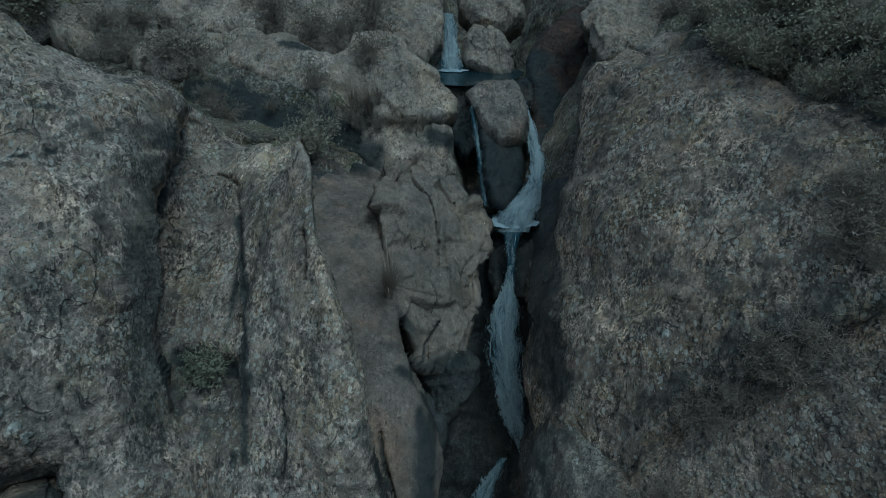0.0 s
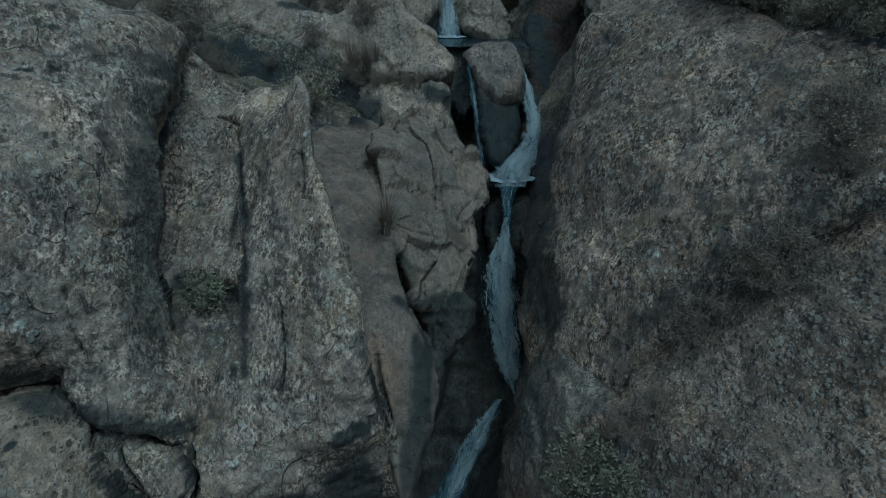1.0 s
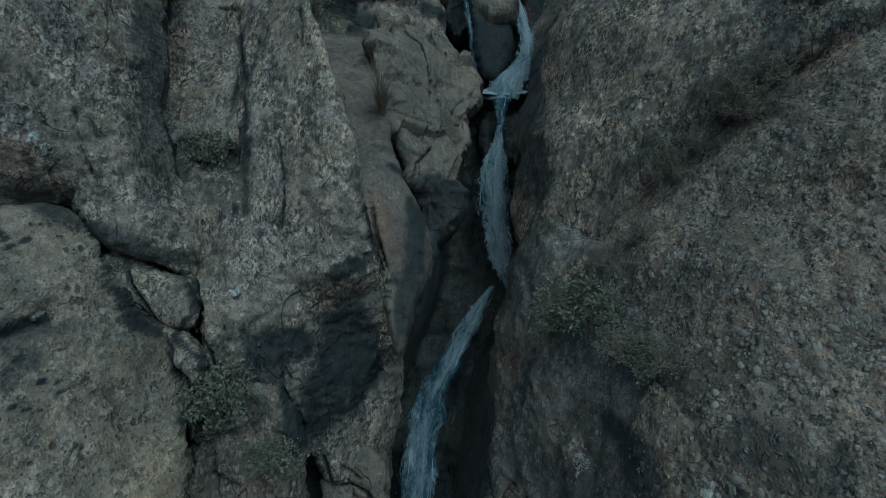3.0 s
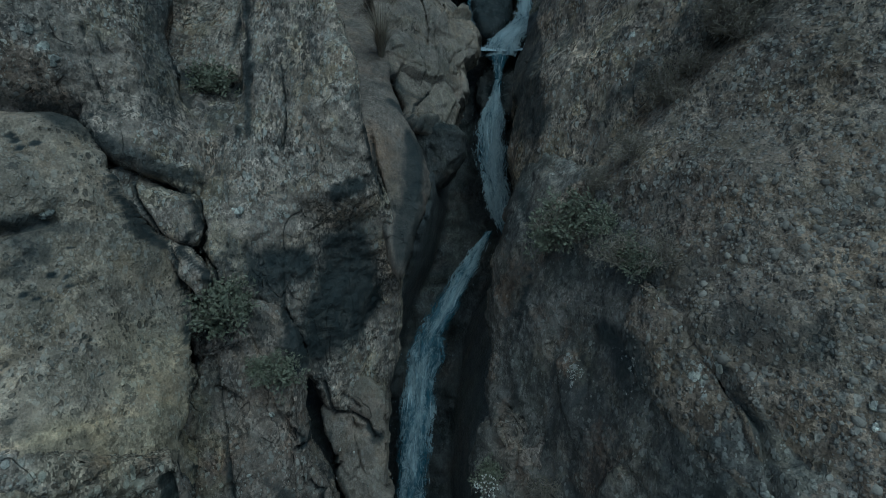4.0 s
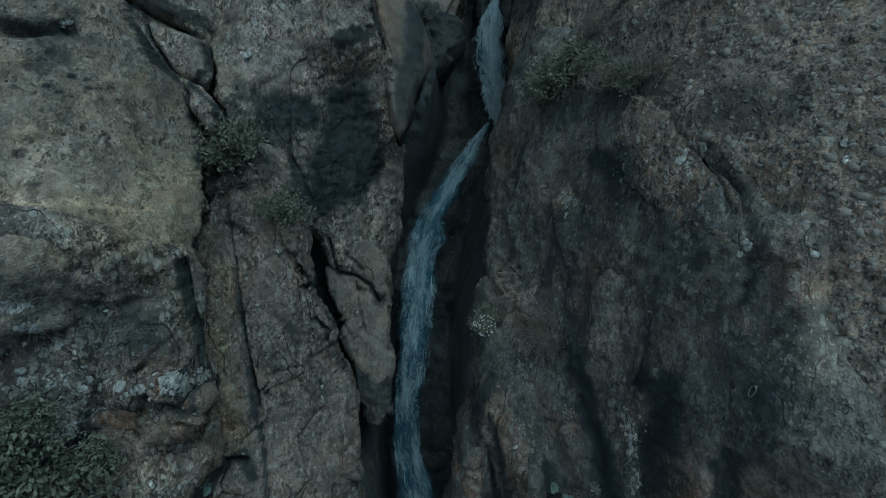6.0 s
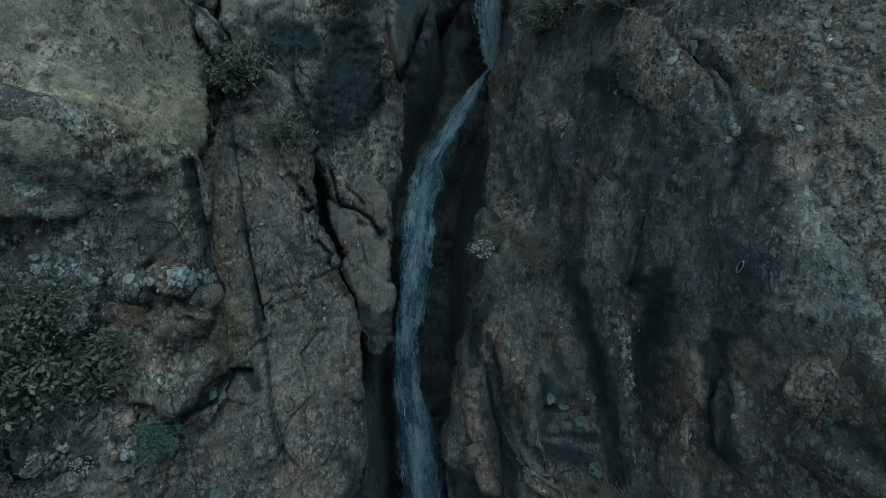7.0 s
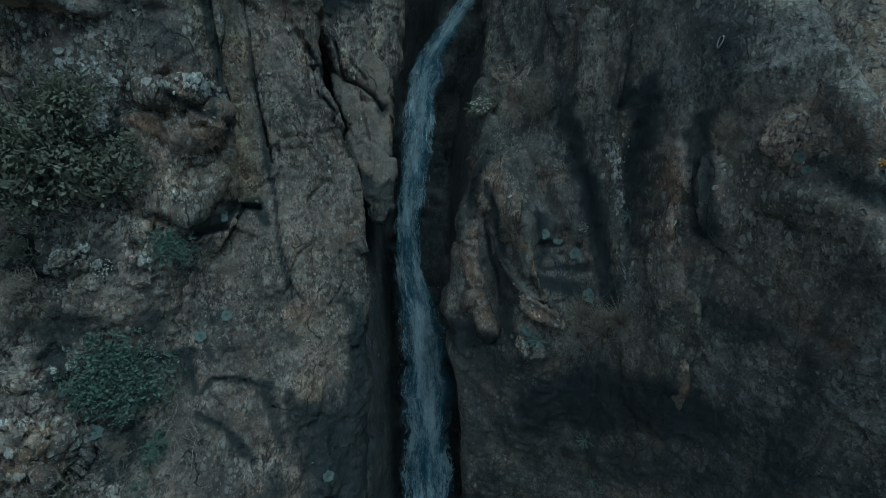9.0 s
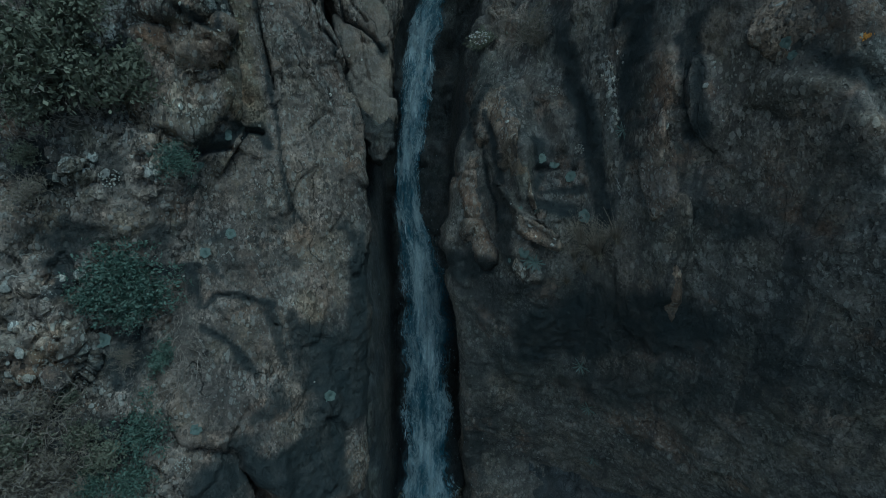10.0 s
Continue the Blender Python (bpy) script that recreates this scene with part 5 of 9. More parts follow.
mark("groove", 0.025, 0.07, [(-2.71, -10.69, 4.66), (-2.60, -10.54, 4.73), (-2.38, -10.55, 4.79), (-2.18, -10.64, 4.92)])
mark("dark", 0.05, 0.85, [(-2.71, -10.69, 4.66), (-2.60, -10.54, 4.73), (-2.38, -10.55, 4.79), (-2.18, -10.64, 4.92), (-2.02, -10.70, 4.98)])
mark("groove", 0.025, 0.07, [(-2.71, -10.93, 4.60), (-2.51, -11.07, 4.67), (-2.35, -11.22, 4.69), (-2.22, -11.44, 4.71), (-2.13, -11.55, 4.74)])
mark("dark", 0.07, 0.85, [(-2.71, -10.93, 4.60), (-2.51, -11.07, 4.67), (-2.35, -11.22, 4.69), (-2.22, -11.44, 4.71), (-2.13, -11.55, 4.74)])
mark("dark", 0.06, 0.8, [(-2.09, -10.70, 4.97), (-1.93, -10.99, 4.92), (-1.84, -11.42, 4.89)])
mark("groove", 0.02, 0.06, [(-2.09, -10.70, 4.97), (-1.93, -10.99, 4.92), (-1.84, -11.42, 4.89)])
mark("dark", 0.08, 0.8, [(-1.79, -10.86, 5.05), (-1.71, -11.23, 5.02), (-1.67, -11.52, 5.01)])
mark("dark", 0.14, 0.75, [(-1.97, -11.75, 4.80), (-1.90, -11.97, 4.80), (-2.16, -12.08, 4.73)])
mark("dark", 0.12, 0.7, [(-2.56, -12.45, 4.59), (-2.43, -12.73, 4.61), (-2.21, -12.34, 4.66)])
mark("dark", 0.1, 0.7, [(-2.80, -9.90, 4.72), (-2.62, -9.83, 4.79), (-2.53, -9.76, 4.82)])
mark("dark", 0.12, 0.55, [(-2.18, -9.31, 5.05), (-2.11, -9.61, 5.04), (-1.93, -9.68, 5.18)])
mark("dark", 0.1, 0.6, [(-1.92, -10.05, 5.15), (-1.78, -10.20, 5.16)])
mark("dark", 0.03, 0.8, [(-1.92, -9.08, 5.17), (-1.83, -9.37, 5.24), (-1.71, -9.64, 5.33)])
mark("groove", 0.02, 0.05, [(-1.92, -9.08, 5.17), (-1.83, -9.37, 5.24), (-1.71, -9.64, 5.33)])
mark("dark", 0.08, 0.75, [(-2.82, -8.95, 4.56), (-2.68, -8.75, 4.70), (-2.49, -8.62, 4.67)])
mark("dark", 0.06, 0.7, [(-2.42, -8.43, 5.23), (-2.22, -8.37, 5.18), (-2.07, -8.63, 5.16)])
mark("dark", 0.35, 0.35, [(-2.51, -10.04, 4.77), (-2.09, -10.19, 4.97), (-2.36, -10.81, 4.73), (-2.16, -11.17, 4.74)])
mark("dark", 0.3, 0.35, [(-2.62, -11.60, 4.52), (-2.44, -11.95, 4.56), (-2.54, -12.32, 4.46)])
mark("rust", 0.15, 0.5, [(-2.03, -11.24, 4.77), (-1.94, -11.47, 4.82)])
mark("olive", 0.12, 0.5, [(-1.64, -10.65, 5.18), (-1.50, -10.89, 5.23)])
mark("dark", 0.05, 0.7, [(-2.69, -10.18, 4.70), (-2.53, -10.32, 4.72)])
mark("dark", 0.2, 0.7, [(-2.15, -12.35, 4.69), (-2.18, -12.87, 4.75)])
mark("ridge", 0.08, 0.08, [(-1.93, -12.24, 4.76), (-1.82, -12.66, 4.75), (-1.78, -13.00, 4.72)])
# right wall: darker tone at the gorge edge, paler tone farther out
mark("dark", 0.3, 0.5, [(0.70, -6.72, 6.35), (0.73, -7.13, 6.20), (0.75, -7.58, 6.02)])
mark("pale", 0.35, 0.35, [(1.69, -5.21, 5.61), (2.05, -5.58, 4.81), (2.18, -6.11, 4.23)])
mark("pale", 0.3, 0.3, [(1.83, -6.81, 5.10), (2.22, -6.64, 4.31)])

# ---- stone masses ----
far_a = rock("boulder", "grey lichen-covered boulder on the hillside above the falls", rock_grey, (-8.24, 5.33), (12.5, 0.0, 0.3, 0.0, 0.0, 0),
    [(-10.32, 5.7, 0.5), (-9.52, 6.48, 0.5), (-7.79, 6.37, 0.5), (-7.2, 5.52, 0.5), (-7.67, 4.72, 0.5), (-8.92, 4.55, 0.5)],
    drop=1.0, facets=0.35, rough=1.1)
far_b = rock("boulder", "rounded grey boulder with dark undercut among shrubs", rock_grey, (-5.79, 4.23), (11.3, 0.0, 0.3, 0.0, 0.0, 0),
    [(-7.27, 4.4, 0.4), (-6.81, 5.11, 0.4), (-5.92, 5.18, 0.4), (-4.96, 4.87, 0.4), (-4.74, 4.06, 0.4), (-5.17, 3.68, 0.4), (-6.26, 3.74, 0.4), (-6.93, 3.99, 0.4)],
    drop=0.8, facets=0.35, rough=1.1)
far_c = rock("rock_slab", "broad grey rock slab on the upper hillside", rock_grey, (-4.72, 5.92), (13.2, 0.0, 0.6, 0.0, 0.0, 0),
    [(-8.12, 6.61, 0.5), (-6.55, 7.76, 0.5), (-3.6, 7.75, 0.5), (-2.55, 6.43, 0.5), (-2.57, 4.84, 0.5), (-3.94, 5.16, 0.5), (-5.5, 5.54, 0.5), (-6.88, 5.55, 0.5)],
    drop=1.0, facets=0.35, rough=1.1)
far_d = rock("rock_slab", "sloping grey rock slab beside the top waterfall", rock_grey, (-1.42, 5.89), (13.2, 0.0, 0.6, 0.0, 0.0, 0),
    [(-3.7, 6.68, 0.5), (-2.44, 7.95, 0.5), (-0.39, 7.73, 0.2), (0.04, 6.49, 0.2), (-0.02, 5.41, 0.2), (-0.55, 4.5, 0.2), (-1.35, 5.3, 0.4), (-2.23, 5.63, 0.4), (-2.89, 5.66, 0.4)],
    drop=1.2, facets=0.35, rough=1.1)
far_e = rock("boulder", "pale rounded boulder wedged beside the top waterfall", rock_grey, (1.35, 6.77), (14.2, 0.0, 0.3, 0.0, 0.0, 0),
    [(0.49, 7.96, 0.3), (2.59, 7.94, 0.3), (2.31, 6.57, 0.3), (1.57, 6.12, 0.3), (0.89, 6.34, 0.3), (0.47, 6.89, 0.3)],
    drop=1.0, facets=0.35, rough=1.1)
far_e2 = rock("boulder", "rough boulder above the dark pool", rock_grey, (1.21, 5.25), (13.6, 0.0, 0.3, 0.0, 0.0, 0),
    [(0.79, 6.36, 0.2), (1.53, 6.13, 0.2), (1.88, 5.62, 0.2), (1.81, 4.9, 0.2), (1.66, 4.41, 0.2), (1.15, 4.71, 0.2), (0.55, 5.04, 0.2), (0.53, 5.8, 0.2)],
    drop=1.0, facets=0.5, rough=1.1)
far_g = rock("rock_slab", "grey rock slab at the crest of the slope", rock_grey, (-11.53, 5.99), (12.8, 0.0, 0.6, 0.0, 0.0, 0),
    [(-14.28, 5.37, 0.5), (-14.92, 7.7, 0.5), (-12.7, 7.77, 0.5), (-10.75, 7.07, 0.5), (-9.74, 5.94, 0.5), (-10.27, 5.05, 0.5), (-12.17, 5.33, 0.5)],
    drop=1.0, facets=0.35, rough=1.1)
upper_slab = rock("rock_slab", "long pale lichen-covered slab sloping down to the pool", rock_grey, (-1.87, 3.45), (11.063, 0.062, 0.5, -0.0, 0.0, 0),
    [(-5.34, 4.72, 0.35), (-4.81, 5.33, 0.35), (-3.51, 5.02, 0.35), (-2.6, 4.59, 0.35), (-2.06, 5.23, 0.35), (-1.22, 5.25, 0.35), (-0.53, 4.43, 0.2), (0.22, 3.56, 0.2), (0.32, 2.95, 0.2), (-0.15, 2.67, 0.2), (-1.06, 2.7, 0.3), (-1.82, 2.74, 0.3), (-2.36, 2.91, 0.3), (-3.14, 3.25, 0.3), (-3.93, 3.53, 0.3), (-4.73, 3.96, 0.3)],
    drop=1.2, facets=0.35, rough=1.1)
# dark soil; the stains put the undercut's shade into its colour
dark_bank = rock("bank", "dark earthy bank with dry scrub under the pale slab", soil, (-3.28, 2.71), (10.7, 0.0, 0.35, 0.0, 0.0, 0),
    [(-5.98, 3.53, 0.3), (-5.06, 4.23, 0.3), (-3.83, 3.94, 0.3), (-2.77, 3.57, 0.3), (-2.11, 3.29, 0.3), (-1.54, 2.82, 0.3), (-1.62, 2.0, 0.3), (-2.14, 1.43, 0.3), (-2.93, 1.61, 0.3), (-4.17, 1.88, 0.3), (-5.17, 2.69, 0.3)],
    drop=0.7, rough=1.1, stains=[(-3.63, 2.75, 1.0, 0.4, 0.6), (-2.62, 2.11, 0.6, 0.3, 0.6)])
upper_block = rock("boulder", "rounded rock with dry grass below the sloping slab", rock_grey, (-0.88, 1.94), (10.6, 0.1, 0.5, 0.0, 0.0, 0),
    [(-2.25, 1.69, 0.4), (-2.1, 2.73, 0.4), (-1.2, 3.05, 0.4), (-0.23, 2.98, 0.4), (0.19, 2.66, 0.25), (0.26, 1.71, 0.25), (0.08, 1.17, 0.25), (-0.99, 1.1, 0.4), (-1.94, 1.28, 0.4)],
    drop=0.9, facets=0.4, rough=1.1)
# wet stone, coloured darker still for the shade of its neighbours
mid_boulder = rock("boulder", "wet boulder splitting the stream in two, darkened for shade", rock_wet, (1.27, 2.56), (11.439, 0.299, 0.384, 0.0, 0.0, 0),
    [(0.56, 3.64, 0.25), (1.0, 3.99, 0.25), (1.68, 4.01, 0.25), (1.89, 3.54, 0.15), (1.89, 2.72, 0.15), (1.72, 1.39, 0.15), (1.31, 0.81, 0.15), (1.0, 1.1, 0.15), (0.84, 2.57, 0.15)],
    drop=1.2, stains=[(1.31, 1.62, 0.9, 0.95, 1), (0.82, 2.25, 0.15, 0.9, 0.8)])
boulder_cap = rock("rock_slab", "dry brown cap of the boulder in the stream", rock_smooth, (1.27, 3.3), (11.48, 0.1, 0.5, 0.0, 0.0, 0),
    [(0.52, 3.62, 0.2), (0.98, 4.02, 0.25), (1.7, 4.03, 0.25), (1.93, 3.56, 0.12), (1.92, 3.0, 0.1), (1.82, 2.45, 0.3), (1.3, 2.2, 0.3), (0.84, 2.75, 0.2), (0.7, 3.2, 0.12)],
    drop=0.7, rough=0.8)
pool_lip = rock("boulder", "dark wet ledge holding back the upper pool", rock_wet, (0.45, 3.20), (12.0, 0.0, 0.3, 0.0, 0.0, 0),
    [(-0.16, 3.86, 0.1), (0.25, 4.02, 0.1), (0.99, 4.04, 0.1), (1.07, 3.52, 0.1), (0.92, 2.47, 0.1), (0.43, 2.1, 0.1), (0.11, 2.69, 0.1), (-0.02, 3.36, 0.1)],
    drop=0.6, facets=0.4)
pool_lip_b = rock("boulder", "dark wet stone beside the upper pool outlet", rock_wet, (1.91, 3.83), (12.6, 0.0, 0.2, 0.0, 0.0, 0),
    [(1.66, 4.1, 0.08), (1.95, 4.21, 0.08), (2.2, 4.13, 0.08), (2.22, 3.65, 0.08), (1.88, 3.48, 0.08), (1.67, 3.65, 0.08)],
    drop=0.5, facets=0.4)
lip_rock = rock("boulder", "dark wet rock lip under the small pool", rock_wet, (1.49, -0.23), (10.75, 0.0, 0.5, 0.0, 0.0, 0),
    [(0.99, 0.21, 0.15), (1.25, 0.39, 0.15), (1.77, 0.39, 0.15), (2.09, 0.21, 0.15), (2.06, -0.35, 0.15), (1.91, -1.06, 0.15), (1.11, -1.06, 0.15), (0.94, -0.41, 0.15)],
    drop=0.7, facets=0.4)
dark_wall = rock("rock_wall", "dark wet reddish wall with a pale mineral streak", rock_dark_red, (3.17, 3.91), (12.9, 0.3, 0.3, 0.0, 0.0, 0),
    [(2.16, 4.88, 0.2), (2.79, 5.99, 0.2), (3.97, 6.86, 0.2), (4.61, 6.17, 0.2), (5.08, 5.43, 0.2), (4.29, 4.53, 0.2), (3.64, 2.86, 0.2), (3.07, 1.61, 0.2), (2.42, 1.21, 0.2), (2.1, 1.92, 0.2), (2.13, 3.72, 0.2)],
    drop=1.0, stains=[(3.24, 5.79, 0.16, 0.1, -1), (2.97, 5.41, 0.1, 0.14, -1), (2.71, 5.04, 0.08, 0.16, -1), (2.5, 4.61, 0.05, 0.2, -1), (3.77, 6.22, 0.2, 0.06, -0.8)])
right_bank = rock("bank", "earthy bank under the heath shrubs", soil, (6.32, 2.54), (8.2, -0.45, 0.7, 0.0, 0.0, 0),
    [(5.15, 3.51, 0.3), (5.86, 3.99, 0.3), (6.68, 4.09, 0.3), (7.39, 3.9, 0.3), (8.54, 3.25, 0.3), (7.43, 0.78, 0.3), (6.78, 1.37, 0.3), (6.43, 1.7, 0.3), (6.02, 2.03, 0.3), (5.68, 2.5, 0.3), (5.34, 2.96, 0.3)],
    drop=0.8, rough=1.6)
right_slab = rock("rock_slab", "flat grey slabs above the big boulder", rock_grey, (5.03, 5.03), (11.5, 0.0, 0.6, 0.0, 0.0, 0),
    [(3.34, 5.72, 0.4), (4.47, 6.81, 0.4), (7.45, 6.79, 0.4), (7.33, 4.94, 0.4), (5.85, 4.19, 0.4), (4.66, 4.18, 0.4), (3.65, 4.23, 0.4)],
    drop=0.8, facets=0.35, rough=1.1)
right_knob = rock("boulder", "low grey knob behind the big boulder", rock_grey, (4.63, 3.79), (9.8, 0.0, 0.3, 0.0, 0.0, 0),
    [(3.82, 4.02, 0.3), (4.45, 4.36, 0.3), (5.3, 4.46, 0.3), (5.84, 3.82, 0.3), (5.21, 3.41, 0.3), (4.04, 3.45, 0.3)],
    drop=0.6, facets=0.35, rough=1.1)
far_f = rock("rock_slab", "pale flat rocks at the edge of the shrubs", rock_grey, (8.45, 5.88), (12.5, 0.0, 0.6, 0.0, 0.0, 0),
    [(7.18, 6.17, 0.4), (8.38, 6.86, 0.4), (10.54, 6.85, 0.4), (10.42, 5.94, 0.4), (8.77, 5.53, 0.4), (7.49, 5.34, 0.4)],
    drop=0.8, facets=0.35, rough=1.1)
left_dome = rock("rock_buttress", "massive olive-grey granite dome patched with lichen", rock_lichen, (-4.14, -0.63), (5.032, 0.763, 0.273, 0.043, 0.097, 0.089),
    [(-5.86, 2.85, 0.7), (-5.41, 2.88, 0.7), (-4.93, 2.53, 0.7), (-4.51, 2.34, 0.7), (-4.1, 2.42, 0.7), (-3.77, 2.11, 0.35), (-3.65, 1.38, 0.35), (-3.65, 0.8, 0.35), (-3.59, 0.15, 0.35), (-3.41, -0.81, 0.35), (-3.39, -1.31, 0.4), (-3.28, -1.69, 0.5), (-3.05, -2.25, 0.5), (-2.66, -2.83, 0.5), (-2.74, -3.42, 0.3), (-2.89, -3.88, 0.15), (-3.02, -3.26, 0.15), (-3.25, -3.06, 0.15), (-3.57, -2.91, 0.15), (-3.74, -2.73, 0.15), (-4.1, -2.44, 0.3), (-4.45, -2.42, 0.3), (-5.12, -2.51, 0.3)],
    drop=1.1, rough=1.2, grooves=[([(-3.91, -0.93), (-3.82, -1.55), (-3.76, -2.03)], 0.05, 0.06)], bumps=[(-4.19, 0.02, 0.3, 0.8, -0.17), (-3.51, -0.27, 0.3, 0.8, 0.19), (-4.07, -2.22, 0.7, 0.25, 0.3)], stains=[(-4.07, -2.28, 0.7, 0.16, 0.6), (-3.65, 1.28, 0.12, 0.5, 0.8), (-3.4, -0.51, 0.1, 0.9, 0.7), (-4.05, 0.69, 0.6, 0.8, -0.25), (-3.04, -2.26, 0.2, 0.6, -0.3)])
left_panel = rock("rock_slab", "recessed brownish panel of smooth rock between two ribs", rock_lichen, (-3.21, -0.04), (7.303, -0.023, 0.4, -0.06, 0.028, -0.073),
    [(-4.85, 2.44, 0.12), (-4.53, 2.4, 0.12), (-4.15, 2.3, 0.12), (-3.86, 2.07, 0.12), (-3.58, 1.78, 0.12), (-3.29, 1.68, 0.12), (-2.81, 1.71, 0.12), (-2.49, 0.42, 0.2), (-2.26, -0.88, 0.2), (-2.07, -1.98, 0.2), (-2.18, -2.91, 0.4), (-3.13, -2.73, 0.4), (-3.86, -2.2, 0.4), (-4.47, -1.42, 0.4), (-4.96, 0.1, 0.4), (-5.05, 1.43, 0.4)],
    drop=0.7, bumps=[(-3.6, 1.95, 1.1, 0.6, 0.7), (-3.63, 0.87, 0.5, 1.2, 0.34), (-3.63, 0.87, 0.5, 1.2, 0.15), (-2.48, -2.35, 0.5, 1.2, 0.17), (-2.8, -1.6, 0.25, 0.25, 0.2)], stains=[(-4.25, 0.95, 0.2, 0.8, 0.8), (-2.88, -0.07, 0.08, 1.1, 0.8), (-3.08, -1.59, 0.4, 0.25, 0.6)])
left_ridge = rock("rock_ridge", "sharp pale rock rib running down to a dark stained foot", rock_lichen, (-1.76, -2.58), (5.737, -0.046, 0.012, 0.13, -0.267, 0.062),
    [(-3.45, 1.31, 0.12), (-3.33, 1.65, 0.12), (-2.65, 1.7, 0.12), (-2.27, 1.82, 0.04), (-1.73, 1.13, 0.04), (-1.57, 0.29, 0.04), (-1.31, -0.31, 0.05), (-1.1, -1.0, 0.05), (-0.88, -1.62, 0.05), (-0.8, -2.31, 0.05), (-0.74, -2.67, 0.05), (-0.53, -3.27, 0.05), (-0.48, -3.97, 0.05), (-0.49, -4.85, 0.12), (-0.45, -4.23, 0.12), (-0.5, -4.9, 0.12), (-0.64, -6.02, 0.12), (-0.81, -7.06, 0.2), (-1.14, -6.48, 0.2), (-1.49, -6.26, 0.2), (-1.71, -5.64, 0.2), (-1.9, -4.92, 0.2), (-2.41, -4.57, 0.2), (-2.78, -4.34, 0.2), (-2.96, -3.85, 0.3), (-3.23, -3.12, 0.3), (-3.16, -2.99, 0.5), (-2.95, -2.39, 0.5), (-2.72, -1.76, 0.5), (-2.49, -1.81, 0.2), (-2.63, -0.89, 0.15), (-3.0, 0.17, 0.15)],
    drop=1.1, rough=1.2, bumps=[(-0.93, -6.35, 1.2, 0.5, -0.24), (-0.69, -4.27, 0.5, 1.2, 0.19), (-1.15, -2.26, 0.3, 0.8, -0.16), (-2.38, 1.75, 0.3, 0.8, 0.24), (-2.38, 1.75, 0.3, 0.8, 0.19), (-1.1, -3.2, 0.55, 0.2, -0.15), (-1.23, -4.06, 0.4, 0.55, 0.2)], stains=[(-1.06, -4.15, 0.45, 0.75, 0.95), (-1.34, -4.74, 0.55, 0.5, 0.95), (-2.03, -4.2, 0.4, 0.45, 0.85), (-2.42, -3.89, 0.2, 0.3, 0.7), (-0.89, -3.01, 0.3, 0.1, 0.5), (-1.22, -1.13, 0.2, 1.1, -0.5), (-1.98, -0.2, 0.25, 0.7, -0.35), (-2.43, -0.84, 0.06, 1.2, 0.6)])
# the low stains are a wet strip with the slab's shade painted in
mid_slab = rock("rock_slab", "smooth tan-grey slab leaning beside the sharp rib", rock_tan, (-0.93, -1.17), (7.36, 0.165, 0.75, -0.019, -0.003, 0.12),
    [(-2.79, 1.74, 0.06), (-2.21, 1.78, 0.06), (-1.88, 1.47, 0.06), (-1.76, 1.7, 0.06), (-1.32, 1.58, 0.06), (-0.93, 1.26, 0.08), (-0.72, 0.42, 0.08), (-0.69, -0.6, 0.08), (-0.63, -1.21, 0.08), (-0.44, -1.71, 0.08), (-0.21, -2.17, 0.12), (-0.08, -2.5, 0.14), (-0.04, -2.74, 0.14), (-0.06, -3.13, 0.14), (-0.16, -3.5, 0.1), (-0.25, -3.9, 0.08), (-0.44, -4.32, 0.08), (-0.63, -3.77, 0.1), (-0.78, -3.44, 0.1), (-1.04, -2.7, 0.1), (-1.21, -2.29, 0.1), (-1.49, -1.41, 0.1), (-1.82, -0.57, 0.1), (-2.24, 0.33, 0.1)],
    drop=0.9, rough=0.35, facets=0.1, stains=[(-2.02, 0.69, 0.2, 0.2, 0.35), (-0.86, -2.22, 0.18, 0.5, -0.25), (-0.68, -1.21, 0.12, 0.4, 0.35), (-0.26, -2.8, 0.2, 0.6, 0.6), (-0.31, -3.71, 0.4, 0.6, 0.8), (-0.16, -2.64, 0.12, 0.5, 0.8)], bumps=[(-0.81, -2.26, 0.3, 0.8, -0.22)])
mid_block = rock("rock_outcrop", "fractured angular grey outcrop above the gorge", rock_block_grey, (-0.13, 0.19), (8.842, 0.55, 0.644, -0.034, -0.04, 0.111),
    [(-1.22, 1.12, 0.05), (-1.03, 1.58, 0.05), (-0.74, 1.48, 0.05), (-0.58, 1.81, 0.05), (-0.32, 1.71, 0.05), (-0.21, 1.32, 0.05), (0.2, 1.41, 0.05), (0.49, 1.09, 0.05), (0.74, 0.89, 0.07), (0.95, 0.43, 0.07), (0.86, -0.01, 0.07), (0.67, -0.35, 0.07), (0.69, -1.02, 0.07), (0.43, -1.89, 0.07), (0.04, -1.97, 0.07), (-0.35, -1.81, 0.07), (-0.59, -1.42, 0.07), (-0.79, -0.96, 0.07), (-0.9, -0.27, 0.07), (-1.08, 0.38, 0.07)],
    facets=0.95, rough=0.25, drop=0.9, stains=[(0.05, -1.8, 0.4, 0.15, 0.7), (-0.43, -1.4, 0.15, 0.3, 0.6)], bumps=[(-0.68, -0.26, 0.3, 0.3, -0.19)])
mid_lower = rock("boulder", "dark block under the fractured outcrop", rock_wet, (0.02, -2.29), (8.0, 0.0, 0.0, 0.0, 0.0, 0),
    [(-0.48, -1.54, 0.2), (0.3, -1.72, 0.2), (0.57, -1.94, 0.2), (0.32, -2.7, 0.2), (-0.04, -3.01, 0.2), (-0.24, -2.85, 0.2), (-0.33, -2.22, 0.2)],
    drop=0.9)
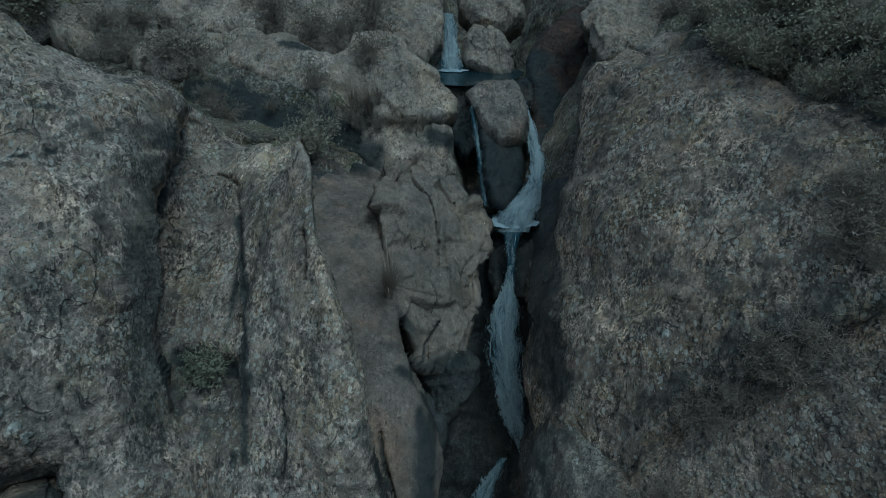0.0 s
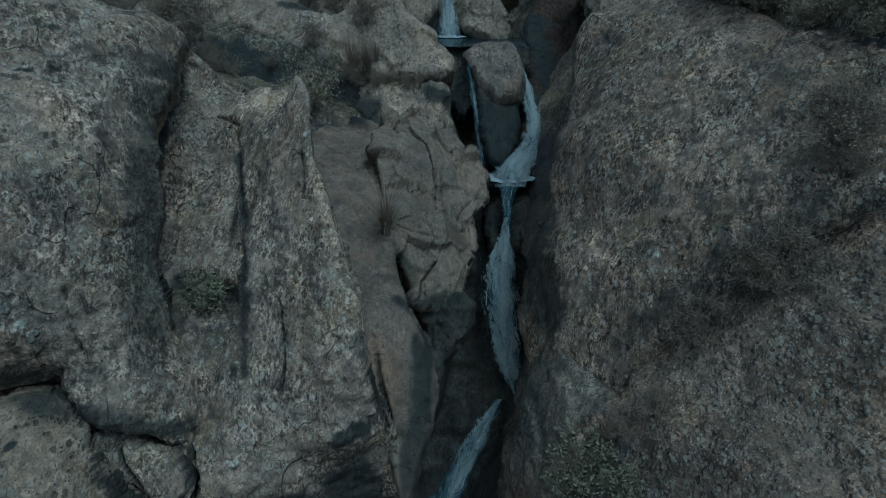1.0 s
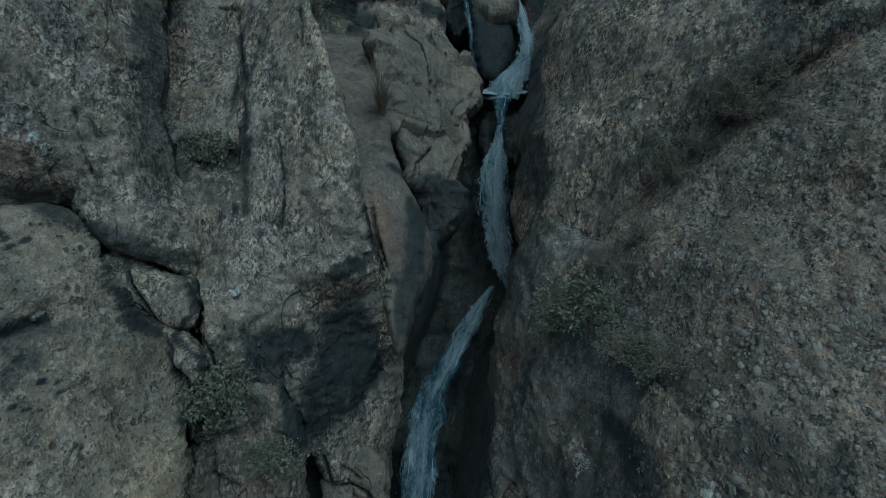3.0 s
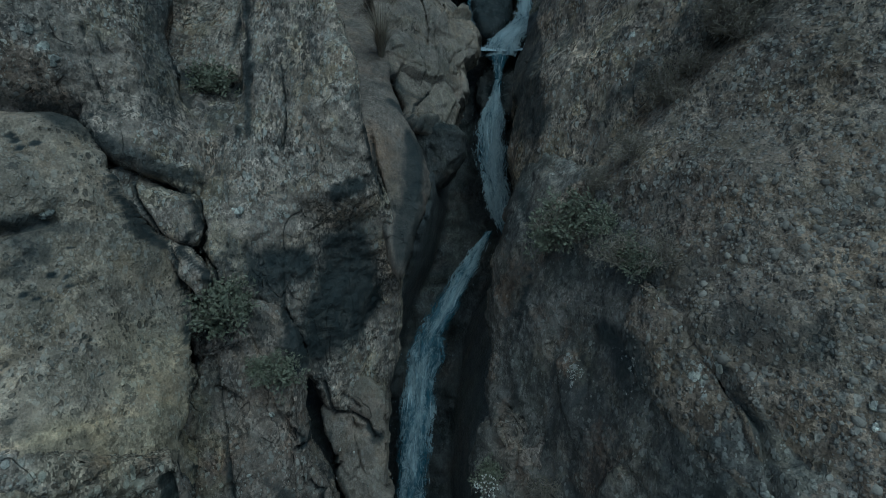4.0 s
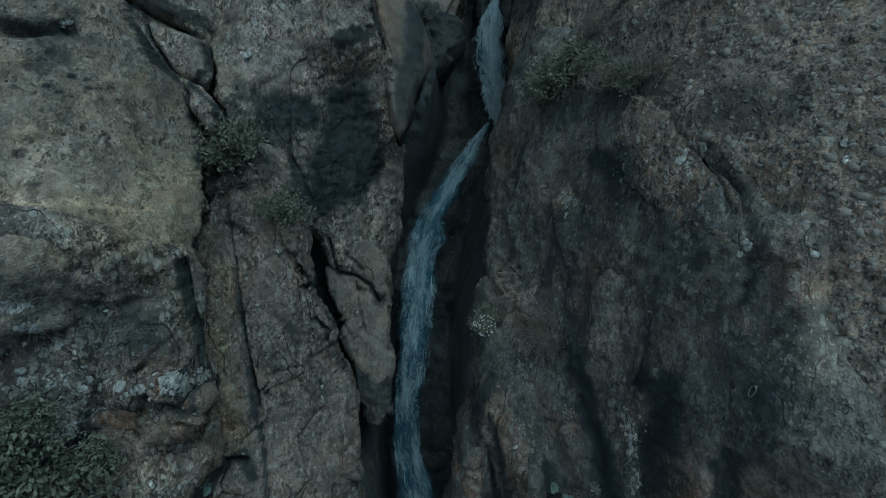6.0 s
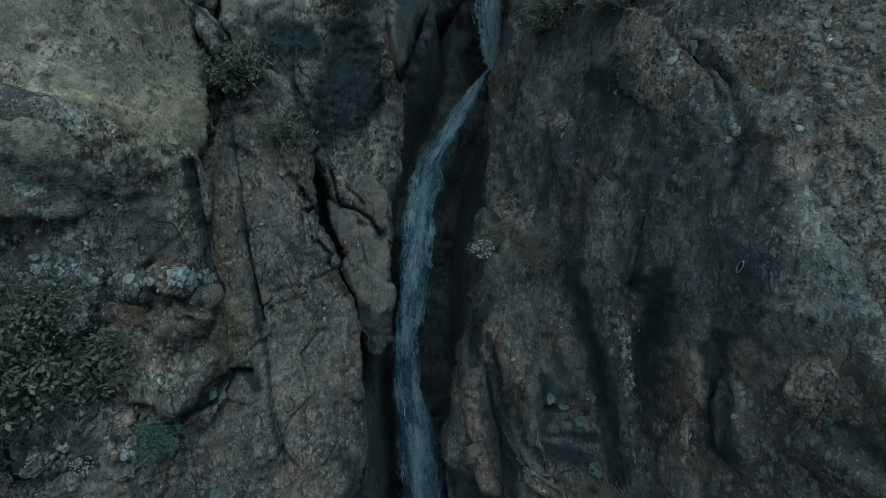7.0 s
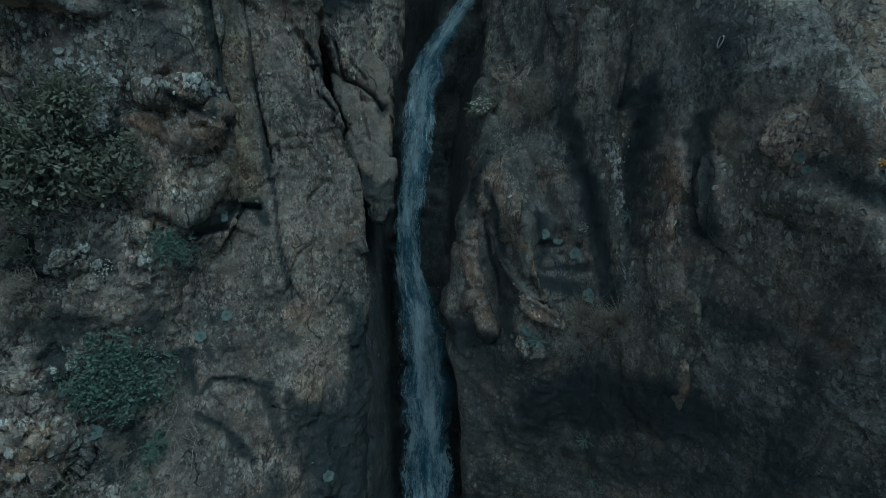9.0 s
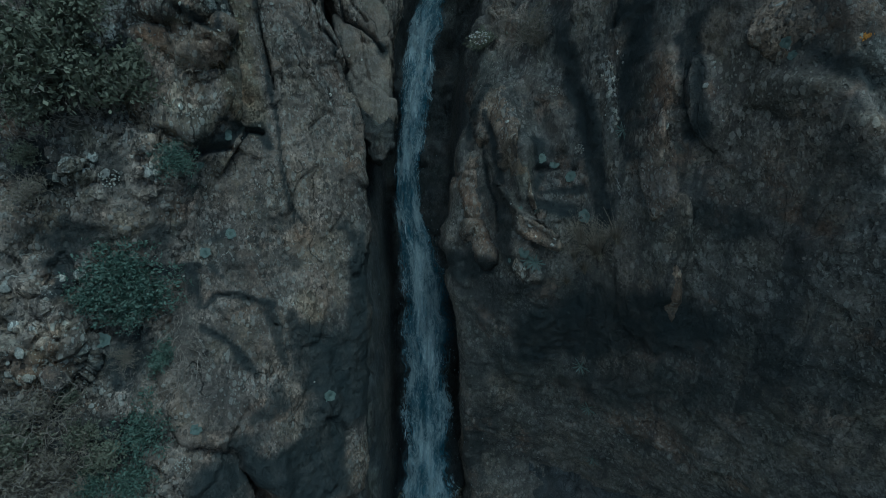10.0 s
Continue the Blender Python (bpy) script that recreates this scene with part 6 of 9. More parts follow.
crack_stone = rock("stone", "flat stone jammed in a diagonal crack", rock_lichen, (-3.19, -3.42), (5.38, 0.154, -0.02, -0.0, 0.0, 0),
    [(-3.77, -2.96, 0.12), (-3.61, -2.87, 0.12), (-3.24, -3.12, 0.12), (-2.88, -3.27, 0.12), (-2.78, -3.69, 0.12), (-2.93, -3.91, 0.12), (-3.22, -3.74, 0.12), (-3.52, -3.51, 0.12), (-3.72, -3.28, 0.12)],
    drop=0.5)
notch_rock = rock("rock_block", "dark shrubby block filling the notch above the column", rock_column, (-2.34, -4.90), (5.75, 0.1, 0.0, 0.0, 0.0, 0),
    [(-3.07, -4.05, 0.12), (-2.65, -4.17, 0.12), (-2.31, -4.41, 0.12), (-1.85, -4.69, 0.12), (-1.51, -5.49, 0.12), (-1.94, -5.89, 0.12), (-2.72, -5.55, 0.12), (-3.06, -4.91, 0.12)],
    drop=0.6, stains=[(-2.24, -4.89, 0.4, 0.4, 0.6)])
crack_stone_b = rock("stone", "small stone jammed in a diagonal crack", rock_lichen, (-2.84, -4.11), (5.308, 0.0, 0.0, 0.0, 0.0, 0),
    [(-3.22, -3.71, 0.1), (-2.81, -3.91, 0.1), (-2.59, -4.19, 0.1), (-2.68, -4.51, 0.1), (-2.89, -4.26, 0.1), (-3.09, -4.02, 0.1)],
    drop=0.5)
left_boulder = rock("boulder", "huge smooth olive-grey boulder with dark pits", rock_pale, (-3.42, -4.48), (4.354, 0.956, 0.571, 0.114, -0.085, -0.111),
    [(-4.96, -2.59, 0.2), (-4.23, -2.42, 0.2), (-3.89, -2.45, 0.2), (-3.56, -2.83, 0.15), (-3.46, -3.21, 0.15), (-3.28, -3.54, 0.15), (-3.09, -3.8, 0.15), (-2.93, -4.15, 0.15), (-2.7, -4.81, 0.15), (-2.61, -5.2, 0.15), (-2.54, -5.67, 0.15), (-2.42, -6.2, 0.12), (-2.47, -6.62, 0.12), (-2.9, -6.65, 0.12), (-3.4, -6.6, 0.12), (-4.2, -6.4, 0.12)],
    drop=0.7, grooves=[([(-4.18, -3.77), (-3.93, -3.69), (-3.78, -3.61)], 0.12, 0.15)], bumps=[(-3.1, -6.65, 1.0, 0.55, 1.0), (-2.93, -4.52, 0.3, 0.8, 0.22), (-3.22, -5.62, 0.3, 0.8, -0.21), (-2.93, -4.52, 0.3, 0.8, 0.16), (-3.95, -3.21, 0.5, 0.25, -0.15)], stains=[(-3.17, -5.48, 0.7, 0.6, -0.45), (-3.87, -3.05, 0.6, 0.25, -0.3), (-3.94, -3.66, 0.5, 0.1, 0.6)])
left_face = rock("rock_outcrop", "dark rugged rock face below the olive boulder", rock_rubble, (-3.30, -7.21), (3.902, 0.335, -0.378, 0.035, 0.053, 0.007),
    [(-4.14, -5.5, 0.25), (-3.31, -5.51, 0.25), (-2.74, -5.8, 0.25), (-2.33, -5.99, 0.25), (-2.36, -6.67, 0.25), (-2.3, -7.34, 0.25), (-2.3, -8.2, 0.2), (-2.5, -8.78, 0.2), (-2.93, -8.94, 0.2), (-3.37, -8.72, 0.2), (-3.63, -8.14, 0.2), (-3.83, -7.77, 0.2), (-4.06, -7.41, 0.2), (-4.67, -7.07, 0.2)],
    drop=0.45, facets=0.3, bumps=[(-2.59, -6.05, 0.3, 0.8, 0.23), (-2.99, -6.41, 0.9, 0.45, 0.2)], stains=[(-3.87, -7.61, 0.5, 0.3, 0.5)])
left_column = rock("rock_column", "pale grey cracked column running down beside the gorge", rock_column, (-2.00, -9.02), (5.17, 0.549, 0.148, 0.136, -0.022, 0.008),
    [(-2.93, -5.7, 0.14), (-2.93, -5.26, 0.14), (-2.84, -5.1, 0.14), (-2.47, -5.01, 0.14), (-2.28, -4.9, 0.14), (-2.13, -4.73, 0.12), (-1.89, -4.84, 0.12), (-1.77, -5.1, 0.12), (-1.63, -5.47, 0.12), (-1.55, -6.03, 0.1), (-1.5, -6.56, 0.1), (-1.32, -6.95, 0.08), (-1.2, -7.42, 0.08), (-1.07, -7.9, 0.08), (-0.95, -8.69, 0.08), (-0.87, -9.47, 0.08), (-0.88, -10.98, 0.08), (-0.9, -12.27, 0.08), (-0.94, -13.45, 0.2), (-1.54, -13.54, 0.2), (-2.07, -13.23, 0.25), (-2.38, -12.59, 0.25), (-3.0, -12.43, 0.3), (-3.21, -11.93, 0.3), (-3.3, -11.09, 0.3), (-3.21, -10.24, 0.15), (-2.97, -9.68, 0.15), (-3.03, -9.17, 0.15), (-2.67, -8.51, 0.12), (-2.58, -8.26, 0.12), (-2.78, -7.42, 0.12), (-3.01, -6.4, 0.12)],
    facets=0.3, drop=0.9, stains=[(-1.23, -12.0, 0.42, 1.1, 1), (-1.48, -12.89, 0.6, 0.5, 1), (-1.59, -11.55, 0.25, 0.45, 0.5), (-0.97, -10.31, 0.08, 0.8, 0.6), (-2.02, -12.79, 0.4, 0.28, 0.9), (-2.32, -12.38, 0.2, 0.15, 0.8), (-0.96, -11.28, 0.1, 1.4, 0.8), (-2.68, -5.64, 0.1, 0.5, 0.4), (-2.15, -8.4, 0.1, 0.4, 0.5)], bumps=[(-1.89, -5.51, 0.3, 0.3, -0.2), (-1.35, -7.85, 0.5, 1.2, 0.15)])
slot_block = rock("rock_block", "angular fractured block at the edge of the gorge", rock_block_grey, (-0.99, -6.82), (6.924, 0.037, -0.018, -0.0, 0.0, -0),
    [(-1.64, -6.11, 0.05), (-1.39, -5.8, 0.05), (-1.02, -5.74, 0.05), (-0.64, -6.04, 0.05), (-0.61, -6.96, 0.05), (-0.65, -7.8, 0.05), (-0.89, -8.0, 0.05), (-1.23, -7.62, 0.05), (-1.47, -6.98, 0.05)],
    facets=0.7, rough=0.25, drop=0.7, stains=[(-0.8, -6.7, 0.12, 0.12, 0.8)])
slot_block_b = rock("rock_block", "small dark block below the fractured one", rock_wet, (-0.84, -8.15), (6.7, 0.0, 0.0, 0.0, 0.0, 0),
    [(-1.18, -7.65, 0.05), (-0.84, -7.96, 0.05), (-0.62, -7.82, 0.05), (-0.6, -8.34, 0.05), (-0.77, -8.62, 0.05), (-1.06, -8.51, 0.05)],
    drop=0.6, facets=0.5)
left_rubble = rock("rock_slope", "broken rubble slope overgrown with shrubs", rock_rubble, (-3.25, -10.14), (4.52, 0.342, -0.054, 0.029, 0.016, -0.066),
    [(-4.52, -6.96, 0.4), (-3.92, -7.26, 0.4), (-3.68, -7.73, 0.4), (-3.45, -8.24, 0.4), (-3.19, -8.45, 0.4), (-2.76, -8.41, 0.4), (-2.37, -8.62, 0.4), (-2.72, -9.2, 0.4), (-2.78, -10.26, 0.4), (-2.89, -11.26, 0.4), (-2.85, -12.08, 0.4), (-2.38, -12.52, 0.4), (-2.13, -13.19, 0.4), (-2.15, -13.79, 0.4), (-5.46, -13.32, 0.4)],
    facets=0.35, drop=0.6, rough=1.6, stains=[(-4.02, -9.83, 0.55, 0.22, 0.85), (-3.43, -11.1, 0.3, 0.5, 0.85), (-3.21, -9.9, 0.2, 0.3, 0.7), (-4.28, -8.96, 0.35, 0.25, 0.8), (-2.87, -9.09, 0.1, 0.3, 0.6), (-3.66, -12.22, 0.5, 0.3, 0.8), (-4.39, -11.82, 0.4, 0.1, 0.8), (-3.58, -9.05, 0.15, 0.3, 0.6), (-2.94, -11.74, 0.1, 0.4, 0.8), (-2.41, -12.81, 0.35, 0.3, 0.9)])
left_foot = rock("boulder", "brown boulder at the foot of the pale column", rock_rusty, (-2.06, -13.07), (5.231, 0.0, 0.0, 0.0, 0.0, 0),
    [(-2.49, -12.8, 0.15), (-2.41, -12.42, 0.15), (-2.1, -12.2, 0.15), (-1.88, -12.59, 0.15), (-1.81, -13.43, 0.15), (-1.87, -14.41, 0.15), (-2.54, -14.39, 0.15)],
    drop=0.5)
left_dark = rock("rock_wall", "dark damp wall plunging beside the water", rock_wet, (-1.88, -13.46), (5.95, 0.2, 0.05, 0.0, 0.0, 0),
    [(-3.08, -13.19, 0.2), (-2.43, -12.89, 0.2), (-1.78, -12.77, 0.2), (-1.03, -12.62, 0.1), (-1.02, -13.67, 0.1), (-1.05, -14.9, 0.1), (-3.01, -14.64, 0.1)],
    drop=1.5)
right_boulder = rock("boulder", "huge rounded grey boulder speckled with lichen", rock_boulder, (3.08, 0.15), (6.384, -1.042, 0.593, 0.117, -0.018, 0.111),
    [(2.56, 2.51, 0.35), (2.6, 3.03, 0.35), (2.85, 3.41, 0.35), (3.46, 3.7, 0.5), (4.5, 3.42, 0.5), (4.66, 2.75, 0.5), (4.87, 2.1, 0.5), (5.15, 1.83, 0.5), (5.38, 1.51, 0.5), (5.94, 1.14, 0.5), (5.38, -0.12, 0.5), (4.97, -0.57, 0.5), (4.43, -0.82, 0.5), (4.09, -1.09, 0.5), (3.45, -1.64, 0.5), (2.93, -2.41, 0.5), (2.54, -3.3, 0.3), (2.1, -3.5, 0.2), (1.7, -3.2, 0.2), (1.48, -2.7, 0.25), (1.42, -2.14, 0.4), (1.43, -1.46, 0.5), (1.5, -0.65, 0.6), (1.56, -0.45, 0.6), (1.74, -0.03, 0.6), (2.02, 0.71, 0.55), (2.4, 1.77, 0.4)],
    drop=2.1, grooves=[([(2.1, 1.31), (1.77, 0.37), (1.59, -0.35), (1.49, -1.03)], 0.12, 0.1), ([(2.72, 0.9), (2.88, 0.62), (3.28, 0.82)], 0.06, 0.04)], bumps=[(2.06, -0.45, 0.55, 0.55, 0.29), (2.06, -0.45, 0.55, 0.55, 0.21), (2.91, 2.71, 0.25, 0.3, 0.12)], stains=[(1.99, 0.54, 0.2, 0.7, 0.45), (2.34, -0.91, 0.3, 0.3, -0.3), (3.2, 1.08, 0.5, 0.5, -0.15)])
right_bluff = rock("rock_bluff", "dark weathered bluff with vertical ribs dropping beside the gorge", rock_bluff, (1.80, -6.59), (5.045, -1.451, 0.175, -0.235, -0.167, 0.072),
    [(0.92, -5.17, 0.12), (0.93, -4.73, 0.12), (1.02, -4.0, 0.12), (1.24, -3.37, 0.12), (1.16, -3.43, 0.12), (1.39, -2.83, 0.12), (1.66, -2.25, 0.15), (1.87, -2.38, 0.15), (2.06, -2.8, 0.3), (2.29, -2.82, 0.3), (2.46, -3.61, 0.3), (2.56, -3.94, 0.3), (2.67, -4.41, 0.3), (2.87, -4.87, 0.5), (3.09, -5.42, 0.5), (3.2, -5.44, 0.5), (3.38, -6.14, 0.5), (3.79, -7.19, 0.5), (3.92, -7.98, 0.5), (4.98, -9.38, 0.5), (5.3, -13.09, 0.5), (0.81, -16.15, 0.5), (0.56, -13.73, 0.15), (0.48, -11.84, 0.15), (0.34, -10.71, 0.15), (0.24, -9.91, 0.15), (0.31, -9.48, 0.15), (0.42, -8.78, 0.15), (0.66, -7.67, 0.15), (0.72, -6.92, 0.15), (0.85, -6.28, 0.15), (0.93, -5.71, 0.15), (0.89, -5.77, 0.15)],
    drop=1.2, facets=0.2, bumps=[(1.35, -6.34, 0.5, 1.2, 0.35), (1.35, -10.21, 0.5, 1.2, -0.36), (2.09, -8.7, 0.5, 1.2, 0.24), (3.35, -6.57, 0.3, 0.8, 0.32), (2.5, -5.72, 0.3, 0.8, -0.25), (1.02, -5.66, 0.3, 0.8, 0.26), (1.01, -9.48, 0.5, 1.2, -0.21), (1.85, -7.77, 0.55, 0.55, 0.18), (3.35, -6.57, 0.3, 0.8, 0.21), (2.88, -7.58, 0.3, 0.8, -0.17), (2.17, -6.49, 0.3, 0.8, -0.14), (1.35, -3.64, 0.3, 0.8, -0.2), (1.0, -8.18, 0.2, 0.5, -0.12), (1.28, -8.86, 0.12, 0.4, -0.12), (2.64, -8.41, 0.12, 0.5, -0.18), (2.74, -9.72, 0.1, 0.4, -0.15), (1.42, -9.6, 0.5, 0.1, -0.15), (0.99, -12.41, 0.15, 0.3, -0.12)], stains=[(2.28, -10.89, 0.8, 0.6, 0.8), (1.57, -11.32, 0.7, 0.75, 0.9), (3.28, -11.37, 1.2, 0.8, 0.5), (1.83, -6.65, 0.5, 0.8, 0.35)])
right_slope = rock("rock_slope", "broad pebbly conglomerate slope crusted with pale lichen", rock_pebble, (3.36, -5.15), (3.091, -0.696, 0.405, 0.07, -0.169, 0.079),
    [(1.6, -3.37, 0.4), (2.17, -2.79, 0.4), (2.65, -2.24, 0.4), (3.39, -1.48, 0.4), (4.1, -0.8, 0.4), (4.42, -0.51, 0.4), (5.29, -0.15, 0.4), (4.64, -2.66, 0.4), (4.0, -5.14, 0.4), (3.85, -6.71, 0.4), (4.32, -8.54, 0.4), (5.73, -9.85, 0.35), (4.22, -9.26, 0.35), (3.65, -8.54, 0.35), (3.23, -8.4, 0.35), (2.95, -8.04, 0.35), (3.14, -7.39, 0.5), (3.04, -6.87, 0.5), (2.89, -6.19, 0.5), (2.88, -5.39, 0.5), (2.8, -5.86, 0.12), (2.74, -5.63, 0.12), (2.68, -5.33, 0.12), (2.55, -4.89, 0.12), (2.43, -4.56, 0.12), (2.29, -4.21, 0.3), (2.03, -4.0, 0.3)],
    drop=0.6, stains=[(3.18, -6.75, 0.45, 0.8, -0.3), (2.42, -3.4, 0.4, 0.5, 0.3)], bumps=[(3.35, -6.57, 0.5, 1.2, 0.2), (2.84, -2.26, 1.2, 0.5, 0.2), (3.19, -3.14, 0.3, 0.3, -0.24), (2.04, -3.68, 0.55, 0.55, 0.25), (2.04, -3.68, 0.55, 0.55, 0.23)])
right_rib = rock("rock_rib", "pale ridge of pebbly rock ending in a crack", rock_pebble, (2.48, -5.20), (3.92, -1.2, 0.35, 0.0, 0.0, 0),
    [(2.09, -4.56, 0.25), (2.28, -4.23, 0.25), (2.52, -4.48, 0.25), (2.6, -4.87, 0.25), (2.73, -5.27, 0.25), (2.82, -5.73, 0.12), (2.76, -5.91, 0.12), (2.59, -5.88, 0.25), (2.39, -5.55, 0.25), (2.18, -5.12, 0.25)],
    drop=0.25)
knob_a = rock("rock_outcrop", "rusty tan nose of smooth rock beside the gorge", rock_rusty, (1.09, -8.50), (5.42, -0.2, 0.5, 0.0, 0.0, 0),
    [(0.83, -7.92, 0.22), (1.0, -7.74, 0.25), (1.27, -7.65, 0.36), (1.43, -8.04, 0.36), (1.47, -8.66, 0.25), (1.47, -9.59, 0.18), (1.35, -9.55, 0.14), (1.27, -9.04, 0.14), (1.12, -8.96, 0.18), (1.0, -8.65, 0.18), (0.83, -8.34, 0.18)],
    drop=0.5, rough=1.1, facets=0.6)
knob_b = rock("rock_outcrop", "narrow tan spur hanging into the gorge", rock_rusty, (0.63, -9.23), (5.74, -0.3, 0.1, 0.0, 0.0, 0),
    [(0.59, -8.52, 0.1), (0.71, -8.68, 0.1), (0.8, -9.16, 0.1), (0.82, -9.63, 0.1), (0.9, -10.03, 0.1), (0.8, -10.27, 0.1), (0.67, -10.11, 0.1), (0.53, -9.63, 0.1), (0.45, -9.16, 0.1), (0.51, -8.76, 0.1)],
    drop=0.5, rough=1.5, facets=0.7)
root_ledge = rock("rock_ledge", "pale rounded ledge curving across the dark wall", rock_rusty, (1.28, -9.5), (4.97, 0.0, 0.1, 0.0, 0.0, 0),
    [(0.92, -9.1, 0.06), (1.07, -9.32, 0.06), (1.18, -9.54, 0.06), (1.36, -9.62, 0.06), (1.51, -9.73, 0.06), (1.77, -9.95, 0.05), (1.7, -10.04, 0.05), (1.33, -9.9, 0.06), (1.14, -9.75, 0.06), (1.03, -9.47, 0.06)],
    drop=0.3, rough=0.5, facets=0.15)
rib_c = rock("rock_outcrop", "dark smooth tongue of rock cut off by a crack", rock_bluff, (2.13, -7.00), (4.62, 0.0, -0.3, 0.0, -0.0, 0),
    [(1.76, -6.36, 0.25), (1.89, -6.12, 0.25), (2.16, -6.11, 0.25), (2.32, -6.48, 0.07), (2.37, -7.03, 0.07), (2.35, -7.41, 0.07), (2.33, -8.25, 0.2), (2.06, -8.11, 0.2), (1.89, -7.29, 0.2)],
    drop=0.5)
rib_d = rock("rock_outcrop", "pale grey tapering spur of smooth stone", rock_column, (2.63, -8.59), (3.893, -0.023, -0.005, -0.0, 0.0, -0),
    [(2.37, -8.94, 0.3), (2.54, -8.1, 0.3), (2.75, -7.72, 0.3), (2.95, -7.98, 0.3), (3.02, -8.58, 0.3), (2.92, -9.3, 0.3), (2.5, -9.61, 0.3)],
    drop=0.5, rough=0.5)
rib_n = rock("rock_outcrop", "dark spur crusted with pale lichen flakes", rock_bluff, (2.29, -8.43), (4.596, -0.016, 0.089, -0.0, -0.0, 0),
    [(2.12, -7.61, 0.14), (2.28, -7.31, 0.14), (2.41, -7.67, 0.14), (2.46, -8.21, 0.14), (2.48, -8.73, 0.14), (2.61, -9.37, 0.14), (2.42, -9.59, 0.14), (2.22, -9.13, 0.14), (2.13, -8.4, 0.14)],
    drop=0.4, rough=0.8)
rib_o = rock("rock_outcrop", "weathered brown swelling on the dark wall", rock_bluff, (2.87, -8.45), (3.358, 0.004, -0.094, -0.0, 0.0, -0),
    [(2.67, -8.06, 0.25), (2.92, -7.93, 0.25), (3.22, -8.21, 0.25), (3.36, -8.66, 0.25), (3.15, -9.13, 0.25), (2.79, -8.9, 0.25), (2.66, -8.5, 0.25)],
    drop=0.4)
rib_e = rock("rock_outcrop", "long brown tapering spur on the dark wall", rock_rusty, (2.85, -10.00), (4.233, 0.0, 0.0, 0.0, 0.0, 0),
    [(2.71, -9.71, 0.2), (2.88, -9.26, 0.2), (3.12, -9.33, 0.2), (3.15, -9.84, 0.2), (3.04, -10.52, 0.2), (2.88, -10.87, 0.2), (2.77, -10.38, 0.2)],
    drop=0.4, rough=0.6)
shoulder_g = rock("rock_outcrop", "dark weathered shoulder with pale specks", rock_bluff, (1.98, -5.44), (5.36, -0.2, 0.382, -0.0, 0.0, 0),
    [(1.75, -4.49, 0.25), (2.31, -4.23, 0.25), (2.52, -4.49, 0.25), (2.5, -5.17, 0.25), (2.49, -5.93, 0.25), (2.31, -6.57, 0.25), (1.89, -6.68, 0.25), (1.68, -6.19, 0.25), (1.64, -5.43, 0.25)],
    drop=0.4, facets=0.2)
block_h = rock("rock_block", "brown cracked block above the gorge edge", rock_column, (1.33, -6.63), (6.05, -1.0, 0.1, 0.0, 0.0, 0),
    [(0.96, -6.39, 0.1), (1.08, -6.09, 0.1), (1.35, -6.24, 0.1), (1.66, -6.66, 0.1), (1.47, -6.95, 0.1), (1.09, -6.82, 0.1)],
    drop=0.35, facets=0.5)
block_i = rock("rock_block", "narrow slab at the lip of the gorge", rock_column, (1.08, -5.78), (6.883, 0.0, 0.0, 0.0, 0.0, 0),
    [(0.9, -5.81, 0.1), (0.98, -5.42, 0.1), (1.23, -5.32, 0.1), (1.36, -5.81, 0.1), (1.26, -6.34, 0.1), (0.98, -6.29, 0.1)],
    drop=0.35)
block_j = rock("rock_block", "brown boulder seated on the gorge wall", rock_rusty, (0.95, -8.03), (5.689, 0.045, 0.149, 0.0, 0.0, 0),
    [(0.6, -7.86, 0.15), (0.79, -7.63, 0.15), (1.1, -7.67, 0.15), (1.29, -8.08, 0.15), (1.23, -8.51, 0.15), (0.71, -8.5, 0.15)],
    drop=0.4)
wall_k = rock("rock_rib", "dark knobbly rib along the gorge edge", rock_bluff, (0.87, -6.96), (6.3, -0.4, 0.0, 0.0, 0.0, 0),
    [(0.6, -6.9, 0.12), (0.7, -6.51, 0.12), (0.93, -6.22, 0.12), (1.13, -6.58, 0.12), (1.14, -7.21, 0.12), (0.94, -7.7, 0.12), (0.66, -7.69, 0.12)],
    drop=0.4, facets=0.3)
ledge_a = rock("rock_ledge", "pinkish broken ledge on the dark outcrop", rock_rusty, (-2.79, -7.56), (4.163, 0.147, -0.039, 0.0, -0.0, -0),
    [(-3.34, -7.58, 0.15), (-3.1, -7.3, 0.15), (-2.59, -7.24, 0.15), (-2.3, -7.38, 0.15), (-2.28, -7.74, 0.15), (-2.66, -7.87, 0.15), (-3.17, -7.75, 0.15)],
    drop=0.35, facets=0.7)
ledge_b = rock("rock_ledge", "pale rough ledge crusted with white lichen", rock_rubble, (-2.66, -7.22), (3.968, 0.0, 0.0, 0.0, 0.0, 0),
    [(-3.07, -7.17, 0.12), (-2.75, -7.06, 0.12), (-2.35, -7.01, 0.12), (-2.28, -7.23, 0.12), (-2.41, -7.42, 0.12), (-2.93, -7.41, 0.12)],
    drop=0.35, facets=0.7)
ledge_c = rock("rock_ledge", "weathered ledge of conglomerate", rock_rubble, (-2.90, -8.16), (4.369, 0.0, 0.0, 0.0, 0.0, 0),
    [(-3.53, -7.88, 0.15), (-3.13, -7.78, 0.15), (-2.43, -7.84, 0.15), (-2.35, -8.23, 0.15), (-2.68, -8.7, 0.15), (-3.22, -8.57, 0.15), (-3.48, -8.23, 0.15)],
    drop=0.35, facets=0.6)
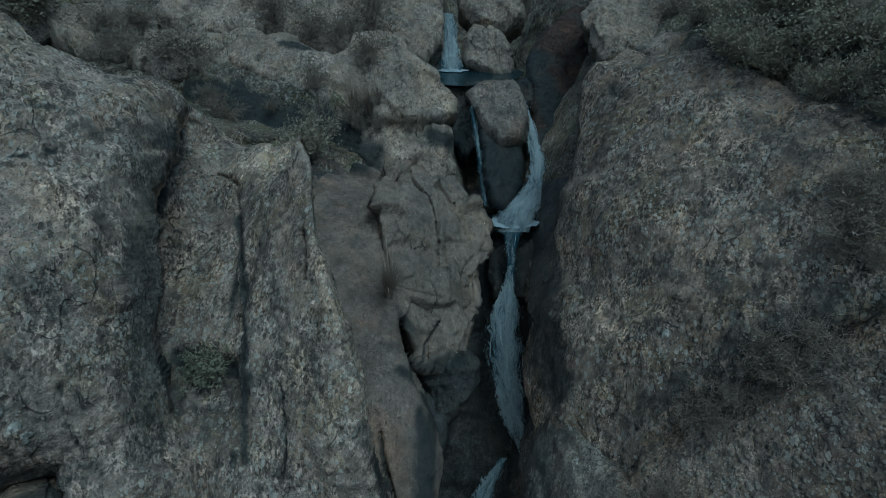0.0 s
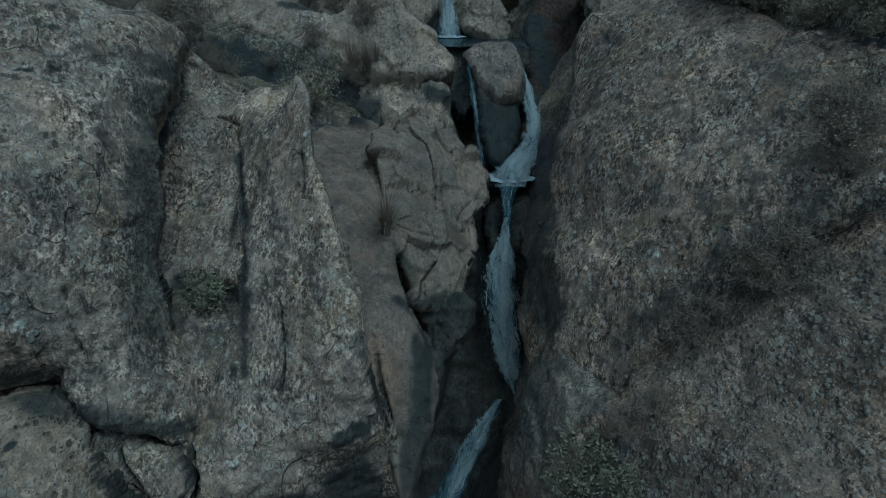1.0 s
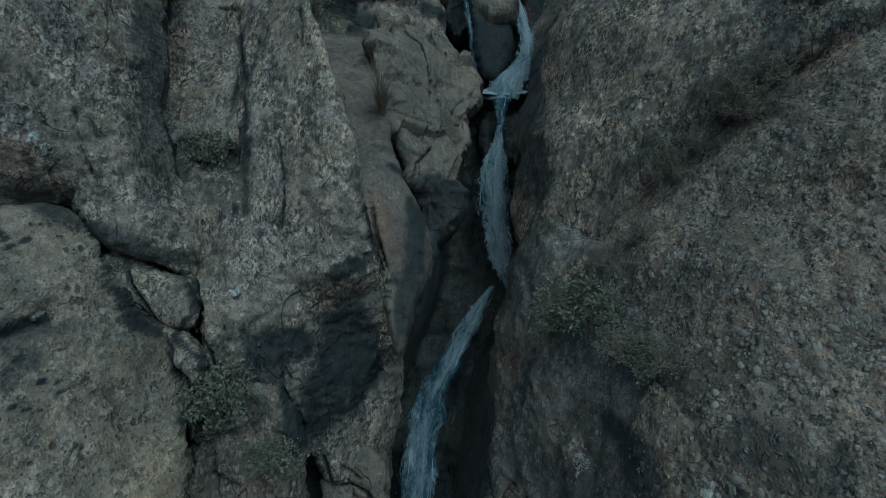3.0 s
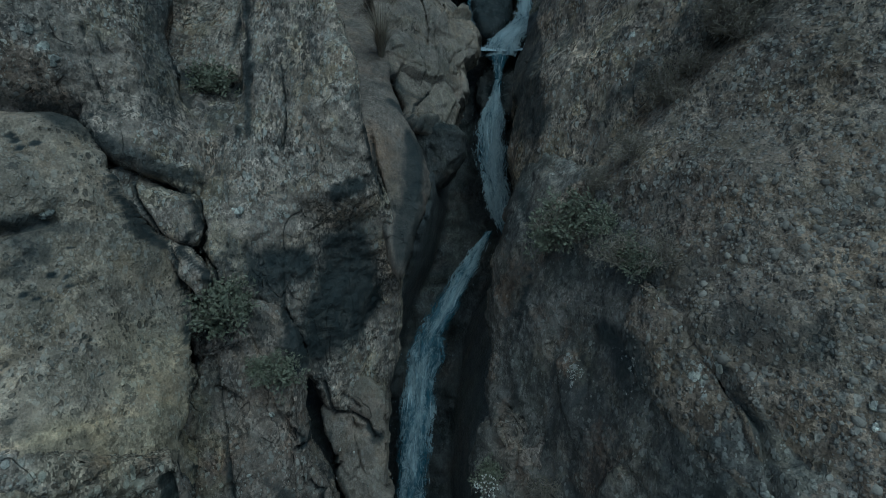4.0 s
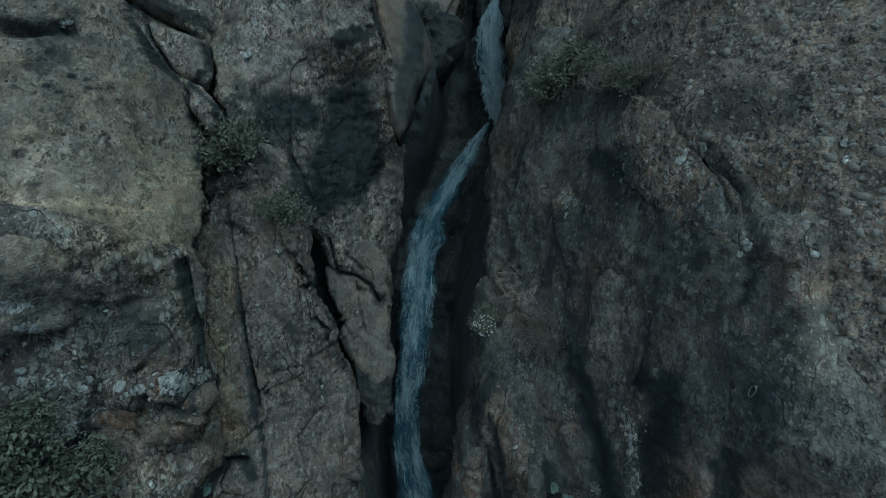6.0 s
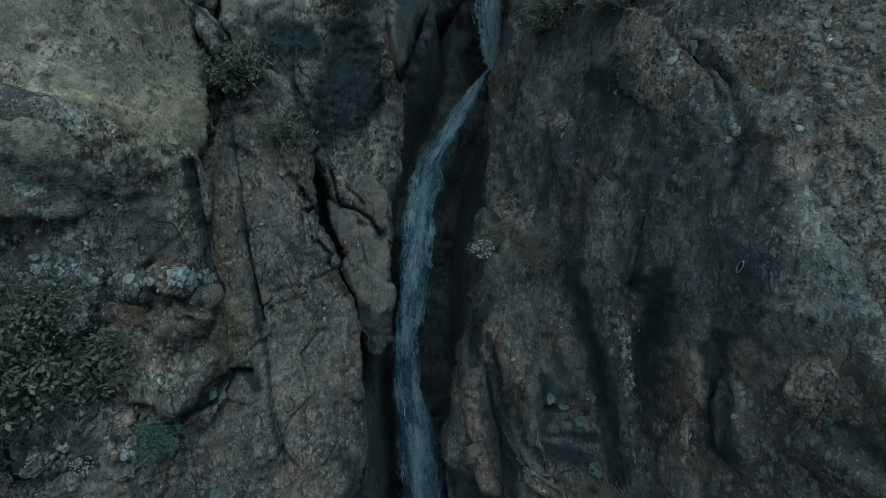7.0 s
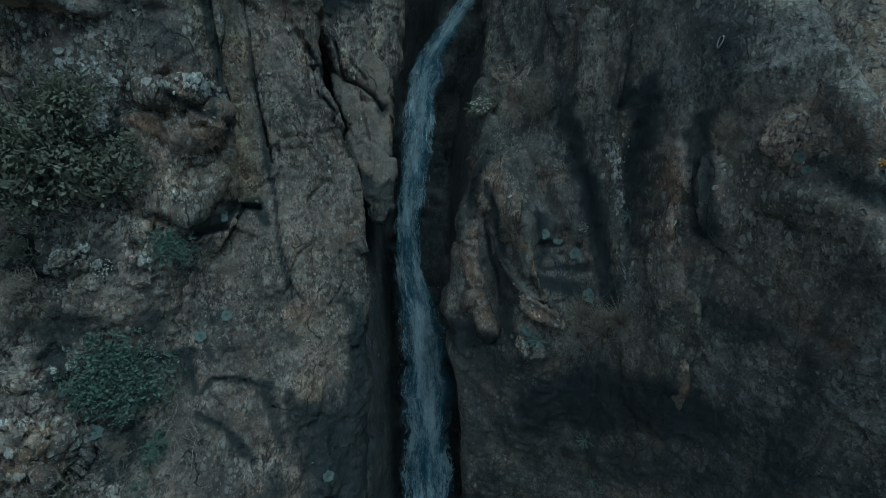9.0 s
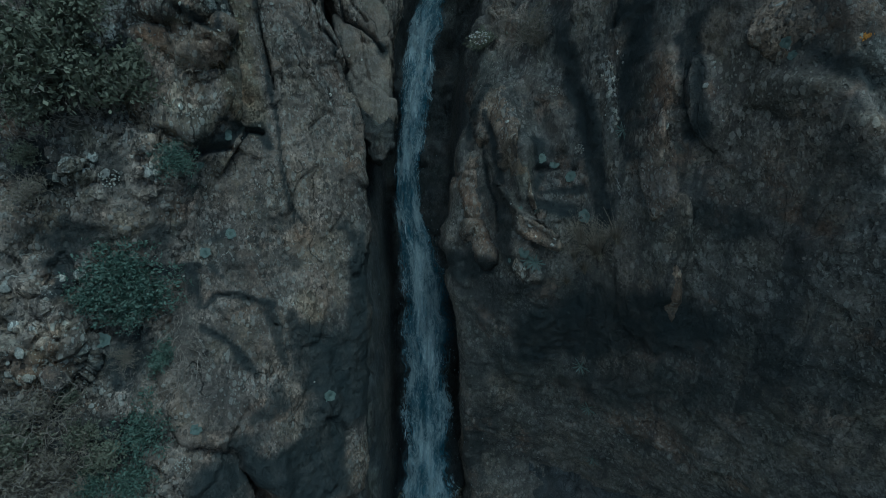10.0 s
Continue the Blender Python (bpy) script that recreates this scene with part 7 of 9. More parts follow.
rubble_a = rock("boulder", "pale lichen-crusted boulder on the rubble slope", rock_rubble, (-4.54, -10.92), (3.929, 0.142, -0.026, 0.0, -0.0, -0),
    [(-4.7, -10.3, 0.2), (-4.41, -10.18, 0.2), (-4.13, -10.29, 0.2), (-3.82, -10.72, 0.2), (-3.72, -11.13, 0.2), (-3.91, -11.54, 0.2), (-4.34, -11.59, 0.2), (-4.8, -11.57, 0.2), (-5.15, -11.22, 0.2), (-5.12, -10.44, 0.2)],
    drop=0.5, facets=1.2, rough=2.6, grooves=[([(-4.47, -10.44), (-4.27, -10.81), (-4.23, -11.31)], 0.05, 0.12), ([(-4.27, -10.81), (-3.99, -10.95), (-3.78, -11.21)], 0.05, 0.12)])
rubble_b = rock("boulder", "pale broken boulder among dry shrubs", rock_rubble, (-3.98, -9.12), (4.062, 0.0, 0.0, 0.0, 0.0, 0),
    [(-4.25, -9.06, 0.12), (-4.13, -8.87, 0.12), (-3.84, -8.94, 0.12), (-3.74, -9.2, 0.12), (-3.93, -9.35, 0.12), (-4.18, -9.27, 0.12)],
    drop=0.4, facets=0.6)
rubble_c = rock("boulder", "upright pale stones at the edge of the rubble", rock_rubble, (-3.23, -8.94), (4.245, 0.0, 0.0, 0.0, 0.0, 0),
    [(-3.4, -8.71, 0.08), (-3.22, -8.62, 0.08), (-3.04, -8.74, 0.08), (-3.03, -9.12, 0.08), (-3.17, -9.27, 0.08), (-3.4, -9.18, 0.08), (-3.35, -8.94, 0.08)],
    drop=0.35, facets=0.7)


# ---- water ----
def stream(name, label, material, course, category="waterfall", step=0.03, threads=2):
    """A ribbon of falling water along a course of (u, v, depth, half width)."""
    c = np.array(course, float)
    t = np.concatenate([[0], np.cumsum(np.linalg.norm(np.diff(c[:, :3], axis=0), axis=1))])
    m = int(t[-1] / step)
    s = np.linspace(0, t[-1], m)
    mid = np.stack([np.interp(s, t, c[:, k]) for k in range(4)], 1)
    for _ in range(6):
        mid[1:-1] = 0.25 * mid[:-2] + 0.5 * mid[1:-1] + 0.25 * mid[2:]
    k = 25
    a = np.linspace(-1, 1, k)
    S, A = np.meshgrid(s, a, indexing="ij")
    half = np.repeat(mid[:, 3:4], k, 1)
    noise_p = np.stack([S.ravel() * 2.4, A.ravel() * 0.6 + 3, A.ravel() * 0 + len(course)], 1)
    wide = half * (1 + 0.35 * fbm(noise_p, 3, 77).reshape(S.shape))
    u = np.repeat(mid[:, 0:1], k, 1) + A * wide
    v = np.repeat(mid[:, 1:2], k, 1)
    q = np.stack([u.ravel() * 9, v.ravel() * 2.0, A.ravel() * 2], 1)
    d = np.repeat(mid[:, 2:3], k, 1) - 0.5 * half * (1 - A * A) + 0.10 * A ** 4 - 0.06 * fbm(q, 4, 91, True).reshape(S.shape)
    ob = surface(name, np.stack([u, d, v], -1).reshape(-1, 3), grid_quads(np.ones(S.shape, bool)), material, np.stack([A.ravel() * half.ravel() * 1.2, S.ravel()], 1))
    layer = ob.data.attributes.new("rim", "FLOAT", "POINT")
    layer.data.foreach_set("value", np.abs(A.ravel()))
    # white threads torn from the sheet, and drops flung beside it
    rng = np.random.default_rng(int(100 * abs(c[0, 0])) + m)
    verts, quads, drops, flecks = [], [], [], []
    for _ in range(int(threads * t[-1])):
        i0 = rng.integers(0, m - 8)
        length = rng.integers(5, max(6, min(18, m - i0)))
        a0, drift, w0 = rng.uniform(-0.95, 0.95), rng.normal(0, 0.006), rng.uniform(0.002, 0.007)
        start = sum(len(q) for q in verts)
        k = np.arange(i0, min(m, i0 + length))
        x = np.clip(a0 + drift * np.cumsum(rng.normal(0.3, 1, len(k))), -1.05, 1.05)
        col = np.clip(((x + 1) / 2 * 24).round().astype(int), 0, 24)
        pu, pd, pv = mid[k, 0] + x * wide[k, col], d[k, col] - 0.015 - rng.uniform(0, 0.02), mid[k, 1]
        thin = w0 * np.sin(np.linspace(0.15, 3.0, len(k)))
        verts.append(np.stack([np.stack([pu - thin, pd, pv], 1), np.stack([pu + thin, pd, pv], 1)], 1).reshape(-1, 3))
        quads += [(start + 2 * q, start + 2 * q + 1, start + 2 * q + 3, start + 2 * q + 2) for q in range(len(k) - 1)]
    for q in range(int(25 * t[-1])):
        k = rng.integers(0, m)
        e = rng.normal(0, 0.75)
        p0 = np.array([mid[k, 0] + e * mid[k, 3], mid[k, 2] - mid[k, 3] * rng.uniform(0.2, 0.8), mid[k, 1]])
        r = rng.uniform(0.003, 0.009)
        start = len(drops)
        drops += [p0 + r * np.array(w) for w in ((1, 0, 0), (0, 1, 0), (-1, 0, 0), (0, -1, 0), (0, 0, 2.2), (0, 0, -1.5))]
        flecks += [(start + w, start + (w + 1) % 4, start + 4) for w in range(4)] + [(start + (w + 1) % 4, start + w, start + 5) for w in range(4)]
    for part_name, me_points, me_faces in (("foam", np.concatenate(verts), quads), ("spray", np.array(drops), flecks)):
        child = surface(part_name, me_points, me_faces, foam_white)
        child.parent = ob
        child.matrix_parent_inverse = Matrix.Translation(ob.location).inverted()
        tagged(child, "white torn threads of foam" if part_name == "foam" else "scattered bright water drops", kind="stuff")
    return tagged(ob, label, category)


def to_level(u, d, z):
    """The slope-axis height v at which depth d lies at world height z."""
    return (z - EYE - d * math.sin(radians(TILT))) / math.cos(radians(TILT))


def pool(name, label, z, middle, radius):
    """A level sheet of pool water with a wavy outline; middle is (u, depth), radius (u, depth)."""
    rng = np.linspace(0, 2 * np.pi, 49)[:-1]
    pts, quads = [], []
    for j, f in enumerate(np.linspace(0.04, 1, 9)):
        for a in rng:
            w = f * (1 + 0.08 * math.sin(3 * a + 1) + 0.05 * math.sin(5 * a))
            u, y = middle[0] + radius[0] * w * math.cos(a), middle[1] + radius[1] * w * math.sin(a)
            pts.append((u, y, to_level(u, y, z)))
    for j in range(8):
        for i in range(48):
            quads.append((j * 48 + i, j * 48 + (i + 1) % 48, (j + 1) * 48 + (i + 1) % 48, (j + 1) * 48 + i))
    return tagged(surface(name, pts, quads, pool_water), label, "pool")


def froth(name, label, owner, z, middle, radius, seed):
    """A lumpy skin of foam on a pool, as a part of the pool."""
    us, ws = np.linspace(-1, 1, 61), np.linspace(-1, 1, 61)
    U, W = np.meshgrid(us, ws)
    q = np.stack([U.ravel() * 3, W.ravel() * 3, U.ravel() * 0 + seed], 1)
    r = np.hypot(U, W).ravel() + 0.45 * fbm(q, 4, seed)
    keep = r < 0.8
    u, y = middle[0] + radius[0] * U.ravel(), middle[1] + radius[1] * W.ravel()
    lift = 0.015 + 0.12 * np.clip(0.8 - r, 0, 1) * (0.6 + fbm(q * 5, 3, seed + 3))
    v = to_level(u, y, z + lift)
    ob = surface(name, np.stack([u, y, v], 1)[keep], grid_quads(keep.reshape(U.shape)), foam_white)
    ob.parent = owner
    ob.matrix_parent_inverse = Matrix.Translation(owner.location).inverted()
    return tagged(ob, label, kind="stuff")


stream("waterfall", "narrow white waterfall dropping into a dark pool", white_water,
    [(0.1, 6.66, 14.5, 0.3), (0.15, 5.82, 14.3, 0.4), (0.22, 4.77, 14.05, 0.5)], threads=6)
stream("waterfall", "thin trickle of water down wet rock", thin_water,
    [(0.64, 3.21, 11.5, 0.06), (0.74, 2.55, 11.4, 0.08), (0.85, 1.77, 11.3, 0.09), (0.94, 0.94, 11.1, 0.09)])
stream("waterfall", "white splashing waterfall beside a brown boulder", white_water,
    [(1.93, 3.6, 12.3, 0.12), (2.0, 3.1, 12.05, 0.16), (2.1, 2.5, 11.85, 0.19), (2.16, 1.95, 11.6, 0.24), (2.1, 1.45, 11.35, 0.36), (1.86, 1.08, 11.15, 0.5), (1.62, 0.8, 10.98, 0.55), (1.52, 0.55, 10.88, 0.5), (1.48, 0.35, 10.78, 0.4)], threads=9)
stream("waterfall", "narrow sheet of water sliding over dark rock", thin_water,
    [(1.45, 0.35, 10.7, 0.29), (1.41, 0.01, 10.45, 0.15), (1.37, -0.33, 10.25, 0.11), (1.33, -0.72, 10.08, 0.1)])
stream("waterfall", "pale veil of water falling in the gorge", white_water,
    [(1.35, -0.33, 10.18, 0.08), (1.31, -0.66, 10.05, 0.15), (1.24, -1.04, 9.97, 0.29), (1.18, -1.48, 9.9, 0.4), (1.19, -2.1, 9.8, 0.43), (1.25, -2.7, 9.66, 0.39), (1.33, -3.2, 9.54, 0.3), (1.42, -3.55, 9.44, 0.16), (1.45, -3.78, 9.38, 0.05)], threads=8)
stream("waterfall", "long white cascade running down the narrow gorge", sheet_water,
    [(1.05, -3.57, 8.75, 0.10), (0.83, -3.92, 8.7, 0.19), (0.33, -4.76, 8.5, 0.33), (-0.04, -5.42, 8.35, 0.39), (-0.23, -6.31, 8.2, 0.40), (-0.27, -6.94, 8.0, 0.38), (-0.32, -7.55, 7.9, 0.32), (-0.44, -8.54, 7.8, 0.31), (-0.42, -9.23, 7.75, 0.34), (-0.24, -9.99, 7.6, 0.47), (-0.14, -10.54, 7.5, 0.55), (-0.09, -11.23, 7.45, 0.57), (-0.07, -12.63, 7.4, 0.58), (-0.07, -14.65, 7.4, 0.58), (-0.08, -16.69, 7.4, 0.58)])
upper_pool = pool("upper_pool", "dark teal pool under the top waterfall", EYE - 2.22, (0.8, 13.4), (1.25, 1.4))
lower_pool = pool("lower_pool", "small foaming pool between boulders", EYE - 4.62, (1.45, 11.05), (0.62, 0.4))
froth("foam", "white foam where the waterfall lands", lower_pool, EYE - 4.6, (1.45, 10.85), (0.72, 0.42), 5)
froth("foam", "thin white foam under the top waterfall", upper_pool, EYE - 2.22, (0.28, 13.95), (0.55, 0.4), 6)


# ---- plants and loose stones ----
# where they stand: (u, v, depth, size)
HEATH = [(5.28, 4.02, 8.62, 0.58), (5.28, 3.48, 7.39, 0.31), (4.74, 2.4, 7.05, 0.3), (4.8, 3.24, 7.81, 0.48), (4.98, 1.86, 6.03, 0.37), (4.4, 2.64, 7.32, 0.45), (7.13, 3.75, 8.58, 0.52), (4.74, 2.7, 7.42, 0.45), (4.68, 3.42, 8.32, 0.56), (5.1, 3.18, 7.09, 0.47), (4.44, 2.46, 7.04, 0.43), (5.04, 4.2, 9.52, 0.58), (5.16, 2.28, 6.08, 0.41), (5.04, 3.24, 7.3, 0.49), (4.92, 3.72, 8.41, 0.36), (4.92, 3.84, 8.83, 0.54), (6.25, 3.13, 8.57, 0.52), (4.68, 3.18, 8.0, 0.34), (5.1, 3.36, 7.46, 0.5), (4.92, 3.36, 7.78, 0.48), (6.8, 3.93, 8.91, 0.55), (5.58, 4.62, 9.94, 0.51)] + [(4.8, 3.06, 7.64, 0.39), (4.25, 2.79, 7.48, 0.46), (5.4, 3.66, 7.68, 0.32), (4.98, 1.5, 5.74, 0.35), (5.04, 4.2, 9.52, 0.49), (5.16, 2.52, 6.26, 0.26), (5.16, 3.72, 8.18, 0.55), (5.1, 3.6, 8.05, 0.41), (5.58, 4.08, 8.51, 0.36), (4.98, 3.0, 7.15, 0.44), (5.16, 1.92, 5.72, 0.38), (7.34, 3.03, 8.11, 0.42), (5.58, 4.62, 9.94, 0.51), (4.71, 1.89, 6.3, 0.27), (4.92, 2.52, 6.68, 0.41), (5.7, 2.82, 6.25, 0.38), (5.16, 2.52, 6.26, 0.32), (5.04, 3.18, 7.19, 0.48), (5.1, 3.24, 7.19, 0.48), (4.68, 2.76, 7.59, 0.39), (5.4, 3.6, 7.49, 0.46), (4.8, 3.18, 7.71, 0.39)] + [(5.04, 3.3, 7.43, 0.45), (4.35, 3.05, 7.95, 0.34), (4.27, 0.1, 5.35, 0.36), (4.51, 0.65, 5.41, 0.3), (4.13, -0.07, 5.41, 0.27), (4.33, -0.25, 5.08, 0.34), (4.51, 0.22, 5.19, 0.4), (4.32, 0.48, 5.48, 0.21), (3.74, -0.99, 5.31, 0.28), (3.4, -1.25, 5.49, 0.33), (3.25, -1.69, 5.7, 0.3), (2.2, -3.99, 5.09, 0.27), (2.41, -4.0, 4.66, 0.25), (3.56, -1.11, 5.45, 0.26), (3.0, -2.01, 5.79, 0.24), (-2.54, 1.78, 9.97, 0.5), (-9.94, 5.77, 12.61, 0.84), (-10.58, 5.8, 12.55, 0.84)]
SCRUB = [(-4.45, 2.7, 10.6, 0.4), (-4.9, 3.1, 10.7, 0.3), (-1.31, 2.58, 10.75, 0.24), (-0.69, 2.59, 10.86, 0.22), (-1.77, 2.54, 10.63, 0.28), (-3.57, 2.98, 10.7, 0.26), (-2.58, 2.1, 10.2, 0.25), (-2.04, 1.92, 10.24, 0.27), (-6.1, 4.32, 11.29, 0.63), (-5.43, 4.06, 11.16, 0.68), (-8.08, 5.18, 12.3, 0.68), (-7.48, 5.61, 12.7, 0.64), (-7.17, 4.38, 11.43, 0.51), (-4.31, 5.71, 12.96, 0.79), (-3.37, 5.38, 12.87, 0.72), (-2.68, 5.14, 12.79, 0.64), (-1.69, 4.17, 11.33, 0.57), (-2.78, 3.49, 10.99, 0.49), (-1.88, 5.92, 13.11, 0.66)] + [(5.1, 4.14, 9.29, 0.57), (5.16, 4.56, 10.3, 0.52), (5.16, 3.84, 8.4, 0.51), (-2.64, 2.36, 10.46, 0.47), (5.16, 5.28, 11.41, 0.63), (2.91, -1.89, 5.85, 0.35), (2.47, -2.72, 5.6, 0.33), (2.12, -3.07, 5.8, 0.31), (1.75, -3.58, 6.19, 0.33), (3.65, -1.38, 5.39, 0.32), (1.51, -7.21, 5.47, 0.26), (1.42, -7.0, 5.68, 0.3), (-4.24, -11.9, 4.1, 0.35), (-4.42, -12.55, 3.93, 0.37), (-3.52, -11.33, 4.41, 0.23), (-4.0, -12.44, 4.04, 0.44), (-4.26, -12.64, 3.9, 0.43), (-4.28, -9.43, 3.94, 0.28)]
SCRUB += [spot for spot in HEATH if spot[1] < 1.0]
HEATH = [spot for spot in HEATH if spot[1] >= 1.0]
LEAFY = [(-2.52, -4.61, 5.64, 0.39), (-2.37, -4.53, 5.69, 0.32), (-2.73, -4.79, 5.64, 0.28), (-3.73, -12.42, 4.17, 0.22), (-4.03, -11.63, 4.18, 0.18), (-4.45, -12.18, 4.02, 0.3), (-3.59, -12.31, 4.19, 0.24), (-3.91, -12.08, 4.18, 0.2), (-4.29, -8.98, 3.8, 0.19), (1.89, -3.53, 5.97, 0.45), (2.1, -3.58, 5.46, 0.35), (2.2, -3.9, 5.15, 0.28), (1.72, -3.77, 6.13, 0.31), (2.33, -4.06, 4.77, 0.22), (-1.89, -5.44, 5.7, 0.26), (-2.09, -5.35, 5.67, 0.19), (-3.1, -1.65, 6.75, 0.32), (-4.08, -8.04, 3.78, 0.45), (-3.78, -8.08, 3.94, 0.46), (-3.52, -8.2, 4.21, 0.42), (-4.2, -8.46, 3.75, 0.36), (-3.88, -7.72, 3.92, 0.37)] + [(-3.32, -7.95, 4.13, 0.29), (0.85, -6.89, 5.95, 0.22), (-3.6, -7.55, 3.86, 0.3)]
FERN = [(-3.55, -10.27, 4.28, 0.36), (-3.36, -10.47, 4.39, 0.36), (-3.74, -10.52, 4.25, 0.29), (-3.31, -11.62, 4.52, 0.28), (-3.28, -12.14, 4.36, 0.33), (-3.05, -11.28, 4.44, 0.21), (-2.95, -8.9, 4.4, 0.2), (-3.47, -10.73, 4.38, 0.27), (-3.32, -12.56, 4.17, 0.32), (-3.66, -12.62, 4.08, 0.25)]
GRASS = [(1.96, -9.96, 5.05, 0.3), (2.1, -10.1, 4.95, 0.34), (1.9, -10.18, 5.08, 0.28), (2.2, -9.9, 4.85, 0.26), (2.05, -10.35, 5.1, 0.26), (1.87, -10.5, 5.2, 0.22), (-1.54, 2.77, 10.77, 0.41), (-0.9, 2.72, 10.87, 0.34), (-0.46, 2.58, 10.89, 0.32), (-1.88, 2.59, 10.56, 0.42), (-0.77, -0.69, 7.56, 0.6), (-0.8, -0.65, 7.61, 0.47), (-1.75, 2.85, 10.68, 0.65), (-1.38, 3.14, 10.82, 0.48), (4.32, 0.69, 5.54, 0.19), (-1.54, 2.84, 10.72, 0.6), (-1.91, 2.95, 10.74, 0.54), (2.22, -10.08, 4.92, 0.33), (2.04, -9.87, 5.04, 0.29), (2.3, -9.96, 4.64, 0.28), (2.08, -3.24, 5.83, 0.21)]
ROSETTE = [(-2.45, -8.63, 4.71, 0.07), (-2.73, -9.0, 4.62, 0.06), (-2.71, -9.97, 4.62, 0.08), (-2.49, -9.8, 4.84, 0.06), (-3.73, -10.99, 4.29, 0.08), (-2.98, -11.9, 4.42, 0.09), (-2.75, -12.13, 4.37, 0.07), (2.04, -9.52, 4.96, 0.09), (-1.3, -11.93, 5.23, 0.08), (1.16, -10.17, 5.38, 0.07), (1.83, -9.01, 5.09, 0.06), (1.31, -10.0, 5.16, 0.07), (3.13, -8.2, 2.79, 0.05), (1.25, -9.44, 4.98, 0.05), (1.4, -9.53, 5.01, 0.05), (1.53, -8.77, 5.23, 0.09), (1.87, -8.98, 5.1, 0.06), (-2.44, -8.59, 4.75, 0.07), (3.16, -8.25, 2.79, 0.05), (3.31, -7.94, 2.46, 0.03), (3.16, -8.25, 2.79, 0.04), (1.66, -8.88, 5.17, 0.06)]
AGAVE = [(1.4, -10.13, 5.18, 0.12), (2.38, -8.54, 4.48, 0.15), (1.37, -10.18, 5.21, 0.11), (2.18, -11.69, 5.77, 0.16), (2.38, -12.4, 6.06, 0.14), (2.66, -13.55, 6.84, 0.17)]
BLOSSOM = [(-3.63, -9.2, 4.23, 0.12), (-2.85, -12.49, 4.29, 0.12), (-1.8, -3.43, 5.7, 0.11), (1.75, -7.94, 5.24, 0.09), (1.94, -8.69, 5.03, 0.07), (-3.85, -9.01, 3.97, 0.1), (0.74, -6.97, 5.92, 0.13), (1.72, -5.31, 5.15, 0.1), (1.3, -10.23, 5.28, 0.08)]
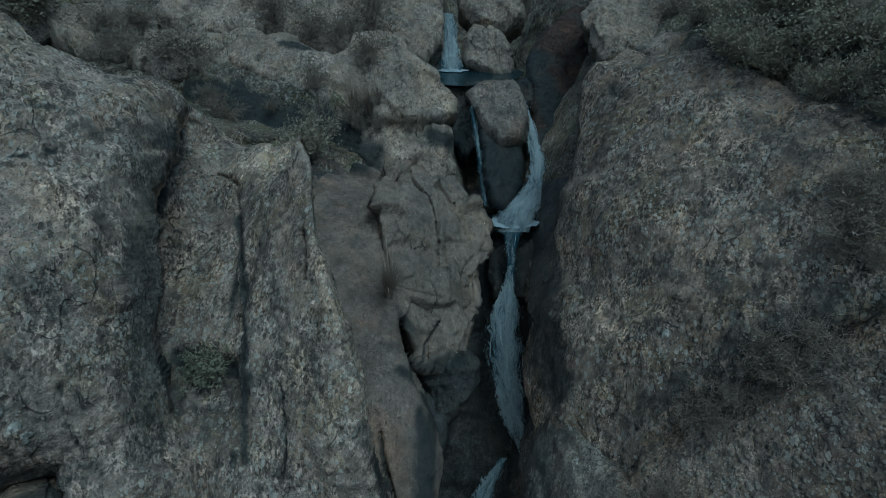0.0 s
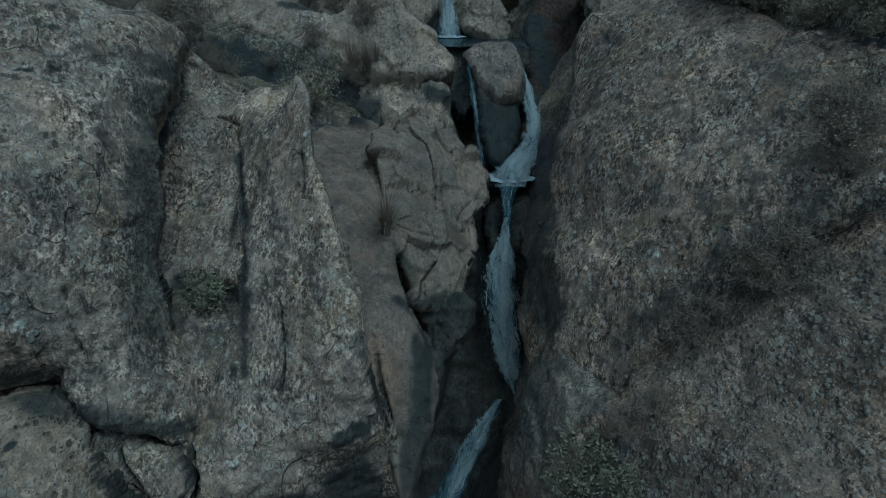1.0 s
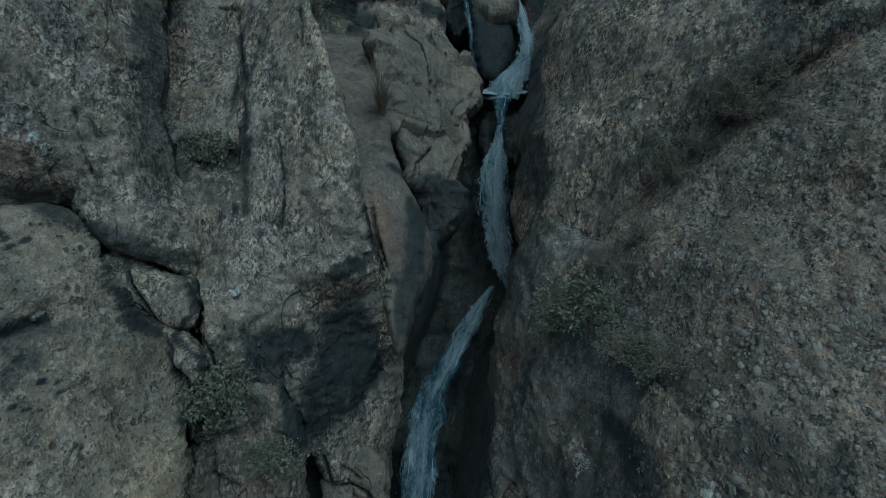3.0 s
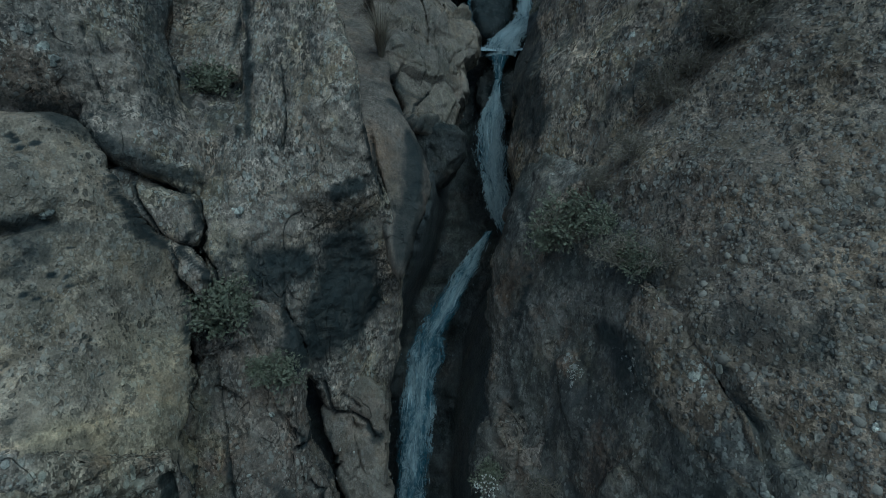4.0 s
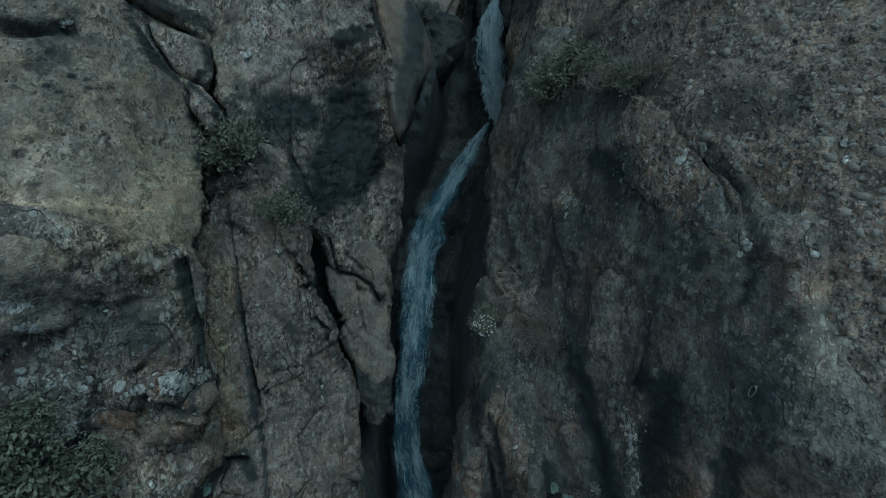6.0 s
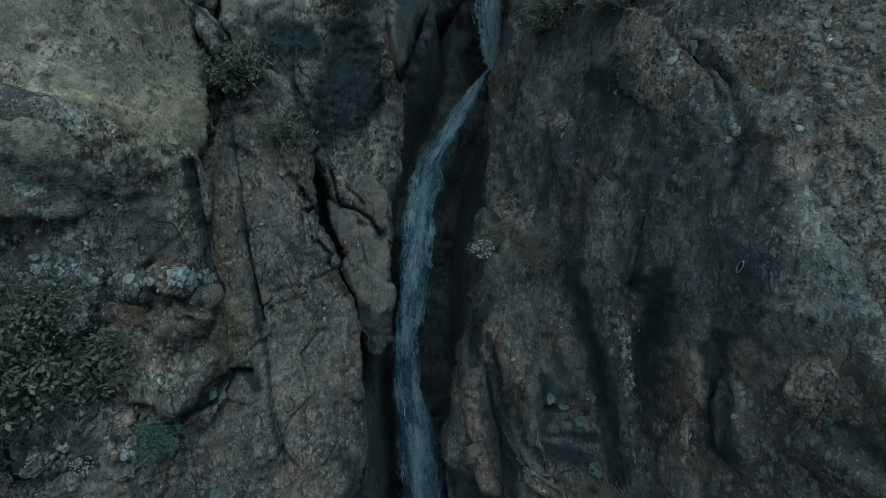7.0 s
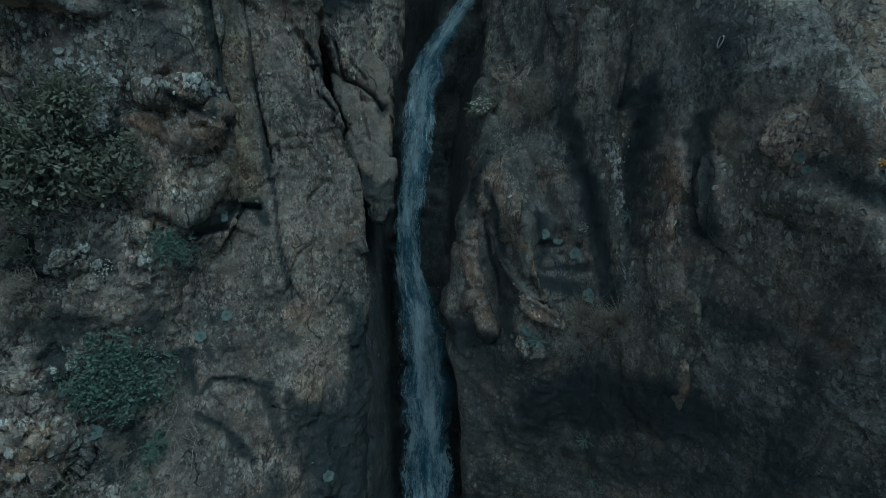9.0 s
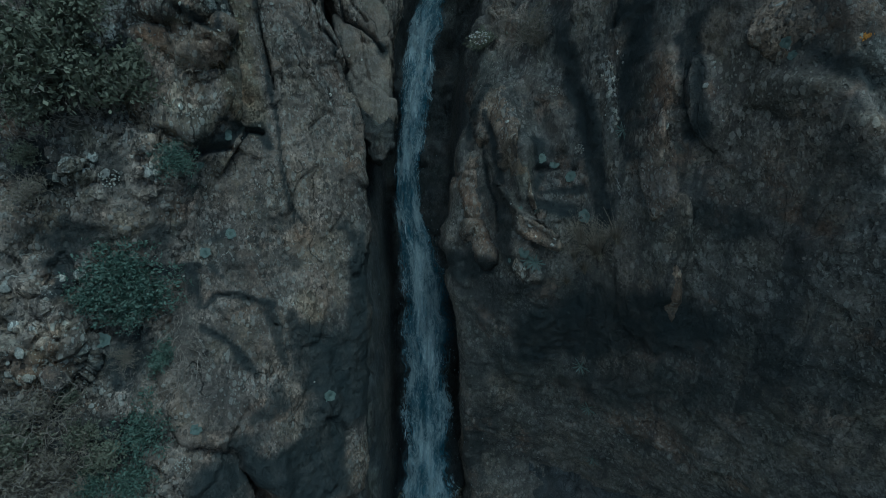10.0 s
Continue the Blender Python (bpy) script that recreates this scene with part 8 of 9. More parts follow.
LICHEN = [(-4.4, -11.06, 3.87, 0.05), (-4.16, -10.54, 4.02, 0.07), (-3.89, -10.85, 4.08, 0.04), (-3.95, -10.27, 4.16, 0.08), (-4.54, -11.16, 3.93, 0.04), (-3.84, -11.09, 4.15, 0.08), (-3.84, -11.19, 4.26, 0.08), (-4.08, -10.29, 4.13, 0.06), (-4.11, -11.05, 4.03, 0.06), (-4.54, -11.08, 3.89, 0.03), (-4.5, -11.31, 3.97, 0.07), (-4.4, -11.06, 3.87, 0.07), (-4.19, -10.49, 4.04, 0.03), (-4.19, -11.21, 4.05, 0.03), (-3.97, -10.55, 4.16, 0.03), (-4.44, -10.82, 3.93, 0.07), (-4.45, -11.37, 4.0, 0.07), (-4.31, -11.37, 3.96, 0.07), (-4.34, -10.85, 3.99, 0.06), (-4.64, -10.35, 4.01, 0.07), (-4.61, -10.32, 4.0, 0.04), (-4.01, -10.65, 3.97, 0.03)] + [(-3.82, -9.12, 4.07, 0.06), (-3.71, -8.97, 4.05, 0.08), (-3.69, -9.01, 4.09, 0.04), (-3.59, -9.11, 4.16, 0.06), (-4.03, -9.21, 4.02, 0.07), (-4.0, -9.04, 3.98, 0.04), (-4.2, -9.25, 3.94, 0.07), (-4.07, -8.97, 3.93, 0.06), (-3.35, -8.94, 4.28, 0.04), (-3.18, -9.07, 4.27, 0.05), (-3.18, -8.81, 4.24, 0.05), (-3.18, -9.02, 4.32, 0.05), (-3.18, -9.02, 4.32, 0.05), (-3.15, -9.07, 4.32, 0.04), (-3.1, -8.93, 4.33, 0.05), (-2.35, -7.18, 3.94, 0.05), (-2.6, -7.18, 3.93, 0.03), (-2.34, -7.11, 4.36, 0.04), (-2.37, -7.1, 3.99, 0.05), (-2.39, -7.15, 3.94, 0.04), (-2.47, -7.29, 3.93, 0.04), (-2.33, -7.26, 4.03, 0.04)] + [(-2.55, -7.09, 3.99, 0.03), (-3.55, -7.09, 3.72, 0.04), (-3.68, -7.17, 3.71, 0.03), (-3.25, -7.29, 3.85, 0.03), (-3.26, -7.15, 3.91, 0.02), (-3.66, -6.85, 3.67, 0.02), (-3.45, -6.82, 3.74, 0.04), (-3.45, -6.69, 3.72, 0.03), (-3.54, -6.64, 3.7, 0.02), (-3.26, -7.05, 3.89, 0.03), (-3.55, -6.77, 3.69, 0.03), (-3.65, -7.2, 3.73, 0.03), (-3.42, -6.74, 3.74, 0.02), (-3.5, -7.04, 3.83, 0.02), (-3.4, -6.76, 3.83, 0.03), (-3.4, -6.97, 3.85, 0.02), (-3.63, -7.28, 3.75, 0.04), (-3.34, -7.0, 3.86, 0.02), (-3.31, -7.6, 3.94, 0.02), (-3.81, -7.14, 3.67, 0.04), (-4.5, -7.14, 5.1, 0.03), (-3.31, -6.79, 3.84, 0.02)] + [(-3.4, -7.02, 3.87, 0.04), (-3.34, -6.84, 3.84, 0.03), (-3.37, -6.94, 3.85, 0.04), (-3.27, -6.84, 3.83, 0.03), (-3.5, -7.07, 3.84, 0.03), (-3.53, -7.11, 3.87, 0.04), (-3.5, -7.07, 3.84, 0.03), (-3.01, -6.43, 3.93, 0.03), (-3.31, -6.97, 3.86, 0.03), (2.15, -7.64, 4.55, 0.03), (2.24, -7.71, 4.43, 0.03), (2.26, -7.77, 4.33, 0.02), (2.26, -7.82, 4.39, 0.02), (2.24, -7.89, 4.57, 0.03), (2.31, -7.94, 4.52, 0.03), (2.26, -8.07, 4.59, 0.02), (2.26, -8.1, 4.58, 0.03), (2.26, -8.18, 4.58, 0.03), (2.26, -8.26, 4.58, 0.03), (2.24, -8.33, 4.54, 0.03), (2.24, -8.33, 4.54, 0.03), (2.27, -8.41, 4.53, 0.03)] + [(2.25, -8.49, 4.51, 0.02), (-3.62, -6.32, 3.57, 0.08), (-3.57, -6.5, 3.68, 0.05), (-3.51, -6.64, 3.7, 0.05), (-3.6, -7.01, 3.68, 0.05), (-3.23, -7.15, 3.92, 0.05), (-2.39, -7.15, 3.94, 0.09), (-3.86, -6.8, 3.55, 0.04), (2.53, -5.08, 3.98, 0.05), (2.72, -5.85, 3.4, 0.05), (3.54, -5.64, 4.93, 0.08), (-3.8, -3.48, 4.47, 0.07), (2.47, -4.99, 4.01, 0.07), (2.63, -4.96, 3.88, 0.06), (3.41, -4.99, 3.15, 0.06), (3.38, -5.2, 3.1, 0.04), (3.05, -5.88, 3.0, 0.04), (2.73, -5.88, 3.41, 0.05), (-2.3, -3.44, 5.63, 0.09), (-4.11, -1.73, 4.85, 0.08), (-4.04, -1.81, 4.91, 0.05), (-3.8, -3.51, 4.48, 0.06)] + [(-4.22, -1.57, 4.79, 0.06), (-4.04, -1.76, 4.91, 0.05), (-3.41, -10.12, 4.28, 0.08), (-3.84, -8.97, 4.0, 0.09), (2.29, -8.04, 4.58, 0.06), (2.2, -7.81, 4.57, 0.05), (2.26, -7.97, 4.56, 0.05), (2.22, -8.15, 4.6, 0.05), (2.32, -8.3, 4.54, 0.05), (3.48, -8.3, 2.43, 0.05), (2.74, -1.02, 6.2, 0.07), (2.45, -3.11, 5.16, 0.07)]
DRY = [(-2.84, -11.07, 4.49, 0.27), (-2.62, -11.36, 4.58, 0.25), (-2.85, -11.4, 4.4, 0.23), (-4.37, -12.13, 4.04, 0.28), (-3.91, -12.11, 4.18, 0.29), (-4.02, -12.51, 3.98, 0.31), (-4.44, -12.44, 3.92, 0.28), (-3.05, -10.78, 4.42, 0.2), (-4.15, -8.74, 3.84, 0.24), (-3.7, -8.51, 4.02, 0.25), (-3.32, -12.22, 4.36, 0.24), (-2.81, -12.48, 4.29, 0.2)]
STONE = [(-3.18, -8.81, 4.24, 0.1), (-3.26, -9.07, 4.25, 0.09), (-3.18, -9.28, 4.38, 0.13), (-3.1, -8.95, 4.33, 0.08), (-3.85, -9.12, 3.95, 0.15), (-4.03, -8.94, 3.96, 0.12), (-4.37, -10.34, 4.08, 0.19), (-4.18, -10.61, 3.98, 0.15), (-3.95, -11.05, 4.07, 0.22), (-4.05, -11.32, 3.98, 0.19), (-4.4, -10.92, 4.01, 0.16), (-3.88, -10.75, 4.18, 0.14), (-2.49, -10.09, 4.81, 0.09), (-3.56, -11.68, 4.43, 0.08), (2.38, -4.33, 4.53, 0.1), (2.23, -4.34, 4.58, 0.08), (1.28, -10.25, 5.31, 0.17)]

surface_points = np.concatenate([a[1] for a in ROCKS.values()])
surface_normals = np.concatenate([a[2] for a in ROCKS.values()])
surface_owner = np.concatenate([np.full(len(a[1]), k) for k, a in ROCKS.items()])


def perch(u, v, depth, reach=0.05):
    """The point of the stone at (u, v) nearest to that depth: world place, outward normal and the rock's number."""
    near = np.nonzero((np.abs(surface_points[:, 0] - u) < reach) & (np.abs(surface_points[:, 2] - v) < reach))[0]
    near = near[np.abs(surface_points[near, 1] - depth) < 0.25]
    if not len(near):
        p = np.array([u, depth, v])
        return SLOPE @ Vector(p), SLOPE.to_3x3() @ Vector((0, -0.9, 0.5)).normalized(), 0
    k = near[np.argmin(np.abs(surface_points[near, 1] - depth))]
    return SLOPE @ Vector(surface_points[k]), (SLOPE.to_3x3() @ Vector(surface_normals[k])).normalized(), int(surface_owner[k])


def plain_mesh(name, verts, faces, material, smooth=False):
    me = bpy.data.meshes.new(name)
    me.from_pydata([tuple(v) for v in verts], [], faces)
    me.materials.append(material)
    if smooth:
        me.polygons.foreach_set("use_smooth", np.ones(len(faces), bool))
    me.update()
    return me


def leaf_material(name, a, b, rough=0.6):
    n = Nodes(name)
    island = n.add("NewGeometry").outputs["Random Per Island"]
    color = n.mix(island, a, b)
    color = n.mix(n.ramp(n.noise(n.place(), 6.0, 3), 0.4, 0.6, 0.0, 0.5), color, b)
    return n.finish(color, rough, Specular_IOR_Level=0.25)


heath_leaf = leaf_material("heath_leaf", (0.18, 0.18, 0.125), (0.34, 0.325, 0.24))
scrub_leaf = leaf_material("scrub_leaf", (0.12, 0.106, 0.08), (0.225, 0.2, 0.152))
leafy_leaf = leaf_material("leafy_leaf", (0.118, 0.13, 0.09), (0.215, 0.225, 0.16))
fern_leaf = leaf_material("fern_leaf", (0.085, 0.135, 0.105), (0.15, 0.21, 0.165))
straw = leaf_material("straw", (0.15, 0.125, 0.095), (0.31, 0.27, 0.21), 0.8)
succulent = leaf_material("succulent", (0.12, 0.16, 0.14), (0.17, 0.215, 0.19), 0.5)
petal = leaf_material("petal", (0.32, 0.33, 0.29), (0.52, 0.52, 0.46), 0.7)
twig = leaf_material("twig", (0.16, 0.135, 0.115), (0.30, 0.27, 0.23), 0.9)
crust_pale = rock_material("crust_pale", (0.46, 0.455, 0.41), (0.34, 0.345, 0.31), (0.38, 0.38, 0.30), 0.5, 0.3, 0.0)


def tube(verts, faces, path, r0, r1):
    """Adds a thin tapered three-sided stem along a path."""
    start = len(verts)
    for i, p in enumerate(path):
        r = r0 + (r1 - r0) * i / (len(path) - 1)
        d = (path[min(i + 1, len(path) - 1)] - path[max(i - 1, 0)]).normalized()
        a = d.orthogonal().normalized()
        b = d.cross(a)
        for k in range(3):
            t = 2.1 * k
            verts.append(p + r * (math.cos(t) * a + math.sin(t) * b))
    for i in range(len(path) - 1):
        for k in range(3):
            q = start + 3 * i
            faces.append((q + k, q + (k + 1) % 3, q + 3 + (k + 1) % 3, q + 3 + k))


def bush(seed, leaf, stems, twigs, leaves, leaf_size, height, stem_r, upright=0.5, bend=0.3):
    """Meshes of a bush one metre across: its stems, and its foliage of single leaves."""
    rng = random.Random(seed)
    sv, sf, lv, lf = [], [], [], []
    for s in range(stems):
        a, out = rng.uniform(0, 6.283), math.sqrt(rng.random()) * 0.5
        tip = Vector((out * math.cos(a), out * math.sin(a), height * (1 - 1.3 * out * out) * rng.uniform(0.6, 1.1)))
        path = [Vector((0.1 * tip.x * k, 0.1 * tip.y * k, -0.06)) if k == 0 else None for k in range(1)]
        for k in range(1, 6):
            f = k / 5
            path.append(Vector((tip.x * f ** (1 + upright), tip.y * f ** (1 + upright), tip.z * f)) + 0.05 * bend * Vector((rng.gauss(0, 1), rng.gauss(0, 1), rng.gauss(0, 1))))
        tube(sv, sf, path, stem_r, stem_r * 0.4)
        for w in range(twigs):
            p = path[rng.randint(2, 5)]
            d = Vector((rng.gauss(0, 1), rng.gauss(0, 1), rng.gauss(0.5, 0.7))).normalized() * rng.uniform(0.08, 0.22)
            mid = p + 0.5 * d + 0.03 * Vector((rng.gauss(0, 1), rng.gauss(0, 1), rng.gauss(0, 1)))
            tube(sv, sf, [p, mid, p + d], stem_r * 0.5, stem_r * 0.25)
            for _ in range(leaves):
                c = p + d * rng.uniform(0.2, 1.1) + 0.03 * Vector((rng.gauss(0, 1), rng.gauss(0, 1), rng.gauss(0, 1)))
                x = (d.normalized() + 0.8 * Vector((rng.gauss(0, 1), rng.gauss(0, 1), rng.gauss(0.3, 1)))).normalized()
                y = x.orthogonal().normalized()
                y = (y * math.cos(s + w) + x.cross(y) * math.sin(s + w)).normalized()
                size = leaf_size * rng.uniform(0.6, 1.3)
                n0 = len(lv)
                lv += [c, c + 0.5 * size * x + 0.24 * size * y, c + size * x + 0.08 * size * x.cross(y), c + 0.5 * size * x - 0.24 * size * y]
                lf.append((n0, n0 + 1, n0 + 2, n0 + 3))
    return plain_mesh("branchwork", sv, sf, twig), plain_mesh("foliage", lv, lf, leaf)


def plant(name, label, category, group, parts):
    """A thing of several named meshes under one empty, to be copied."""
    top = tagged(new(name), label, category, group)
    top.empty_display_size = 0.1
    for part_name, me in parts:
        ob = tagged(new(part_name, me), kind="stuff" if part_name in ("stalk", "bloom", "foliage", "branchwork", "blade_spray") else "")
        ob.parent = top
    return top


def settle(top, spots, lean=0.5, sink=0.03, spread=0.25):
    """Stands a plant on its first spot, and copies of it on the others."""
    rng = random.Random(len(spots))
    for i, (u, v, depth, size) in enumerate(spots):
        place, normal, _ = perch(u, v, depth)
        up = (Vector((0, 0, 1)) * (1 - lean) + normal * lean).normalized()
        turn = up.to_track_quat("Z", "Y").to_matrix().to_4x4() @ Matrix.Rotation(rng.uniform(0, 6.283), 4, "Z")
        s = 2 * size * rng.uniform(1 - spread, 1 + spread)
        m = Matrix.Translation(place - up * sink * s) @ turn @ Matrix.Diagonal((s, s, s * rng.uniform(0.85, 1.15), 1))
        ob = top if i == 0 else copy_thing(top, Matrix())
        ob.matrix_basis = m


def shared(spots, kinds):
    return [spots[k::kinds] for k in range(kinds)]


for k, spots in enumerate(shared(HEATH, 3)):
    settle(plant("heath_shrub", "dense dark green heath shrub rooted between rocks", "shrub", "heath shrubs", zip(("branchwork", "foliage"), bush(10 + k, heath_leaf, 36, 10, 8, 0.05, 0.7, 0.007))), spots, 0.4)
for k, spots in enumerate(shared(SCRUB, 3)):
    settle(plant("scrub_bush", "dry greyish twiggy scrub bush on the rocks", "shrub", "scrub bushes", zip(("branchwork", "foliage"), bush(20 + k, scrub_leaf, 30, 7, 7, 0.04, 0.6, 0.008, 0.3, 0.6))), spots, 0.4)
for k, spots in enumerate(shared(LEAFY, 2)):
    settle(plant("leafy_bush", "small green leafy bush hanging on the cliff", "shrub", "leafy bushes", zip(("branchwork", "foliage"), bush(30 + k, leafy_leaf, 26, 9, 8, 0.075, 0.45, 0.005, 0.4, 1.0))), spots, 0.6)
for k, spots in enumerate(shared(FERN, 2)):
    settle(plant("fern", "soft blue-green feathery plant on the rubble slope", "fern", "ferns", zip(("branchwork", "foliage"), bush(40 + k, fern_leaf, 44, 9, 9, 0.06, 0.24, 0.004, 0.8, 0.4))), spots, 0.7)


def tuft(seed, blades=130):
    rng = random.Random(seed)
    v, f = [], []
    for _ in range(blades):
        a, lean, length = rng.uniform(0, 6.283), rng.uniform(0.1, 1.9), rng.uniform(0.35, 1.0)
        out = Vector((math.cos(a), math.sin(a), 0))
        side = Vector((-math.sin(a), math.cos(a), 0)) * 0.0045
        n0 = len(v)
        for k in range(6):
            t = k / 5 * length
            p = out * (lean * 0.55 * t * t + 0.03) + Vector((0, 0, t * (1 - 0.35 * lean * t)))
            w = 1 - 0.85 * k / 5
            v += [p - side * w, p + side * w]
        for k in range(5):
            q = n0 + 2 * k
            f.append((q, q + 1, q + 3, q + 2))
    return plain_mesh("blade_spray", v, f, straw)


settle(plant("grass_tuft", "dry reddish-brown grass tuft growing from a crack", "grass", "grass tufts", [("blade_spray", tuft(3))]), GRASS, 0.35)


def dead_twigs(seed):
    """A loose spray of bare bent twigs about one metre across."""
    rng = random.Random(seed)
    v, f = [], []
    for _ in range(14):
        p = Vector((rng.gauss(0, 0.12), rng.gauss(0, 0.12), 0))
        d = Vector((rng.gauss(0, 1), rng.gauss(0, 1), rng.uniform(0.2, 0.9))).normalized()
        path = [p]
        for _ in range(6):
            d = (d + 0.45 * Vector((rng.gauss(0, 1), rng.gauss(0, 1), rng.gauss(-0.05, 0.6)))).normalized()
            path.append(path[-1] + 0.1 * d)
        tube(v, f, path, 0.008, 0.003)
    return plain_mesh("branchwork", v, f, twig)


settle(plant("dead_twigs", "bare pale bent twigs lying on the rubble", "twig", "dead twigs", [("branchwork", dead_twigs(4))]), DRY, 0.8, 0.0)


def rosette(leaves, length, width, rise, curl, core=0.15):
    """Fleshy leaves turned round a centre by the golden angle."""
    v, f = [], []
    for k in range(leaves):
        a, t = 2.4 * k, (k + 1) / leaves
        out, side = Vector((math.cos(a), math.sin(a), 0)), Vector((-math.sin(a), math.cos(a), 0))
        reach, lift = length * (core + (1 - core) * t), rise * (1.15 - t)
        n0 = len(v)
        for s, w, z in ((0.0, 0.35, 0.0), (0.5, 0.9, 0.5), (0.8, 1.0, 0.75), (1.0, 0.12, 1.0 - curl)):
            p = out * reach * s + Vector((0, 0, 0.05 + lift * z))
            hw = side * width * w * (0.4 + 0.6 * t)
            v += [p - hw + Vector((0, 0, 0.012)), p, p + hw + Vector((0, 0, 0.012))]
        for r in range(3):
            for c in range(2):
                q = n0 + 3 * r + c
                f.append((q, q + 1, q + 4, q + 3))
    return plain_mesh("leaf_whorl", v, f, succulent, True)


settle(plant("rosette_plant", "flat grey-green succulent rosette on the rock", "succulent", "succulent rosettes", [("leaf_whorl", rosette(44, 0.5, 0.16, 0.10, 0.1))]), ROSETTE, 1.0, 0.0)
settle(plant("agave", "spiky green succulent star on the cliff", "succulent", "spiky succulents", [("leaf_whorl", rosette(13, 0.55, 0.045, 0.35, 0.2, 0.5))]), AGAVE, 1.0, 0.0)


def flowers(seed):
    rng = random.Random(seed)
    sv, sf, v, f = [], [], [], []
    for _ in range(70):
        a, r = rng.uniform(0, 6.283), math.sqrt(rng.random()) * 0.5
        p = Vector((r * math.cos(a), r * math.sin(a), 0.35 - 0.5 * r * r + rng.uniform(-0.05, 0.05)))
        tube(sv, sf, [Vector((0.2 * p.x, 0.2 * p.y, -0.02)), p * 0.6, p], 0.006, 0.004)
        n0, s = len(v), rng.uniform(0.025, 0.05)
        v += [p + s * Vector(q) for q in ((1, 0, 0), (0, 1, 0), (-1, 0, 0), (0, -1, 0), (0, 0, 0.7), (0, 0, -0.5))]
        for k in range(4):
            f += [(n0 + k, n0 + (k + 1) % 4, n0 + 4), (n0 + (k + 1) % 4, n0 + k, n0 + 5)]
    return plain_mesh("stalk", sv, sf, twig), plain_mesh("bloom", v, f, petal)


settle(plant("flower_cluster", "cluster of small whitish flower heads on the rocks", "flower", "flower clusters", zip(("stalk", "bloom"), flowers(5))), BLOSSOM, 0.8, 0.0)


def pebble_mesh(name, seed, flat, material, rings=4, sides=7, uneven=0.17, smooth=True):
    """A small uneven stone about one metre across, flattened."""
    rng = random.Random(seed)
    v, f = [Vector((0, 0, 0.5 * flat))], []
    for r in range(1, rings):
        a = math.pi * r / rings
        for s in range(sides):
            t = 6.283 * s / sides
            k = 0.5 * rng.uniform(0.98 - uneven, 0.98 + uneven)
            v.append(Vector((k * math.sin(a) * math.cos(t), k * math.sin(a) * math.sin(t), k * flat * math.cos(a))))
    v.append(Vector((0, 0, -0.5 * flat)))
    last = len(v) - 1
    for s in range(sides):
        f.append((0, 1 + s, 1 + (s + 1) % sides))
        f.append((last, last - sides + (s + 1) % sides, last - sides + s))
        for r in range(rings - 2):
            q = 1 + r * sides
            f.append((q + s, q + sides + s, q + sides + (s + 1) % sides, q + (s + 1) % sides))
    return plain_mesh(name, v, f, material, smooth)


def attach(name, me, rock_number, place, normal, size, turn, label="", squash=1.0):
    """A small piece seated on a rock, as a part of it."""
    ob = new(name, me)
    owner = ROCKS[rock_number][0]
    ob.parent = owner
    ob.matrix_parent_inverse = Matrix.Translation(owner.location).inverted()
    ob.matrix_basis = Matrix.Translation(place) @ normal.to_track_quat("Z", "Y").to_matrix().to_4x4() @ Matrix.Rotation(turn, 4, "Z") @ Matrix.Diagonal((size, size * squash, size, 1))
    return tagged(ob, label)


patch_meshes = [pebble_mesh("lichen_patch", 50 + k, 0.10, crust_pale, 4, 11) for k in range(4)]
for k, (u, v, depth, size) in enumerate(LICHEN):
    place, normal, number = perch(u, v, depth)
    if number:
        attach("lichen_patch", patch_meshes[k % 4], number, place, normal, 2 * size, k * 1.3, "pale grey-white lichen patch", 0.8)

for k, ob in enumerate((mid_block, knob_a, knob_b, root_ledge, rib_c, rib_d, rib_e, rib_n, rib_o, shoulder_g, ledge_a, ledge_b, ledge_c, slot_block, block_h, block_i, rubble_a, left_column, right_rib)):
    number = next(i for i, a in ROCKS.items() if a[0] is ob)
    _, p, nrm, edge, film_shade = ROCKS[number]
    pick = np.random.default_rng(200 + k).choice(np.nonzero(edge > 0.35)[0], 14 if ob is rib_n or ob is left_column else 6, replace=False)
    for j, i in enumerate(pick):
        attach("lichen_patch", patch_meshes[j % 4], number, SLOPE @ Vector(p[i]), (SLOPE.to_3x3() @ Vector(nrm[i])).normalized(), 0.03 + 0.012 * (j % 5), j * 1.3, "pale grey-white lichen patch", 0.8)

stone_meshes = [pebble_mesh("stone", 60 + k, 0.75, rock_rubble, 4, 6, 0.36, False) for k in range(4)]
rng = random.Random(8)
for k, (u, v, depth, size) in enumerate(STONE):
    place, normal, number = perch(u, v, depth)
    ob = tagged(new("stone", stone_meshes[k % 4]), "loose angular pale stone on the rubble slope", "stone", "loose stones")
    ob.matrix_basis = Matrix.Translation(place) @ normal.to_track_quat("Z", "Y").to_matrix().to_4x4() @ Matrix.Rotation(k * 1.7, 4, "Z") @ Matrix.Diagonal((2 * size, 2 * size * rng.uniform(0.6, 1), 1.6 * size, 1))


# pebbles bedded in the conglomerate slope
def scatter(rock_ob, count, seed, low, high, keep):
    number = next(k for k, a in ROCKS.items() if a[0] is rock_ob)
    _, p, nrm, edge, film_shade = ROCKS[number]
    rng = np.random.default_rng(seed)
    ok = np.nonzero((edge > 0.5) & (film_shade < 0.3) & keep(p))[0]
    pick = rng.choice(ok, count, replace=False)
    for k in pick:
        size = low + (high - low) * rng.random() ** 3
        yield number, SLOPE @ Vector(p[k]), (SLOPE.to_3x3() @ Vector(nrm[k])).normalized(), size, rng.random()


